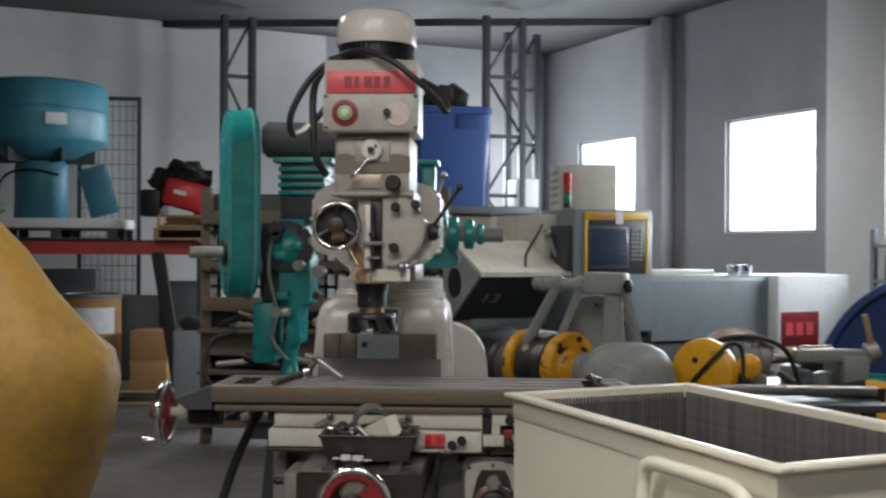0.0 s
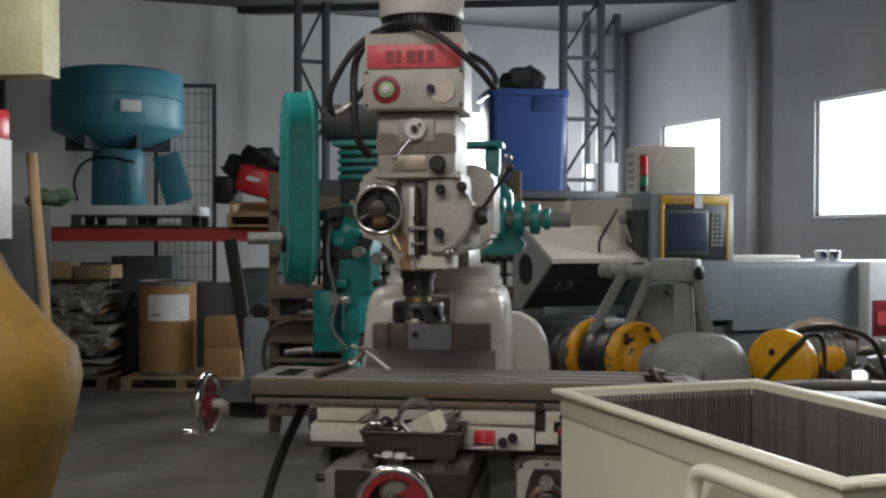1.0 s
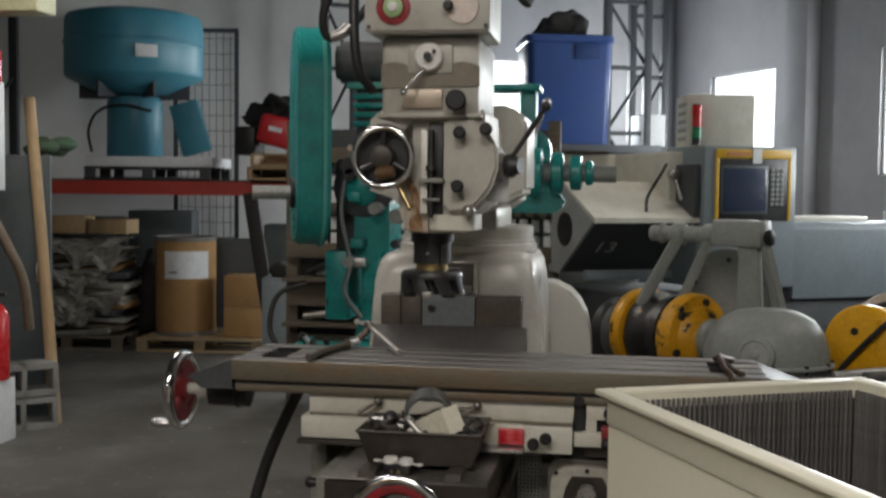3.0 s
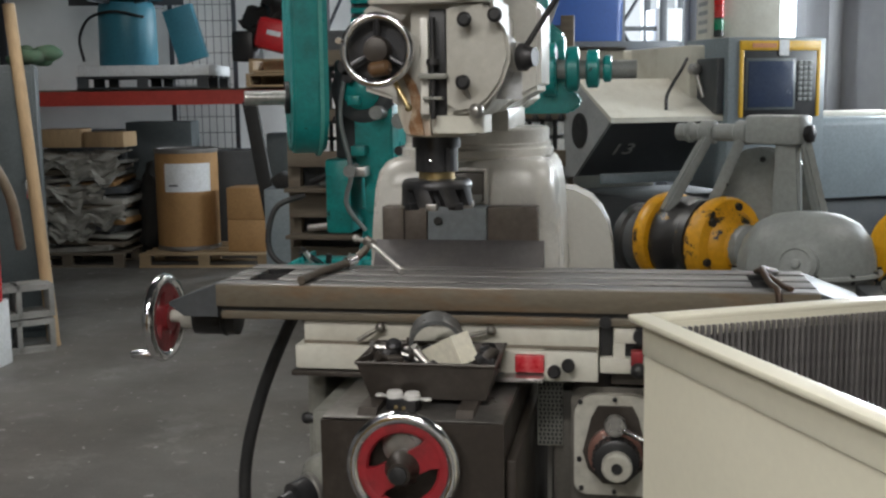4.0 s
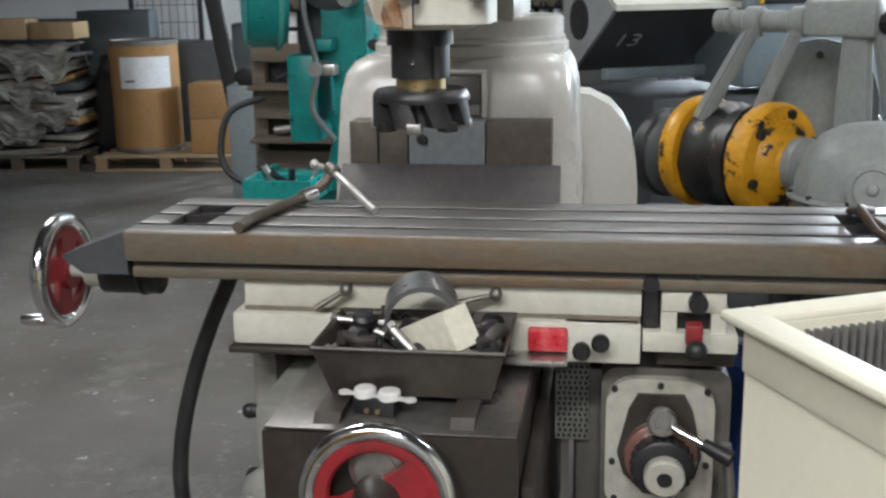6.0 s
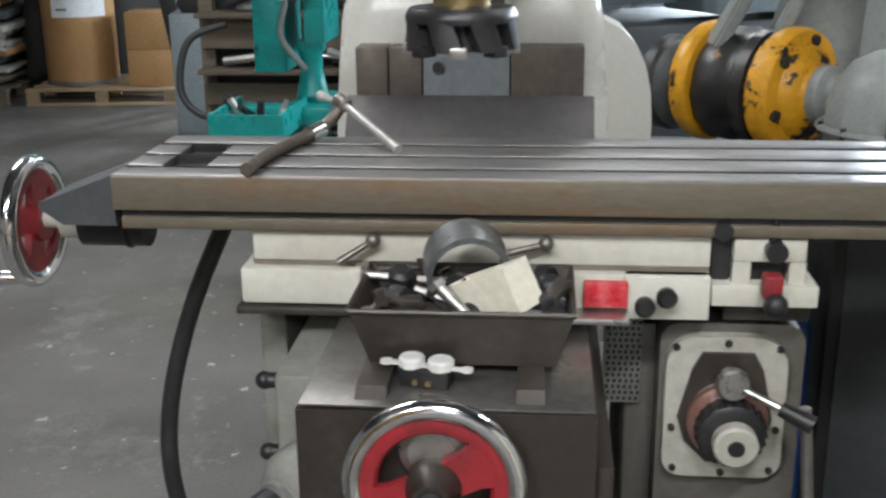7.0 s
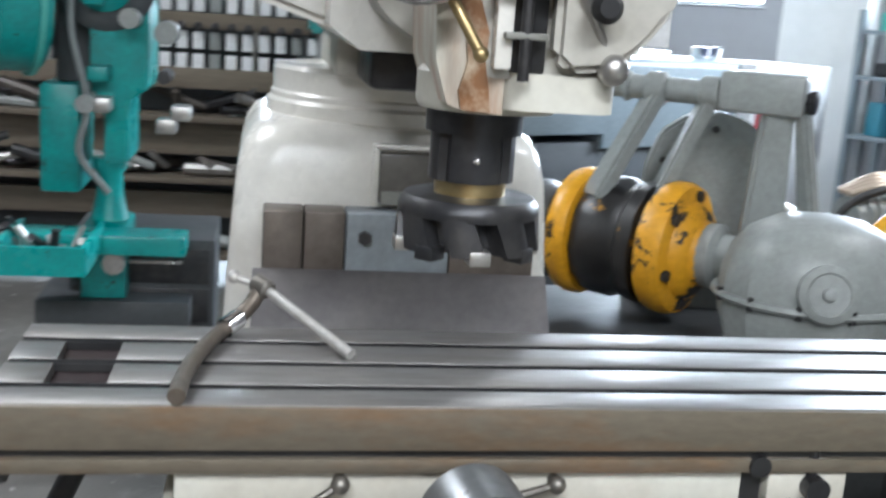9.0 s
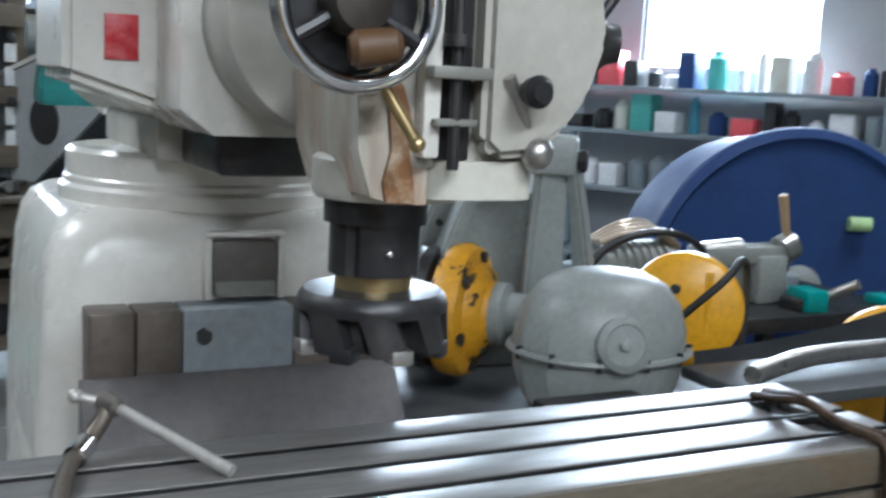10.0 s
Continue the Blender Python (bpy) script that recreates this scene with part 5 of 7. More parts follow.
for k, dx in enumerate((0.0, 0.03)):
    ct = thing("crate_tray", "shallow pale wooden crate stacked on the rack", "crate", (-2.62 + dx, 10.80, 1.512 + 0.118 * k), "stacked crates", 9, True)
    for name, w in (("front_rail", (-0.32, 0.32, -0.30, -0.28, 0.0, 0.020)), ("front_rail", (-0.32, 0.32, -0.30, -0.28, 0.094, 0.114)), ("end_board", (-0.32, -0.30, -0.28, 0.30, 0.0, 0.114)),
                    ("end_board", (0.30, 0.32, -0.28, 0.30, 0.0, 0.114)), ("end_cleat", (-0.32, -0.285, -0.302, -0.282, 0.020, 0.094)), ("end_cleat", (0.285, 0.32, -0.302, -0.282, 0.020, 0.094)),
                    ("back_board", (-0.30, 0.30, 0.28, 0.30, 0.0, 0.114)), ("bottom_board", (-0.30, 0.30, -0.28, 0.28, 0.004, 0.016))):
        bm = B()
        box(bm, *w, 0.002)
        part(name, bm, M_WOOD if name != "bottom_board" else M_OLDWOOD, ct)
gen = thing("engine_unit", "red and black small engine with a bundled cover", "engine", (-2.70, 10.85, 1.736), local=True)
bm = B()
box(bm, -0.24, 0.16, -0.20, 0.14, 0.06, 0.33, 0.05, pose(0, 0, 0, 0, 14, 8))
part("fuel_tank", bm, M_TOOLRED, gen)
bm = B()
box(bm, 0.10, 0.30, -0.14, 0.14, -0.0, 0.14, 0.03)
part("side_cover", bm, M_TOOLRED, gen)
bm = B()
box(bm, -0.14, -0.02, -0.205, -0.199, 0.19, 0.23, 0, pose(0, 0, 0, 0, 14, 8))
part("decal", bm, M_PAPER, gen)
bm = B()
ball(bm, (-0.06, 0.06, 0.36), 1.0, 0.30, 0.16, 0.17, 40)
for v in bm.verts:
    v.co += 0.11 * noise.noise_vector(v.co * 5) + 0.06 * noise.noise_vector(v.co * 13) + 0.03 * noise.noise_vector(v.co * 30)
part("bundled_cover", bm, M_FABRIC, gen, "crumpled black cover", 80)
bm = B()
box(bm, -0.42, -0.22, -0.1, 0.2, 0, 0.26, 0.03)
part("motor_block", bm, M_BLACK, gen)

pallet("pallet", "pale wooden pallet under the fibre drum", (-3.35, 10.80, 0), 1.12, 0.8, 0.12, M_PALLET, 6)
pallet("pallet", "worn pallet under the wrapped stack", (-4.55, 10.75, 0), 1.0, 0.9, 0.12, M_OLDWOOD, 6)
dr = thing("fibre_drum", "tall brown fibre drum with a white label", "drum", (-3.59, 10.80, 0.12), local=True)
bm = B()
turned(bm, [(0.267, 0.0), (0.270, 0.01), (0.270, 0.85), (0.262, 0.86)], (0, 0, 0), seg=48)
part("shell", bm, M_KRAFT, dr)
bm = B()
turned(bm, [(0.273, 0.84), (0.277, 0.85), (0.277, 0.875), (0.256, 0.88), (0.251, 0.868), (0.1, 0.868)], (0, 0, 0), seg=48)
part("lid", bm, surface("galvanised_lid", (0.26, 0.25, 0.24), 0.45, 0.5, scale=9), dr)
bm = B()
turned(bm, [(0.273, 0.0), (0.276, 0.012), (0.276, 0.03), (0.271, 0.036)], (0, 0, 0), seg=48)
part("bottom_chime", bm, M_STEEL, dr)
bm = B()
lab = []
for k in range(9):
    a = radians(-110 + 11.0 * k)
    lab.append((0.2745 * math.cos(a), 0.2745 * math.sin(a)))
for (x0, y0), (x1, y1) in zip(lab, lab[1:]):
    f = [bm.verts.new((x0, y0, 0.51)), bm.verts.new((x1, y1, 0.51)), bm.verts.new((x1, y1, 0.755)), bm.verts.new((x0, y0, 0.755))]
    bm.faces.new(f)
bmesh.ops.remove_doubles(bm, verts=bm.verts, dist=0.0005)
part("paper_label", bm, M_PAPER, dr, "white paper label")
bm = B()
box(bm, -0.05, 0.03, -0.279, -0.2755, 0.56, 0.575)
part("label_bar", bm, M_INK, dr)
for k in range(2):
    c = thing("carton", "brown cardboard carton stacked beside the drum", "carton", (-2.98, 10.72, 0.12 + 0.275 * k), "cartons beside the drum", 6, True)
    bm = B()
    box(bm, -0.17, 0.17, -0.17, 0.17, 0, 0.272, 0.006)
    part("box_body", bm, M_KRAFT, c)
    bm = B()
    box(bm, -0.172, 0.172, -0.02, 0.02, 0.268, 0.2745)
    part("tape", bm, M_WOOD, c)
ws = thing("wrapped_stack", "stack of flattened cartons in torn plastic wrap", "wrapped stack", (-4.5, 10.75, 0.12), turn=6, local=True)
rnd = random.Random(3)
for k in range(13):
    bm = B()
    z = 0.062 * k
    w = 0.40 + rnd.uniform(-0.06, 0.05)
    box(bm, -w, w, -0.36, 0.34, z, z + rnd.uniform(0.03, 0.058), 0.008, pose(rnd.uniform(-0.04, 0.04), rnd.uniform(-0.05, 0.02), 0, rnd.uniform(-2, 2), rnd.uniform(-4, 4), rnd.uniform(-7, 7)))
    part("flattened_carton", bm, (M_WRAP, M_OLDWOOD, M_WRAP, M_GREYDARK, M_KRAFT)[k % 5], ws)
for q, (x0, x1, ztop, drop, sag) in enumerate(((-0.46, 0.44, 0.86, 0.26, 0.10), (-0.44, 0.30, 0.60, 0.20, 0.07), (-0.30, 0.47, 0.42, 0.24, 0.12), (-0.46, 0.20, 0.26, 0.18, 0.05))):
    bm = B()
    bmesh.ops.create_grid(bm, x_segments=52, y_segments=30, size=1.0)
    for v in bm.verts:
        u, w = (v.co.x + 1) / 2, (v.co.y + 1) / 2
        hang = max(0.0, w - 0.4) / 0.6
        d = noise.noise_vector(Vector((u * 5 + 9 * q, w * 11, 1.0))) * 0.035 + noise.noise_vector(Vector((u * 13 + q, w * 30, 3.0))) * 0.022
        v.co = Vector((x0 + (x1 - x0) * u, -0.05 - 0.36 * min(1.0, w / 0.4) - 0.02 * hang, ztop - drop * hang * (0.55 + 0.9 * noise.noise(Vector((u * 4, q, 0.0)))) - sag * math.sin(math.pi * u) * w)) + d
    part("plastic_wrap", bm, M_WRAP, ws, "crumpled torn plastic wrap", 80)
for k, (x, y, w, h) in enumerate(((-4.62, 10.62, 0.36, 0.16), (-4.22, 10.66, 0.36, 0.13))):
    bm = B()
    box(bm, -w / 2, w / 2, -0.14, 0.14, 0, h, 0.005, pose(x, y, 1.02, 0, 0, 8 - 6 * k))
    solo("small_box", bm, M_WOOD, "tan cardboard box on the wrapped stack", "box", "boxes on the stack")
# No real bag: a black lump that fills the dark gap by the drum.
bm = B()
ball(bm, (-3.98, 10.98, 0.46), 1.0, 0.13, 0.2, 0.42, 28)
for v in bm.verts:
    v.co += 0.07 * noise.noise_vector(v.co * 6) + 0.03 * noise.noise_vector(v.co * 15)
solo("gap_lump", bm, M_FABRIC, "black lump added for the dark gap behind the drum", "bag", sharp=80)

# ---- the left side: post, panels, locker, pole, blocks ----
lk = thing("steel_locker", "dark grey-green steel locker", "locker", (-3.74, 7.76, 0), turn=28, local=True)
bm = B()
box(bm, -0.45, 0.45, -0.28, 0.28, 0, 1.64, 0.008)
part("locker_body", bm, M_CABINET, lk)
bm = B()
box(bm, -0.43, 0.43, -0.295, -0.282, 0.06, 1.60, 0.004)
part("door", bm, M_CABINET, lk)
bm = B()
box(bm, 0.36, 0.38, -0.33, -0.296, 0.85, 0.97, 0.004)
part("door_handle", bm, M_CHROME, lk)
bm = B()
for k in range(7):
    ball(bm, (-3.25 + random.Random(k).uniform(-0.14, 0.06), 7.85 + random.Random(k + 9).uniform(-0.1, 0.1), 1.67 + 0.02 * (k % 4)), 0.05 + 0.01 * (k % 3), 1.4, 1, 0.7, 10)
for v in bm.verts:
    v.co += 0.02 * noise.noise_vector(v.co * 14)
solo("rag_heap", bm, surface("green_rag", (0.06, 0.12, 0.07), 0.8, bump=0.3, scale=14, dirt=(0.2, 0.2, 0.17)), "heap of green rags on the locker", "rags", sharp=80)
bm = B()
tube(bm, [(-3.055, 7.48, 0.0), (-3.15, 7.56, 0.7), (-3.245, 7.63, 1.4), (-3.33, 7.69, 1.99)], 0.036, 12)
solo("wooden_pole", bm, M_WOOD, "thick wooden pole leaning on the locker", "pole")
for k in range(2):
    cb = thing("cinder_block", "grey hollow cinder block", "block", (-3.20, 7.34, 0.20 * k), "stacked cinder blocks", 38 + 5 * k, True)
    bm = B()
    for x0, x1 in ((-0.195, -0.165), (-0.015, 0.015), (0.165, 0.195)):
        box(bm, x0, x1, -0.095, 0.095, 0.0, 0.19, 0.004)
    box(bm, -0.165, 0.165, -0.095, 0.095, 0.0, 0.032)
    box(bm, -0.165, 0.165, -0.095, 0.095, 0.158, 0.19)
    part("block_shell", bm, M_CINDER, cb)
post = thing("steel_post", "dark square steel building post", "post", (-3.55, 7.25, 0), local=True)
bm = B()
box(bm, -0.09, 0.09, -0.09, 0.09, 0, CEIL - 0.25, 0.006)
part("shaft", bm, M_GREYDARK, post)
bm = B()
box(bm, -0.16, 0.16, -0.16, 0.16, 0, 0.015)
part("foot_plate", bm, M_GREYDARK, post)
ep = thing("electrical_panel", "off-white electrical panel on the post", "electrical panel", (-3.37, 7.12, 1.42), local=True)
bm = B()
box(bm, -0.24, 0.17, -0.08, 0.08, 0, 0.62, 0.006)
part("enclosure", bm, M_PAPER, ep)
bm = B()
box(bm, -0.20, 0.13, -0.092, -0.081, 0.04, 0.58, 0.004)
part("door", bm, M_PAPER, ep)
bm = B()
box(bm, 0.0, 0.13, -0.102, -0.093, 0.62 - 0.60, 0.62 - 0.50)
part("switch_plate", bm, M_BLACK, ep)
bm = B()
box(bm, -0.03, 0.16, -0.085, 0.07, 0.625, 0.80, 0.004)
part("warning_box", bm, M_EXTRED, ep, "red switch box above the panel")
bm = B()
box(bm, -3.40, -2.93, 7.08, 7.30, 2.43, 2.95, 0.006)
solo("junction_box", bm, M_PALE, "pale yellow junction box high on the post", "junction box")
bm = B()
tube(bm, [(-3.30, 7.05, 1.44), (-3.20, 7.03, 1.30), (-3.10, 7.05, 1.10), (-3.05, 7.12, 0.90), (-3.06, 7.2, 0.62)], 0.028, 10)
solo("hose_drop", bm, surface("tan_hose", (0.20, 0.15, 0.10), 0.6, bump=0.15, scale=9), "tan hose hanging from the electrical panel", "hose")
bm = B()
box(bm, -3.34, -3.08, 6.86, 7.08, 0, 0.36, 0.008)
solo("plastic_crate", bm, M_PAPER, "white plastic crate on the floor", "crate")
fx = thing("fire_extinguisher", "red fire extinguisher with a yellow label", "extinguisher", (-3.13, 6.96, 0.36), local=True)
bm = B()
turned(bm, [(0.07, 0), (0.075, 0.01), (0.075, 0.36), (0.05, 0.41), (0.025, 0.43), (0.02, 0.46)], (0, 0, 0), seg=28)
part("cylinder", bm, M_EXTRED, fx)
bm = B()
box(bm, -0.045, 0.045, -0.0775, -0.0745, 0.14, 0.27, 0.001)
part("label", bm, M_BEZEL, fx)
bm = B()
box(bm, -0.02, 0.07, -0.012, 0.012, 0.47, 0.49, 0.003)
rod(bm, (0, 0, 0.45), (0, 0, 0.49), 0.018, seg=12)
part("valve", bm, M_BLACK, fx)

# ---- the teal machine behind the mill ----
tm = thing("teal_press", "teal belt-driven machine with a tall rounded guard", "machine", (-1.0, 6.75, 0))
gm = pose(-1.225, 6.66, 0, 0, 0, 22)


def stadium(w, z0, z1, n=12):
    r = w / 2
    return [(r * math.cos(radians(180 * k / n)), z1 - r + r * math.sin(radians(180 * k / n))) for k in range(n + 1)] + \
           [(-r * math.cos(radians(180 * k / n)), z0 + r - r * math.sin(radians(180 * k / n))) for k in range(n + 1)]


bm = B()
prism(bm, stadium(0.52, 1.17, 2.25), -0.075, 0.085, "x", gm)
bmesh.ops.bevel(bm, geom=[e for e in bm.edges if e.calc_face_angle(0) > 0.9], offset=0.012, segments=2, affect="EDGES")
guard = part("belt_guard", bm, M_TEAL, tm, "tall rounded teal belt guard")
bm = B()
prism(bm, stadium(0.54, 1.155, 2.265), 0.045, 0.062, "x", gm)
part("guard_lip", bm, M_TEALPALE, guard)
bm = B()
rod(bm, gm @ Vector((-0.28, -0.03, 1.43)), gm @ Vector((-0.07, -0.03, 1.43)), 0.034, seg=18)
part("shaft_end", bm, M_STEEL, tm, "bright shaft end")
bm = B()
rod(bm, gm @ Vector((-0.095, -0.03, 1.43)), gm @ Vector((-0.074, -0.03, 1.43)), 0.075, seg=24)
part("shaft_flange", bm, M_BLACK, tm)
bm = B()
rod(bm, (-1.08, 6.74, 2.085), (-0.62, 6.80, 2.085), 0.105, seg=32)
rod(bm, (-1.10, 6.74, 2.085), (-1.05, 6.745, 2.085), 0.085, seg=32)
part("drive_motor", bm, surface("motor_grey", (0.10, 0.10, 0.105), 0.45, amount=0.4, scale=6, bump=0.06), tm, "grey drive motor")
bm = B()
box(bm, -1.02, -0.68, 6.62, 6.98, 1.945, 1.975, 0.004)
part("motor_plate", bm, M_TEALPALE, tm)
for k in range(4):
    bm = B()
    box(bm, -0.99, -0.72, 6.63, 6.95, 1.76 + 0.045 * k, 1.785 + 0.045 * k, 0.003)
    part("louvre", bm, M_TEAL, tm)
bm = B()
box(bm, -0.98, -0.73, 6.66, 6.93, 1.60, 1.945, 0.004)
part("motor_stand", bm, M_GREYDARK, tm)
bm = B()
prism(bm, [(-0.975, 1.13), (-0.93, 1.04), (-0.935, 0.90), (-0.86, 0.90), (-0.86, 1.10), (-0.80, 1.14), (-0.80, 1.40), (-0.83, 1.45), (-0.83, 1.62), (-0.98, 1.62)], 6.60, 6.92)
bmesh.ops.bevel(bm, geom=bm.edges[:], offset=0.008, segments=2, affect="EDGES")
part("main_frame", bm, M_TEAL, tm, "teal cast main frame")
bm = B()
prism(bm, rounded(-1.01, -0.87, 0.36, 0.69, 0.015), 6.64, 6.90)
part("lower_column", bm, M_TEAL, tm, "teal lower column")
bm = B()
turned(bm, [(0.05, 0.69), (0.062, 0.71), (0.05, 0.76), (0.042, 0.80), (0.042, 0.86), (0.055, 0.88), (0.055, 0.91)], (-0.925, 6.68, 0), seg=24)
part("ram_post", bm, M_TEAL, tm, "teal round ram post")
bm = B()
box(bm, -1.14, -1.015, 6.66, 6.95, 0.79, 1.14, 0.014)
part("gear_cover", bm, M_TEAL, tm)
bm = B()
box(bm, -1.10, -0.985, 6.72, 6.95, 1.14, 1.60, 0.014)
part("frame_web", bm, M_GREYDARK, tm)
bm = B()
turned(bm, [(0.13, 0), (0.15, 0.02), (0.15, 0.06), (0.11, 0.09)], (-0.93, 6.66, 1.46), (0, -1, 0), 32)
part("gear_disc", bm, M_GREYDARK, tm)
bm = B()
turned(bm, [(0.08, 0.08), (0.09, 0.10), (0.05, 0.13)], (-0.93, 6.66, 1.46), (0, -1, 0), 24)
part("gear_hub", bm, M_TEAL, tm)
rnd = random.Random(77)
for k in range(14):
    bm = B()
    x, z = rnd.uniform(-1.0, -0.68), rnd.uniform(0.95, 1.68)
    if k % 2:
        box(bm, x - 0.03, x + 0.03, 6.50, 6.60, z - 0.02, z + 0.025, 0.006)
    else:
        rod(bm, (x, 6.48, z), (x, 6.62, z), rnd.uniform(0.015, 0.04), seg=14)
    part("fitting", bm, (M_DARK, M_STEEL, M_GREY, M_TEAL)[k % 4], tm)
bm = B()
box(bm, -1.18, -0.67, 6.50, 6.64, 0.625, 0.690, 0.008)
part("cross_bar", bm, M_TEAL, tm, "teal cross bar")
bm = B()
for x0, x1, y0, y1, z0, z1 in ((-1.19, -0.93, 6.20, 6.215, 0.638, 0.715), (-1.19, -1.175, 6.215, 6.60, 0.638, 0.715), (-0.945, -0.93, 6.215, 6.60, 0.638, 0.715), (-1.19, -0.93, 6.20, 6.60, 0.630, 0.638)):
    box(bm, x0, x1, y0, y1, z0, z1)
part("drip_tray", bm, M_TEAL, tm, "teal chip tray")
bm = B()
rod(bm, (-0.90, 6.60, 0.58), (-0.90, 6.57, 0.58), 0.035, seg=16)
part("pivot_bolt", bm, M_STEEL, tm)
bm = B()
prism(bm, [(-1.10, -0.138), (-0.70, -0.138), (-0.76, 0.42), (-1.04, 0.42)], 6.65, 6.98)
part("pedestal", bm, M_GREYDARK, tm)
bm = B()
box(bm, -1.15, -0.66, 6.60, 6.95, 0.36, 0.45, 0.01)
part("bed", bm, M_GREYDARK, tm)
bm = B()
rod(bm, (-0.34, 6.72, 1.545), (0.30, 6.72, 1.535), 0.042, seg=20)
part("cross_shaft", bm, M_GREY, tm)
for x, r, w in ((-0.22, 0.085, 0.10), (-0.09, 0.12, 0.07), (0.015, 0.10, 0.06), (0.105, 0.085, 0.06), (0.17, 0.06, 0.04)):
    bm = B()
    turned(bm, [(r * 0.8, -w / 2), (r, -w / 2 + 0.008), (r, w / 2 - 0.008), (r * 0.8, w / 2)], (x, 6.72, 1.54), (1, 0, 0), 28)
    part("pulley", bm, M_TEAL, tm, "teal shaft pulley")
bm = B()
box(bm, -0.17, -0.09, 6.68, 6.80, 1.60, 1.94, 0.01)
box(bm, -0.42, -0.07, 6.62, 6.86, 1.935, 1.965, 0.004)
part("shaft_bracket", bm, M_TEAL, tm)
bm = B()
prism(bm, [(-0.30, 1.34), (0.0, 1.34), (0.05, 1.38), (0.04, 1.42), (-0.02, 1.46), (-0.03, 1.70), (-0.12, 1.78), (-0.26, 1.62), (-0.30, 1.40)], 6.78, 6.95)
bmesh.ops.bevel(bm, geom=bm.edges[:], offset=0.012, segments=2, affect="EDGES")
part("shaft_housing", bm, M_TEAL, tm)
bm = B()
rod(bm, (-0.13, 6.62, 1.62), (-0.04, 6.58, 1.86), 0.012, seg=10)
ball(bm, (-0.035, 6.578, 1.87), 0.022)
part("hand_lever", bm, M_STEEL, tm)
bm = B()
tube(bm, [(-0.98, 6.55, 1.62), (-1.02, 6.52, 1.35), (-0.97, 6.50, 1.10), (-0.99, 6.48, 0.95), (-0.90, 6.46, 0.83)], 0.011)
part("air_line", bm, surface("grey_hose", (0.16, 0.18, 0.18), 0.5, bump=0.1), tm)
bm = B()
tube(bm, [(-1.22, 6.60, 0.98), (-1.35, 6.55, 0.92), (-1.38, 6.52, 0.75), (-1.30, 6.50, 0.66), (-1.15, 6.50, 0.66)], 0.014)
part("black_hose", bm, M_RUBBER, tm)
PIVOT = Matrix.Translation((0.25, 1.4, 1.45))
tm.matrix_world = PIVOT @ Matrix.Scale(0.92, 4) @ PIVOT.inverted() @ tm.matrix_world
rnd = random.Random(12)
for k in range(20):
    bm = B()
    x, y = rnd.uniform(-1.16, -0.97), rnd.uniform(6.24, 6.55)
    d = Vector((rnd.uniform(-1, 1), rnd.uniform(-1, 1), rnd.uniform(0, 0.7))).normalized()
    rod(bm, (x, y, 0.655), Vector((x, y, 0.655)) + d * rnd.uniform(0.06, 0.18), rnd.uniform(0.006, 0.014), seg=6)
    bmesh.ops.transform(bm, matrix=PIVOT @ Matrix.Scale(0.92, 4) @ PIVOT.inverted(), verts=bm.verts)
    solo("scrap_rod", bm, (M_DARK, M_GREY, M_STEEL)[k % 3], "offcut of dull steel in the chip tray", "scrap", "scrap in the tray")
us = thing("gas_cabinet", "narrow blue-grey steel cabinet at the rack", "cabinet", (-2.215, 9.32, 0), turn=9, local=True)
bm = B()
box(bm, -0.125, 0.125, -0.16, 0.16, 0, 0.78, 0.01)
part("cabinet_body", bm, M_LATHE, us)
bm = B()
box(bm, -0.108, 0.108, -0.172, -0.161, 0.05, 0.74, 0.004)
part("cabinet_door", bm, M_LATHE, us)
bm = B()
ball(bm, (0.02, -0.05, 0.825), 0.10, 1.1, 1.0, 0.7, 14)
for v in bm.verts:
    v.co += 0.03 * noise.noise_vector(v.co * 13)
part("rag_bundle", bm, M_FABRIC, us, "", 80)
# Dark boxes added in front of the bright wall, as shade under the rack.
for k, (x, y, w, d, hh) in enumerate(((-4.75, 11.25, 0.62, 0.4, 1.15), (-4.05, 11.38, 0.60, 0.4, 1.22), (-3.40, 11.46, 0.55, 0.4, 0.95), (-2.85, 11.52, 0.42, 0.4, 1.10))):
    bm = B()
    box(bm, -w / 2, w / 2, -d / 2, d / 2, 0, hh, 0.012, pose(x, y, 0, 0, 0, 9 + 3 * (k % 2)))
    solo("shade_crate", bm, (M_GREYDARK, M_CABINET)[k % 2], "dark box added as shade at the back under the rack", "crate", "crates under the rack")
# the slanting dark post of the rack's near frame
bm = B()
box(bm, -0.055, 0.055, -0.04, 0.04, 0.0, 1.42, 0.004, pose(-2.52, 10.14, 0, 0, -9, 9))
solo("leaning_beam", bm, M_FABRIC, "dark steel beam leaning at the rack", "beam")

# ---- tool rack behind ----
tk = thing("tool_rack", "weathered wooden tool rack with rows of tagged holders", "tool rack", (-0.95, 8.45, 0), local=True)
for z, h in ((1.62, 0.10), (1.275, 0.075), (0.985, 0.10), (0.66, 0.16), (0.35, 0.12)):
    bm = B()
    box(bm, -0.95, 0.85, -0.02, 0.04, z, z + h, 0.004)
    part("plank", bm, M_OLDWOOD, tk)
for x in (-0.93, 0.83):
    bm = B()
    box(bm, x - 0.04, x + 0.04, 0.04, 0.12, 0, 1.9, 0.004)
    part("rack_post", bm, M_OLDWOOD, tk)
bm = B()
box(bm, -0.95, 0.85, 0.16, 0.18, 0.1, 1.85)
part("back_board", bm, M_GREYDARK, tk)
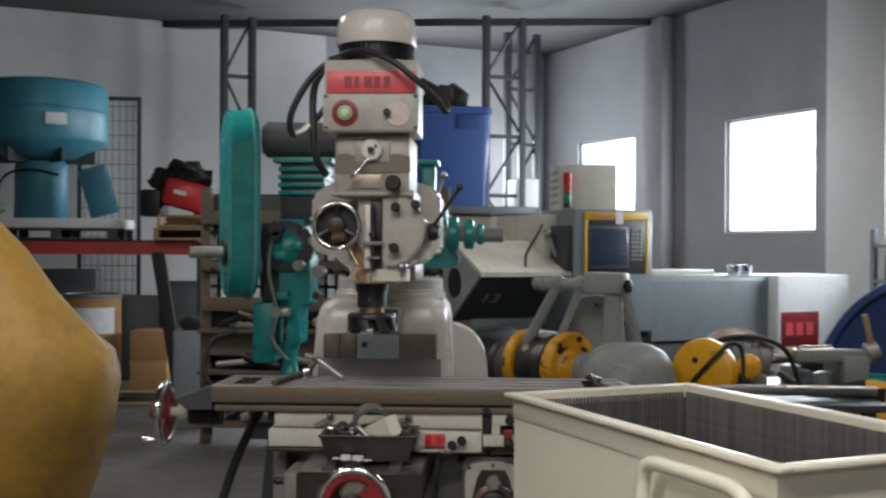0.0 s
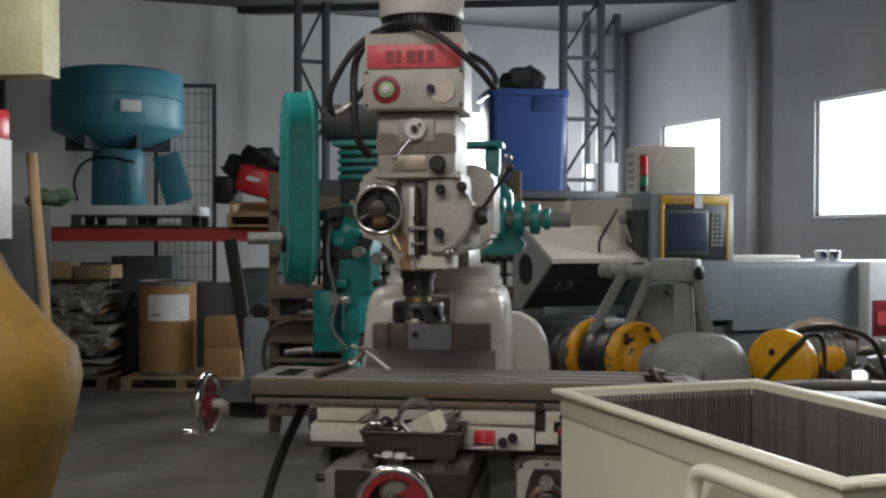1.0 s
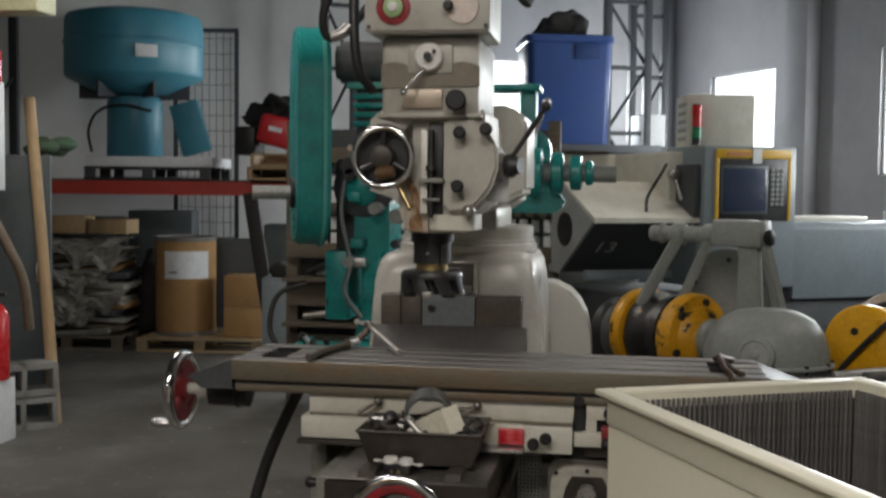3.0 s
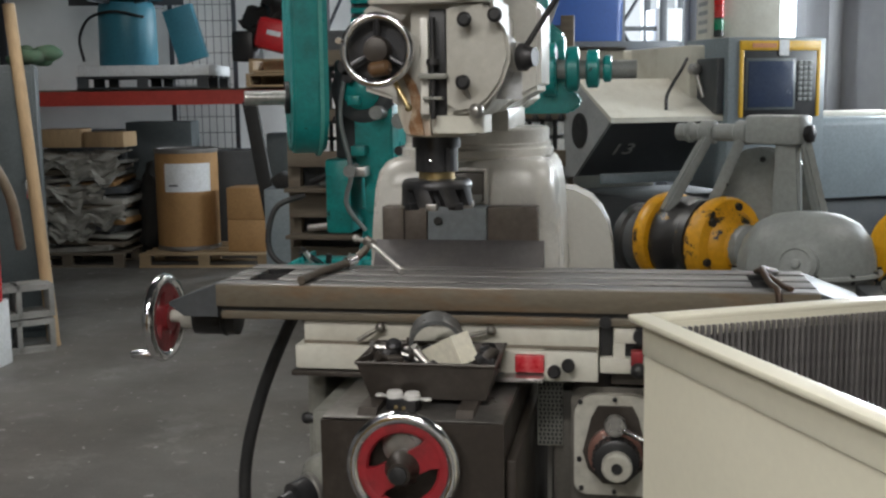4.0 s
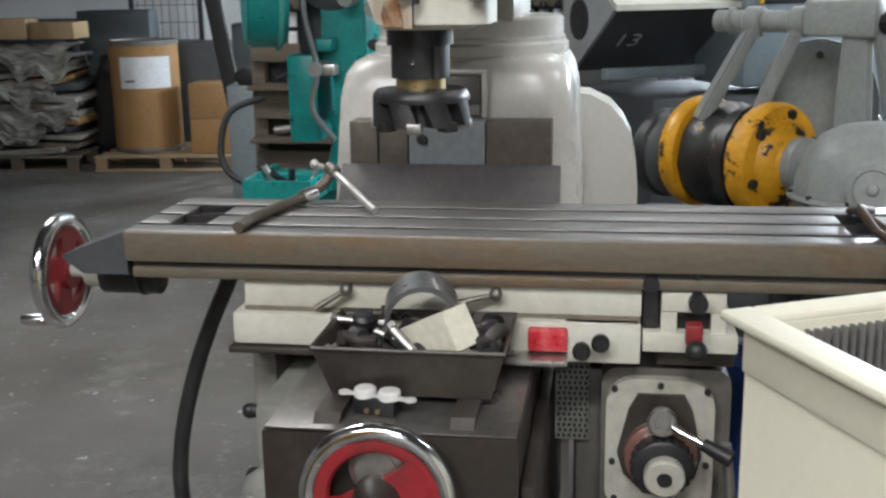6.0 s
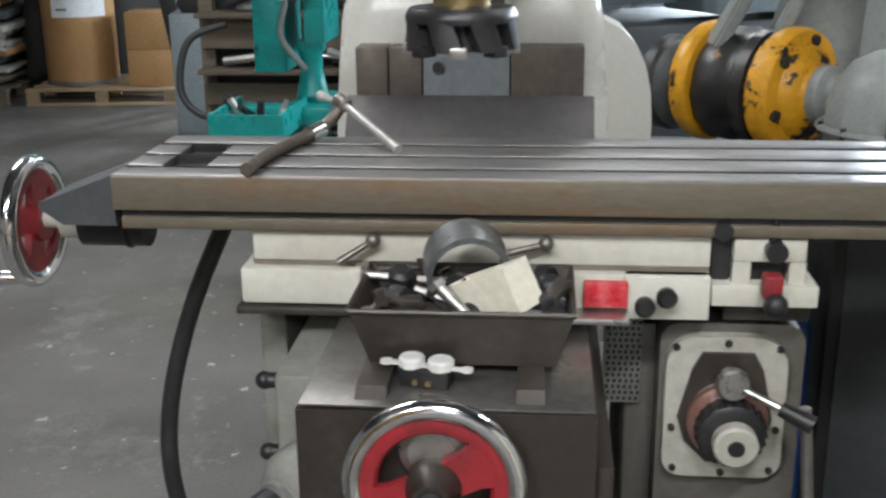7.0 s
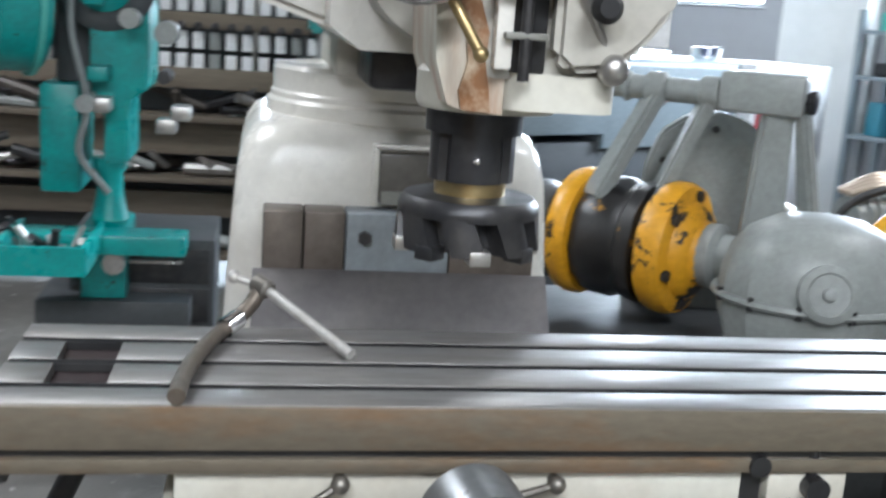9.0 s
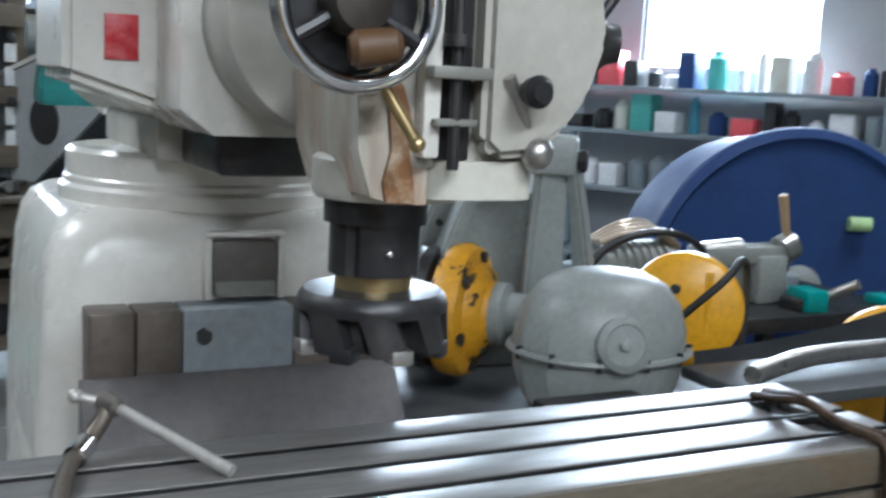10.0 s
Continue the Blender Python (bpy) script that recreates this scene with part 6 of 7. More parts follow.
for zc, hh in ((1.165, 0.17), (1.45, 0.17)):
    for k in range(22):
        x = -0.86 + 0.079 * k
        bm = B()
        box(bm, x - 0.026, x + 0.026, 0.0, 0.02, zc - hh / 2 - 0.01, zc - 0.012, 0.003)
        box(bm, x - 0.026, x + 0.026, 0.0, 0.02, zc + 0.012, zc + hh / 2 + 0.01, 0.003)
        part("holder_tag", bm, M_PAPER if (k * 7) % 5 else M_GREY, tk, "pale holder tag")
        bm = B()
        turned(bm, [(0.014, 0), (0.02, 0.01), (0.02, 0.03), (0.01, 0.045)], (x, -0.03, zc + hh / 2 + 0.012), seg=10)
        part("tool_shank", bm, M_DARK, tk)
rnd = random.Random(21)
for k in range(46):
    bm = B()
    x, z = rnd.uniform(-0.9, 0.8), (0.86, 0.56, 0.18)[k % 3]
    L = rnd.uniform(0.08, 0.30)
    rod(bm, (x, rnd.uniform(-0.06, 0.1), z + 0.03), (x + rnd.uniform(-0.3, 0.3), rnd.uniform(-0.08, 0.1), z + rnd.uniform(0.0, 0.12)), rnd.uniform(0.012, 0.035), seg=9)
    part("stored_tool", bm, (M_DARK, M_STEEL, M_GREY, M_KNEE)[k % 4], tk)
for z in (0.83, 0.53, 0.15):
    bm = B()
    box(bm, -0.95, 0.85, -0.12, 0.14, z, z + 0.025, 0.003)
    part("tool_shelf", bm, M_OLDWOOD, tk)

# ---- the numerically controlled lathe ----
la = thing("lathe", "cream and grey lathe with a slanted splash guard", "lathe", (0.30, 7.95, 0), turn=27.9, local=True)
bm = B()
prism(bm, [(0.0, 1.29), (0.50, 0.93), (0.86, 0.93), (0.88, 1.37), (0.44, 1.51)], -0.15, -0.13, "x")
part("guard_end", bm, M_GUARD, la, "grey guard end plate with a round hole")
bm = B()
prism(bm, [(0.44, 1.512), (-0.012, 1.292), (-0.012, 1.262), (0.44, 1.49)], -0.162, 0.66, "x")
prism(bm, [(0.44, 1.512), (0.90, 1.37), (0.90, 1.35), (0.44, 1.49)], -0.162, 0.66, "x")
part("guard_top", bm, M_CREAM, la, "cream slanted guard top")
bm = B()
prism(bm, [(0.0, 1.285), (0.50, 0.935), (0.53, 0.96), (0.03, 1.31)], -0.128, 0.68, "x")
door = part("guard_door", bm, M_GREYDARK, la, "charcoal slanted guard door")
bm = B()
turned(bm, [(0.105, 0), (0.105, 0.008), (0.09, 0.01)], (-0.149, 0.42, 1.21), (-1, 0, 0), 32)
part("spindle_hole", bm, M_BLACK, la)
fc = bpy.data.curves.new("door_number", "FONT")
fc.body, fc.size, fc.extrude, fc.align_x, fc.align_y = "13", 0.16, 0.001, "CENTER", "CENTER"
fo = bpy.data.objects.new("door_number", fc)
tmp = bpy.data.meshes.new_from_object(fo)
bpy.data.objects.remove(fo)
tmp.materials.append(surface("chalk_grey", (0.40, 0.40, 0.385), 0.7, bump=0.05))
num = new("door_number", tmp)
num.parent = door
up = Vector((0, -0.50, 0.36)).normalized()
num.matrix_basis = Matrix.LocRotScale((0.04, 0.245, 1.105), Matrix((Vector((1, 0, 0)), up, Vector((1, 0, 0)).cross(up))).transposed().to_quaternion(), None) @ Matrix.Translation((0, 0, 0.006))
num["label"] = "hand-painted grey number"
bm = B()
box(bm, -0.05, 0.80, 0.30, 0.36, 0.895, 0.955, 0.006)
part("rail", bm, M_LATHE, la)
bm = B()
box(bm, -0.35, 0.62, 0.92, 1.30, 0.55, 1.70, 0.012)
box(bm, 0.45, 0.64, 0.20, 1.28, 1.30, 1.70, 0.012)
part("headstock", bm, M_CREAM, la, "cream headstock cover")
bm = B()
box(bm, -0.32, 0.40, 0.90, 1.10, 1.700, 1.722, 0.003)
part("top_strip", bm, M_KNEE, la)
bm = B()
box(bm, 0.02, 0.26, 0.70, 0.92, 1.42, 1.62, 0.006)
part("grey_box", bm, M_GREY, la)
bm = B()
tube(bm, [(0.42, 0.18, 1.62), (0.34, 0.10, 1.56), (0.24, 0.08, 1.42), (0.22, 0.06, 1.33)], 0.010)
part("coolant_hose", bm, M_RUBBER, la)
bm = B()
turned(bm, [(0.02, 0), (0.035, 0.01), (0.035, 0.05), (0.02, 0.06)], (0.46, 0.19, 1.56), (0, -1, 0), 16)
rod(bm, (0.46, 0.16, 1.56), (0.50, 0.12, 1.40), 0.014, seg=10)
part("hose_fitting", bm, M_STEEL, la)
bm = B()
box(bm, 0.06, 2.2, 0.0, 0.9, 0.0, 0.82, 0.02)
part("lathe_base", bm, M_GREYDARK, la)
bm = B()
box(bm, 0.55, 1.21, -0.05, 0.42, 0.86, 1.735, 0.012)
cc = part("control_cabinet", bm, M_LATHE, la, "grey control cabinet")
bm = B()
for x0, x1, z0, z1 in ((0.625, 1.165, 1.66, 1.715), (0.625, 0.648, 1.28, 1.66), (1.142, 1.165, 1.28, 1.66)):
    box(bm, x0, x1, -0.062, -0.048, z0, z1, 0.002)
part("bezel", bm, M_BEZEL, cc, "yellow screen bezel")
bm = B()
box(bm, 0.65, 1.14, -0.060, -0.049, 1.28, 1.658, 0.002)
part("panel_face", bm, M_BLACK, cc)
bm = B()
box(bm, 0.675, 0.98, -0.068, -0.060, 1.335, 1.60, 0.012)
part("screen", bm, M_SCREEN, cc, "dark monitor screen")
bm = B()
box(bm, 0.66, 0.995, -0.0645, -0.0602, 1.32, 1.615, 0.002)
part("screen_frame", bm, M_CABINET, cc)
bm = B()
box(bm, -0.013, 0.013, -0.004, 0.004, -0.01, 0.01, 0.002)
key = finish("key", bm, M_GREY)
bar_children(cc, "key", key, [pose(1.025 + 0.034 * i, -0.064, 1.38 + 0.03 * j) for i in range(3) for j in range(8)])
bm = B()
box(bm, 0.88, 0.945, -0.066, -0.0625, 1.63, 1.72)
part("paper_note", bm, M_PAPER, cc)
bm = B()
box(bm, 0.70, 0.86, -0.0665, -0.0622, 1.675, 1.70)
part("label_bar", bm, M_COPPER, cc)
bm = B()
box(bm, 0.50, 0.545, -0.02, 0.2, 1.30, 1.62, 0.006)
part("side_switch", bm, M_GREYDARK, cc)
bm = B()
prism(bm, rounded(-0.03, 0.52, 0.78, 1.265, (0.01, 0.01, 0.03, 0.05)), 1.22, 2.30, "x")
part("bed_cover", bm, M_LATHE, la, "long blue-grey bed cover")
bm = B()
box(bm, 1.20, 2.05, 0.30, 0.62, 1.262, 1.295, 0.004)
part("cover_edge", bm, M_CREAM, la)
bm = B()
rod(bm, (2.10, 0.12, 1.26), (2.10, 0.12, 1.335), 0.05, 0.06, 18)
rod(bm, (2.20, 0.12, 1.26), (2.20, 0.12, 1.335), 0.05, 0.06, 18)
part("lamp_head", bm, M_CHROME, la, "shiny work lamp")
wb = thing("relay_box", "cream relay box with a stack light", "relay box", (0.91, 8.78, 1.735), turn=12, local=True)
bm = B()
box(bm, -0.215, 0.215, -0.16, 0.16, 0, 0.345, 0.008)
part("casing", bm, M_CREAM, wb)
for z, mt in ((0.205, M_REDLAMP), (0.135, M_REDLAMP), (0.060, M_GREENLAMP)):
    bm = B()
    rod(bm, (-0.165, -0.172, z), (-0.165, -0.172, z + 0.066), 0.030, seg=20)
    part("lamp_lens", bm, mt, wb)
bm = B()
rod(bm, (-0.165, -0.172, 0.02), (-0.165, -0.172, 0.06), 0.030, seg=20)
box(bm, -0.19, -0.14, -0.172, -0.158, 0.02, 0.28)
part("lamp_base", bm, M_BLACK, wb)
for k in range(5):
    bm = B()
    box(bm, -0.2165, -0.2145, -0.10, 0.10, 0.05 + 0.055 * k, 0.075 + 0.055 * k)
    part("vent_slot", bm, M_GREY, wb)
wc = thing("coolant_cabinet", "white steel cabinet with red and yellow signs", "cabinet", (2.55, 9.27, 0), turn=27.9, local=True)
bm = B()
box(bm, -0.30, 0.42, -0.25, 0.25, 0, 1.26, 0.008)
part("cabinet_body", bm, M_PAPER, wc)
bm = B()
box(bm, -0.27, 0.10, -0.257, -0.252, 0.72, 0.98, 0.001)
sg = part("red_sign", bm, M_RED, wc, "red warning sign")
for k in range(3):
    bm = B()
    box(bm, -0.23 + 0.10 * k, -0.16 + 0.10 * k, -0.2605, -0.2575, 0.80, 0.90)
    part("sign_bar", bm, M_SIGNRED, sg)
bm = B()
box(bm, -0.20, 0.06, -0.257, -0.252, 0.45, 0.70, 0.001)
part("yellow_sign", bm, M_BEZEL, wc, "yellow warning sign")

# ---- grey gear unit with the yellow discs ----
gu = thing("gear_drive_unit", "grey gear drive with chipped yellow flange discs", "gear drive", (0.75, 5.3, 0))
SD = Vector((0.819, -0.574, 0.0))
NUT = Vector((0.828, 5.218, 1.300))


def along(k, dz=0.0):
    """A point on the top shaft, k metres back from its nut."""
    return NUT - SD * k + Vector((0, 0, dz))


bm = B()
rod(bm, along(0.475), along(0.02), 0.029, seg=24)
part("top_shaft", bm, M_GREY, gu)
for k0, k1, r in ((0.335, 0.385, 0.040), (0.205, 0.255, 0.040), (0.42, 0.44, 0.036)):
    bm = B()
    turned(bm, [(r - 0.006, 0), (r, 0.006), (r, k1 - k0 - 0.006), (r - 0.006, k1 - k0)], along(k1), SD, 24)
    part("shaft_collar", bm, M_GREY, gu)
bm = B()
turned(bm, [(0.024, 0.0), (0.024, 0.022), (0.030, 0.024), (0.030, 0.036), (0.018, 0.04)], along(0.03), SD, 6)
part("shaft_nut", bm, M_DARK, gu)


def arm(a, b, w0, w1, t):
    """A tapering cast arm with rounded edges."""
    a, b = Vector(a), Vector(b)
    d = b - a
    m = Matrix.Translation(a) @ d.to_track_quat("Z", "X").to_matrix().to_4x4()
    L = d.length
    bm = B()
    prism(bm, [(-w0, 0), (w0, 0), (w1, L), (-w1, L)], -t, t, "x", m)
    bmesh.ops.bevel(bm, geom=bm.edges[:], offset=t * 0.45, segments=2, affect="EDGES")
    return bm


part("arm", arm(along(0.35, 0.01), (0.392, 5.40, 1.03), 0.030, 0.042, 0.018), M_GREY, gu, "grey cast swing arm")
part("arm", arm(along(0.225, 0.01), (0.528, 5.36, 1.03), 0.028, 0.038, 0.017), M_GREY, gu, "grey cast swing arm")
bm = B()
box(bm, -0.10, 0.09, -0.045, 0.045, -0.035, 0.058, 0.012, Matrix.Translation(along(0.105)) @ Matrix.Rotation(math.atan2(SD.y, SD.x), 4, "Z"))
part("shaft_cap", bm, M_GREY, gu, "grey cast bearing cap")
part("bracket_arm", arm(along(0.075, -0.02), (0.775, 5.29, 0.93), 0.036, 0.050, 0.022), M_GREY, gu)
part("bracket_arm", arm(along(0.02, -0.02), (0.90, 5.27, 0.93), 0.016, 0.030, 0.018), M_GREY, gu)
bm = B()
prism(bm, [(-0.16, 0.74), (0.16, 0.74), (0.16, 1.10), (0.13, 1.19), (0.07, 1.235), (0.0, 1.25), (-0.07, 1.235), (-0.13, 1.19), (-0.16, 1.10)], -0.02, 0.03, "y", pose(0.72, 5.50, 0, 0, 0, -12))
bmesh.ops.bevel(bm, geom=bm.edges[:], offset=0.008, segments=2, affect="EDGES")
part("arched_casing", bm, M_GREY, gu, "arched grey casing behind the arms")
for x, z in ((-0.12, 1.12), (0.0, 1.205), (0.12, 1.12), (0.13, 0.95)):
    bm = B()
    p = pose(0.72, 5.50, 0, 0, 0, -12) @ Vector((x, -0.02, z))
    rod(bm, p, p + Vector((-0.002, -0.010, 0)), 0.010, seg=6)
    part("casing_bolt", bm, M_DARK, gu)
bm = B()
box(bm, 0.58, 0.92, 5.54, 5.70, 0.75, 1.04, 0.04)
part("rear_housing", bm, M_GREY, gu)
AX = Vector((0.69, -0.724, 0.0)).normalized()
D2 = Vector((0.581, 5.320, 0.936))
D1 = D2 - AX * 0.243


def disc(c, r, w, mat, name, lab, hub):
    bm = B()
    turned(bm, [(r * 0.86, -w), (r * 0.97, -w * 0.8), (r, -w * 0.3), (r, w * 0.3), (r * 0.95, w * 0.75), (r * 0.74, w * 0.95), (r * 0.66, w * 1.5), (r * 0.50, w * 1.8), (r * 0.46, w * 2.2), (r * 0.2, w * 2.2)], c, hub, 44)
    return part(name, bm, mat, gu, lab)


disc(D1, 0.158, 0.032, M_YELLOW, "yellow_disc", "chipped yellow flange disc", AX)
y2 = disc(D2, 0.158, 0.040, M_YELLOW, "yellow_disc", "chipped yellow flange disc", AX)
for k in range(6):
    bm = B()
    a = radians(60 * k + 20)
    m = Matrix.Translation(D2) @ AX.to_track_quat("Z", "Y").to_matrix().to_4x4()
    p = m @ Vector((0.128 * math.cos(a), 0.128 * math.sin(a), 0.032))
    rod(bm, p, p + AX * 0.014, 0.014, seg=6)
    part("flange_bolt", bm, M_DARK, y2)
bm = B()
turned(bm, [(0.12, 0.02), (0.140, 0.035), (0.146, 0.06), (0.146, 0.11), (0.138, 0.125), (0.138, 0.15), (0.145, 0.158), (0.145, 0.19), (0.12, 0.20)], D1, AX, 40)
for v in bm.verts:
    v.co += 0.006 * noise.noise_vector(v.co * 22)
part("black_drum", bm, M_GREASE, gu, "oily black drum caked with grease")
bm = B()
turned(bm, [(0.09, 0), (0.115, 0.03), (0.12, 0.10), (0.10, 0.14), (0.06, 0.16)], D1 - AX * 0.20 + Vector((0, 0, -0.02)), AX, 28)
part("end_drum", bm, M_GREYDARK, gu)
bm = B()
turned(bm, [(0.118, 0.04), (0.130, 0.05), (0.130, 0.08), (0.118, 0.09)], D1 - AX * 0.20 + Vector((0, 0, -0.02)), AX, 28)
part("drum_band", bm, M_BLACK, gu)
GC = Vector((0.805, 5.07, 0.893))
bm = B()
turned(bm, [(0.13, -0.15), (0.175, -0.12), (0.200, -0.05), (0.205, 0.0), (0.203, 0.045), (0.186, 0.10), (0.150, 0.145), (0.10, 0.170), (0.05, 0.178), (0.0, 0.180)], GC, seg=14)
for v in bm.verts:
    v.co.y = GC.y + (v.co.y - GC.y) * 0.86
part("gear_case", bm, M_GREY, gu, "rounded grey gear case", 26)
bm = B()
turned(bm, [(0.075, 0.08), (0.075, 0.11), (0.055, 0.12), (0.052, 0.20), (0.065, 0.205), (0.065, 0.23), (0.05, 0.24)], D2, AX, 20)
part("coupling", bm, M_GREY, gu, "greasy grey coupling")
bm = B()
g0 = [GC + Vector((0.211 * math.cos(2 * math.pi * k / 44), 0.181 * math.sin(2 * math.pi * k / 44), 0)) for k in range(45)]
tube(bm, g0, 0.009, 6, curved=False)
part("case_flange", bm, M_GREY, gu)
for k in range(7):
    bm = B()
    a = radians(180 + 30 * k)
    p = GC + Vector((0.211 * math.cos(a), 0.181 * math.sin(a), 0))
    rod(bm, p - Vector((0, 0, 0.014)), p + Vector((0, 0, 0.014)), 0.007, seg=6)
    part("case_bolt", bm, M_DARK, gu)
bm = B()
turned(bm, [(0.062, -0.02), (0.060, 0.010), (0.045, 0.016), (0.042, 0.012), (0.015, 0.012), (0.013, 0.022), (0.008, 0.024)], GC + Vector((-0.055, -0.170, 0.045)), (-0.30, -0.93, 0.22), 28)
part("inspection_cap", bm, M_GREY, gu)
YN = Vector((-0.64, -0.765, 0.05)).normalized()
YC = Vector((1.145, 5.20, 0.935))
bm = B()
turned(bm, [(0.122, -0.045), (0.143, -0.035), (0.146, 0), (0.144, 0.016), (0.132, 0.026), (0.02, 0.030)], YC, YN, 44)
y3 = part("yellow_wheel", bm, M_YELLOWNEW, gu, "smooth bright yellow wheel")
SIDE = Vector((-YN.y, YN.x, 0)).normalized()
bm = B()
p = YC + SIDE * -0.025 + Vector((0, 0, 0.052)) + YN * 0.026
rod(bm, p, p + YN * 0.006, 0.013, seg=14)
part("wheel_hole", bm, M_BLACK, y3)
bm = B()
p = YC + SIDE * 0.055 + YN * 0.022
rod(bm, p + Vector((0, 0, 0.10)), p + Vector((0, 0, -0.125)), 0.010, seg=8)
part("wheel_rib", bm, M_YELLOWNEW, y3)
bm = B()
q = YC + YN * 0.045
tube(bm, [q + SIDE * -0.10 + Vector((0, 0, -0.13)), q + SIDE * -0.02 + Vector((0, 0, -0.03)), q + SIDE * 0.09 + Vector((0, 0, 0.085)), q + SIDE * 0.15 + Vector((0.02, 0.06, 0.13)), q + SIDE * 0.20 + Vector((0.03, 0.12, 0.08)), q + SIDE * 0.20 + Vector((0.03, 0.12, -0.16))], 0.0095)
part("oil_hose", bm, M_RUBBER, gu)
bm = B()
box(bm, 0.25, 1.30, 4.96, 5.70, 0.55, 0.745, 0.02)
for x in (0.26, 1.20):
    box(bm, x, x + 0.08, 5.02, 5.60, 0, 0.56, 0.01)
part("base_frame", bm, M_GREYDARK, gu)
bm = B()
turned(bm, [(0.03, 0), (0.055, 0.015), (0.055, 0.03), (0.03, 0.04)], (1.42, 5.55, 0.93), (-0.3, -0.95, 0.0), 24)
part("yellow_cap", bm, M_YELLOWNEW, gu)

# ---- clutter beside the gear drive ----
ch2 = thing("steel_chute", "dark curved steel chute", "chute", (1.5, 5.0, 0), local=True)
bm = B()
rows = []
for i in range(13):
    u = i / 12
    row = []
    for j in range(7):
        a = radians(180 + 30 * j)
        r = 0.13 * (0.6 + 0.4 * u)
        row.append(bm.verts.new((-0.42 + 0.72 * u, r * math.cos(a), 0.86 + 0.06 * u * u + r * math.sin(a) * 0.8)))
    rows.append(row)
for a, b in zip(rows, rows[1:]):
    for k in range(6):
        bm.faces.new((a[k], a[k + 1], b[k + 1], b[k]))
bmesh.ops.solidify(bm, geom=bm.faces[:], thickness=0.008)
part("trough", bm, M_GREYDARK, ch2)
for x in (-0.3, 0.2):
    bm = B()
    box(bm, x - 0.02, x + 0.02, -0.02, 0.02, 0, 0.80)
    part("leg", bm, M_GREYDARK, ch2)
tb = thing("work_table", "dark steel work table crowded with machine parts", "work table", (1.75, 5.95, 0), local=True)
bm = B()
box(bm, -0.55, 0.70, -0.35, 0.35, 0.74, 0.79, 0.006)
part("table_top", bm, M_DARK, tb)
for x in (-0.5, 0.65):
    for y in (-0.3, 0.3):
        bm = B()
        box(bm, x - 0.025, x + 0.025, y - 0.025, y + 0.025, 0, 0.74)
        part("leg", bm, M_DARK, tb)
vs = thing("lever_vise", "grey lever vise with a long handle", "vise", (1.98, 5.85, 0.79), local=True)
bm = B()
box(bm, -0.06, 0.06, -0.07, 0.07, 0, 0.16, 0.012)
box(bm, -0.28, 0.10, -0.05, 0.05, 0.13, 0.19, 0.01)
part("vise_body", bm, M_GREY, vs)
bm = B()
rod(bm, (-0.26, 0, 0.16), (-0.10, 0, 0.17), 0.045, seg=18)
part("vise_screw", bm, M_STEEL, vs)
bm = B()
rod(bm, (0.06, -0.02, 0.17), (0.11, -0.02, 0.19), 0.05, seg=18)
part("screw_head", bm, M_STEEL, vs)
bm = B()
rod(bm, (0.08, -0.03, 0.20), (0.045, -0.03, 0.36), 0.013, 0.017, 12)
part("vise_handle", bm, M_WOOD, vs, "worn wooden handle")
mt2 = thing("electric_motor", "grey electric motor on the work table", "motor", (1.42, 5.80, 0.79), local=True)
bm = B()
rod(bm, (-0.14, 0, 0.14), (0.14, 0.03, 0.14), 0.072, seg=28)
box(bm, -0.12, 0.12, -0.09, 0.09, 0, 0.08, 0.008)
part("motor_body", bm, M_GREY, mt2)
for k in range(7):
    bm = B()
    rod(bm, (-0.10 + 0.033 * k, 0.004 * k, 0.14), (-0.088 + 0.033 * k, 0.004 * k, 0.14), 0.082, seg=24)
    part("motor_fin", bm, M_GREY, mt2)
bm = B()
rod(bm, (0.14, 0.03, 0.14), (0.26, 0.04, 0.145), 0.022, seg=16)
part("motor_shaft", bm, M_DULL, mt2)
bm = B()
for k in range(4):
    tube(bm, [(-0.16, -0.04 + 0.02 * k, 0.225), (-0.06, -0.05 + 0.015 * k, 0.255 + 0.008 * k), (0.08, -0.03 + 0.02 * k, 0.245 + 0.006 * k), (0.17, 0.0, 0.20 - 0.02 * k)], 0.010, 8)
part("cable_coil", bm, M_TAN, mt2, "grubby yellow cable coil")
bm = B()
tube(bm, [(-0.24, -0.06, 0.02), (-0.18, -0.08, 0.20), (0.02, -0.09, 0.262), (0.20, -0.08, 0.20), (0.28, -0.06, 0.03)], 0.012, 8)
part("black_cable", bm, M_RUBBER, mt2)
rnd = random.Random(31)
for k in range(22):
    bm = B()
    x, y = rnd.uniform(1.22, 2.4), rnd.uniform(5.63, 6.2)
    h = rnd.uniform(0.03, 0.13)
    if k % 3 == 0:
        turned(bm, [(0.03 + h * 0.2, 0), (0.035 + h * 0.2, 0.005), (0.035 + h * 0.2, h), (0.02, h + 0.01)], (x, y, 0.79), seg=16)
    elif k % 3 == 1:
        box(bm, -0.06, 0.06, -0.04, 0.04, 0, h, 0.006, pose(x, y, 0.79, 0, 0, rnd.uniform(0, 90)))
    else:
        rod(bm, (x, y, 0.81), (x + rnd.uniform(-0.2, 0.2), y + rnd.uniform(-0.15, 0.15), 0.81 + h * 0.7), 0.018, seg=10)
    solo("machine_part", bm, (M_GREY, M_DARK, M_STEEL, M_LATHE, M_TEAL, M_KNEE)[k % 6], "greasy machine part on the work table", "machine part", "parts on the work table")
bm = B()
tube(bm, [(0.96, 4.74, 0.90), (1.15, 4.78, 0.915), (1.40, 4.80, 0.915), (1.75, 4.86, 0.905)], 0.022, 10)
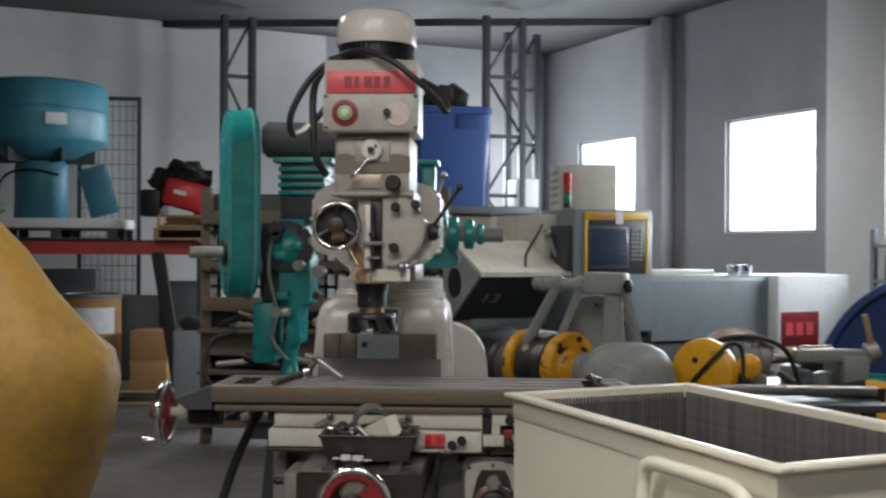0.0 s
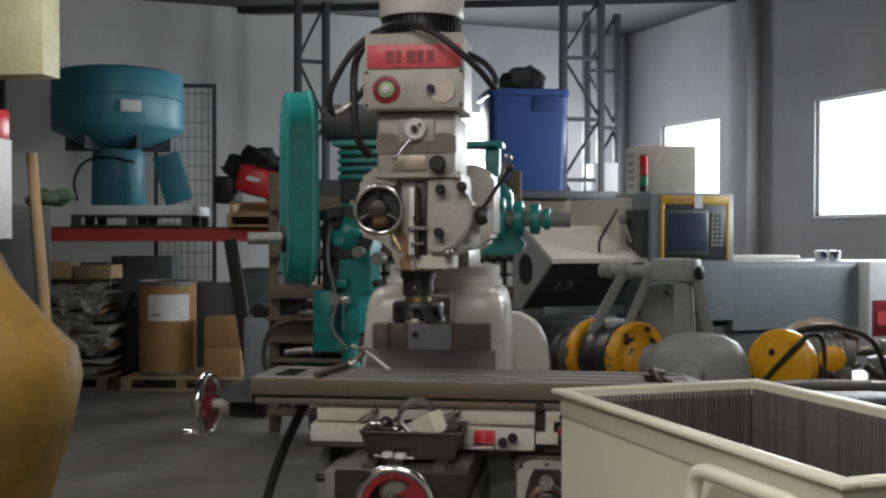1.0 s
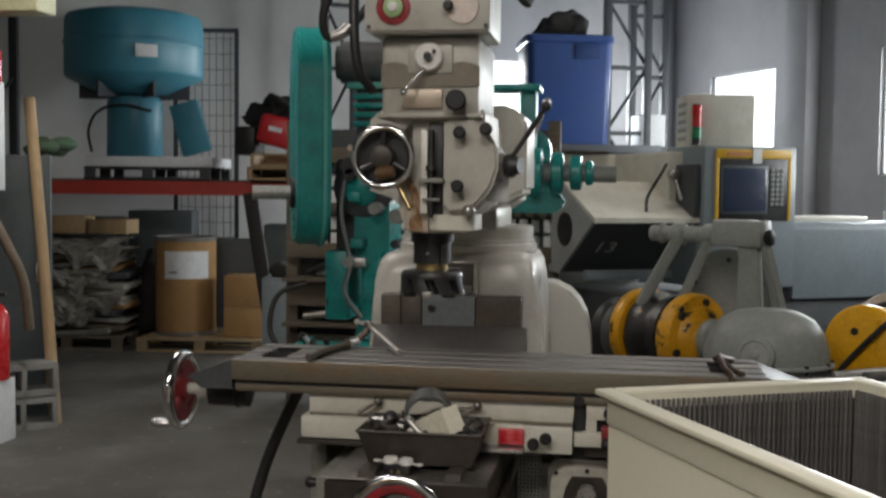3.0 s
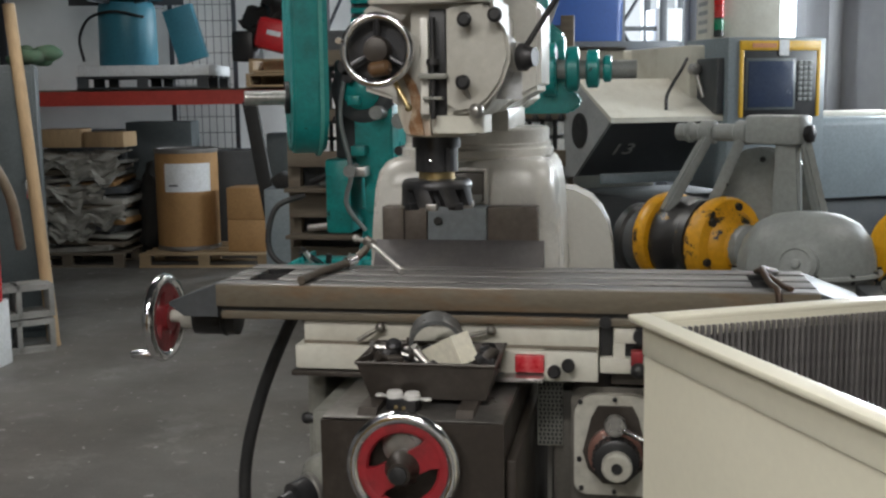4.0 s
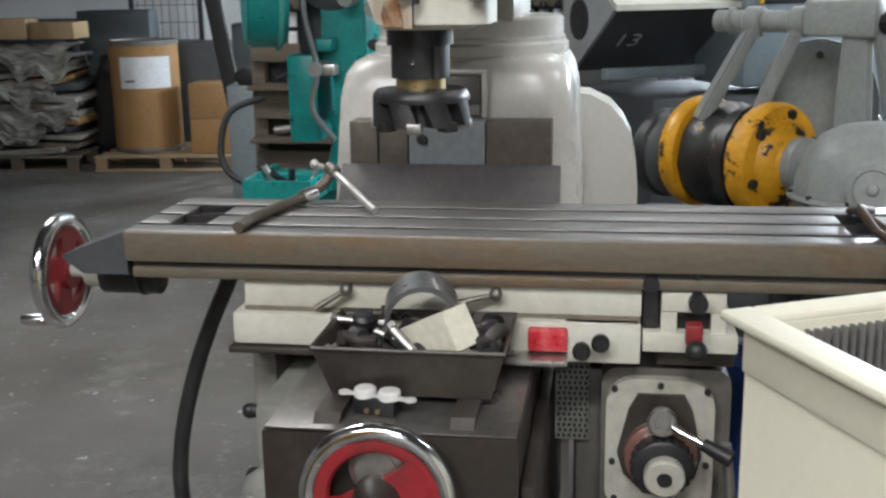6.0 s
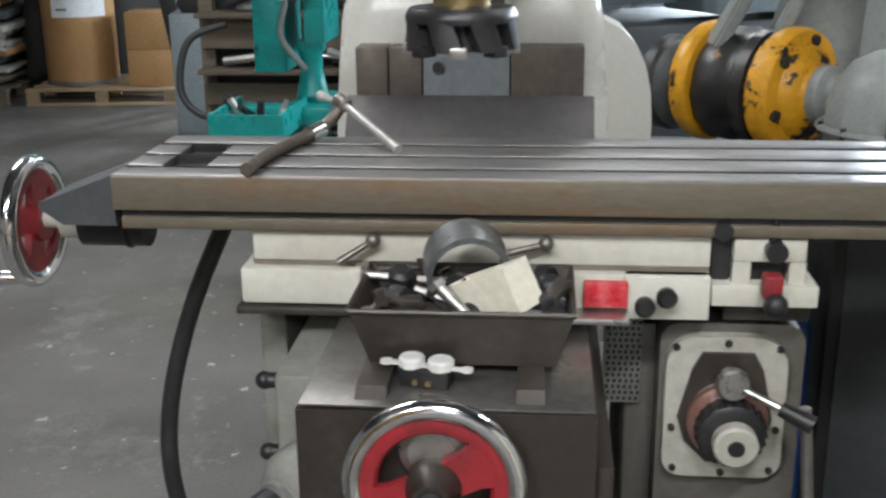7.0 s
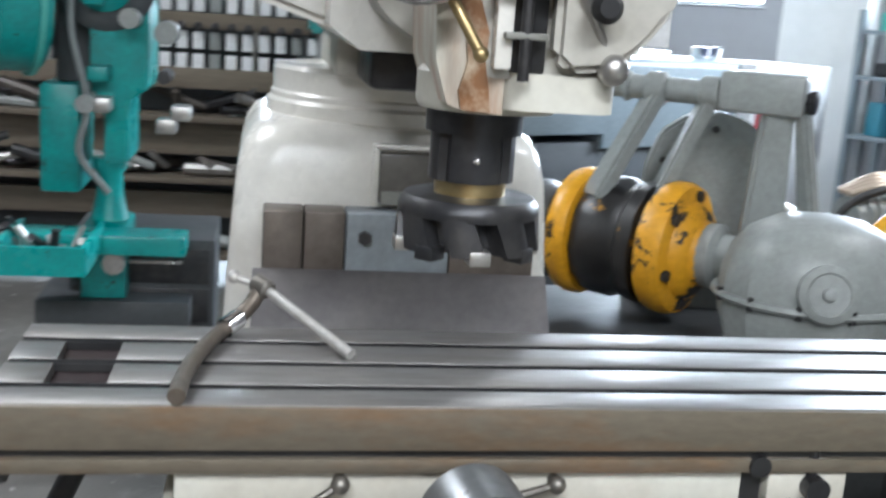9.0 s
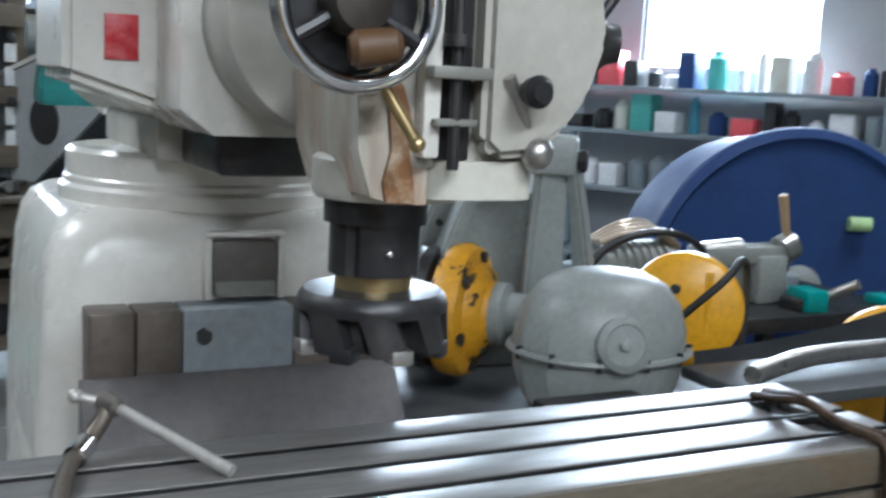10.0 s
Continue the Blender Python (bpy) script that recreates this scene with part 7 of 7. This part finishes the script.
solo("steel_pipe", bm, M_STEEL, "dull steel pipe lying beside the table", "pipe")
bm = B()
box(bm, 0.92, 1.75, 4.66, 4.92, 0.85, 0.878, 0.006)
bench = thing("side_bench", "narrow dark bench beside the mill", "bench", (1.35, 4.79, 0))
part("bench_top", bm, M_GREYDARK, bench)
for x in (0.96, 1.70):
    bm = B()
    box(bm, x - 0.02, x + 0.02, 4.76, 4.82, 0, 0.85)
    part("leg", bm, M_GREYDARK, bench)
yc = thing("yellow_crate", "slatted yellow plastic crate on the floor", "crate", (0.99, 4.76, 0), local=True)
for k in range(8):
    bm = B()
    box(bm, -0.17, 0.17, -0.11, -0.098, 0.03 + 0.075 * k, 0.075 + 0.075 * k, 0.003)
    part("slat", bm, M_BEZEL, yc)
for x in (-0.17, 0.0, 0.155):
    bm = B()
    box(bm, x, x + 0.015, -0.098, -0.085, 0.0, 0.615)
    part("crate_post", bm, M_BEZEL, yc)
bm = B()
box(bm, -0.165, 0.165, -0.084, 0.11, 0.0, 0.50, 0.01)
part("crate_lining", bm, M_GREYDARK, yc)
bk = thing("blue_canister", "dark blue tall canister standing on the floor", "canister", (0.46, 4.66, 0), local=True)
bm = B()
turned(bm, [(0.050, 0.0), (0.054, 0.02), (0.054, 0.56), (0.046, 0.60), (0.02, 0.615), (0.02, 0.64), (0.0, 0.641)], (0, 0, 0), seg=28)
part("canister_body", bm, M_TUB, bk)
# Black box added for the deep shade under the table's right end.
dc = thing("shade_cabinet", "black box added for the deep shade behind the mill", "cabinet", (0.66, 4.76, 0), local=True)
bm = B()
box(bm, -0.125, 0.125, -0.12, 0.15, 0.03, 0.84, 0.01)
part("cabinet_body", bm, M_BLACK, dc)
bm = B()
box(bm, -0.10, 0.10, -0.128, -0.1205, 0.10, 0.78, 0.003)
part("cabinet_door", bm, M_GREYDARK, dc)
for x in (-0.11, 0.085):
    bm = B()
    box(bm, x, x + 0.025, -0.10, 0.13, 0.0, 0.03)
    part("foot", bm, M_DARK, dc)

# Invented chest, added to cover bright floor where dark clutter belongs.
tc = thing("filler_chest", "dark drawer chest added behind the mill in place of dark clutter", "tool chest", (-0.74, 6.5, 0), local=True)
bm = B()
box(bm, -0.22, 0.22, -0.2, 0.2, 0.0, 0.70, 0.008)
part("chest_body", bm, M_GREYDARK, tc)
for k in range(5):
    bm = B()
    box(bm, -0.205, 0.205, -0.208, -0.2005, 0.06 + 0.125 * k, 0.17 + 0.125 * k, 0.003)
    dr = part("drawer", bm, M_DARK, tc)
    bm = B()
    box(bm, -0.12, 0.12, -0.222, -0.2085, 0.125 + 0.125 * k, 0.135 + 0.125 * k, 0.002)
    part("drawer_pull", bm, M_STEEL, dr)

# ---- the blue disc and the far corner ----
bd = thing("blue_reel", "large dark blue steel reel standing on the floor", "reel", (2.63, 6.36, 0))
ax = Vector((-0.26, -0.965, 0)).normalized()
bm = B()
turned(bm, [(0.64, -0.02), (0.66, -0.015), (0.66, 0.0), (0.655, 0.02), (0.62, 0.035), (0.60, 0.012), (0.20, 0.004)], Vector((2.63, 6.36, 0.70)), ax, 64)
part("reel_flange", bm, M_NAVY, bd)
bm = B()
turned(bm, [(0.60, -0.45), (0.60, -0.02)], Vector((2.63, 6.36, 0.70)), ax, 48)
part("reel_drum", bm, M_NAVY, bd)
bm = B()
turned(bm, [(0.10, 0.0), (0.11, 0.04), (0.08, 0.09), (0.05, 0.10)], Vector((2.63, 6.36, 0.70)), ax, 28)
part("hub", bm, M_GREY, bd)
for s in (-0.4, 0.4):
    bm = B()
    side = Vector((ax.y, -ax.x, 0)) * s
    p = Vector((2.63, 6.60, 0.0)) + side
    box(bm, p.x - 0.1, p.x + 0.1, p.y - 0.1, p.y + 0.1, 0, 0.16, 0.01)
    part("chock", bm, M_OLDWOOD, bd)
bm = B()
rod(bm, (2.82, 6.28, 0.98), (2.90, 6.24, 0.98), 0.03, seg=14)
part("valve_cap", bm, M_GREEN, bd)
bm = B()
turned(bm, [(0.16, 0), (0.18, 0.02), (0.18, 0.05), (0.14, 0.07)], (1.86, 5.2, 0.73), (-0.4, -0.9, 0.1), 28)
box(bm, 1.78, 1.94, 5.14, 5.26, 0, 0.60, 0.01)
solo("yellow_roller_stand", bm, M_YELLOWNEW, "yellow roller on a short stand", "roller stand")
sh = thing("supply_shelf", "steel shelf with jars, cans and small boxes", "shelf", tuple(WIN_WALL @ Vector((6.9, -0.28, 0))), turn=-62.1, local=True)
for z in (0.4, 0.85, 1.22, 1.50):
    bm = B()
    box(bm, -1.0, 1.2, -0.2, 0.2, z - 0.025, z, 0.003)
    part("shelf_board", bm, M_LATHE, sh)
for x in (-0.98, 1.18):
    for y in (-0.18, 0.18):
        bm = B()
        box(bm, x - 0.02, x + 0.02, y - 0.02, y + 0.02, 0, 1.62)
        part("shelf_post", bm, M_LATHE, sh)
rnd = random.Random(17)
cols = (M_PAPER, M_NAVY, M_SIGNRED, M_TEALPALE, M_BLUE, M_PAPER, M_CREAM, M_BLACK, M_LATHE)
for i, z in enumerate((0.85, 1.22, 1.50)):
    x = -0.92
    while x < 1.1:
        w = rnd.uniform(0.07, 0.16)
        h = rnd.uniform(0.08, 0.24)
        p = WIN_WALL @ Vector((6.9 + x + w / 2, -0.30, z))
        bm = B()
        if rnd.random() < 0.5:
            turned(bm, [(w * 0.42, 0), (w * 0.45, 0.01), (w * 0.45, h * 0.8), (w * 0.25, h * 0.92), (w * 0.25, h)], p, seg=16)
        else:
            box(bm, -w * 0.45, w * 0.45, -0.08, 0.08, 0, h, 0.004, Matrix.Translation(p) @ Matrix.Rotation(radians(-62.1), 4, "Z"))
        solo("supply_can", bm, cols[rnd.randrange(len(cols))], "small can or box on the supply shelf", "container", "supplies on the shelf")
        x += w + rnd.uniform(0.01, 0.06)

# ---- blue tub, rack towers ----


def tower(at, w, d, h, turn):
    t = thing("rack_frame", "dark steel rack frame with diagonal braces", "rack", at, "rack frames", turn, True)
    for x in (-w / 2, w / 2):
        bm = B()
        box(bm, x - 0.035, x + 0.035, -0.04, 0.04, 0, h, 0.003)
        part("upright", bm, M_UPRIGHT, t)
    n = int(h / 0.62)
    for k in range(n):
        a, b = (-w / 2, w / 2) if k % 2 else (w / 2, -w / 2)
        bm = B()
        rod(bm, (a, 0, 0.15 + 0.62 * k), (b, 0, 0.15 + 0.62 * (k + 1)), 0.017, seg=8)
        part("brace", bm, M_UPRIGHT, t)
        bm = B()
        box(bm, -w / 2 + 0.03, w / 2 - 0.03, -0.015, 0.015, 0.12 + 0.62 * k, 0.16 + 0.62 * k)
        part("strut", bm, M_UPRIGHT, t)
    return t


tower((0.34, 12.0, 0), 0.40, 0.1, 3.87, 20)
tower((-2.45, 11.9, 0), 0.30, 0.1, 3.87, 30)
tower((0.55, 12.9, 0), 0.36, 0.1, 3.87, 25)
pl = thing("tub_platform", "dark steel platform under the blue tub", "platform", (-0.2, 12.1, 0), turn=20, local=True)
bm = B()
box(bm, -0.55, 0.75, -0.5, 0.5, 1.80, 1.88, 0.004)
part("platform_deck", bm, M_UPRIGHT, pl)
for x in (-0.5, 0.70):
    for y in (-0.45, 0.45):
        bm = B()
        box(bm, x - 0.04, x + 0.04, y - 0.04, y + 0.04, 0, 1.80)
        part("leg", bm, M_UPRIGHT, pl)
bt = thing("blue_tub", "tall deep blue plastic tub", "tub", (-0.27, 12.1, 1.88), turn=14, local=True)
bm = B()
rings = []
for z, s, r in ((0, 0.94, 0.06), (0.02, 0.95, 0.07), (0.95, 1.0, 0.07), (0.96, 1.05, 0.07), (1.02, 1.05, 0.07), (1.03, 1.0, 0.07)):
    rings.append([bm.verts.new((x, y, z)) for x, y in rounded(-0.40 * s, 0.40 * s, -0.37 * s, 0.37 * s, r, 4)])
for a, b in zip(rings, rings[1:]):
    for k in range(len(a)):
        bm.faces.new((a[k], a[(k + 1) % len(a)], b[(k + 1) % len(a)], b[k]))
bm.faces.new(rings[-1]), bm.faces.new(rings[0][::-1])
part("tub_shell", bm, M_TUB, bt)
bm = B()
ball(bm, (-0.04, 0.0, 1.10), 1.0, 0.27, 0.22, 0.16, 40)
for v in bm.verts:
    v.co += 0.12 * noise.noise_vector(v.co * 4) + 0.05 * noise.noise_vector(v.co * 11)
part("black_sack", bm, M_FABRIC, bt, "crumpled black sack in the tub", 80)
bm = B()
box(bm, 0.04, 0.28, -0.385, -0.372, 0.80, 0.94, 0.004)
part("dark_panel", bm, M_NAVY, bt)
bm = B()
box(bm, -0.12, 0.12, -0.15, 0.15, 0, 0.3, 0.008, pose(0.55, 12.2, 1.88, 0, 0, 20))
solo("white_carton", bm, M_PAPER, "white carton on the platform", "carton")
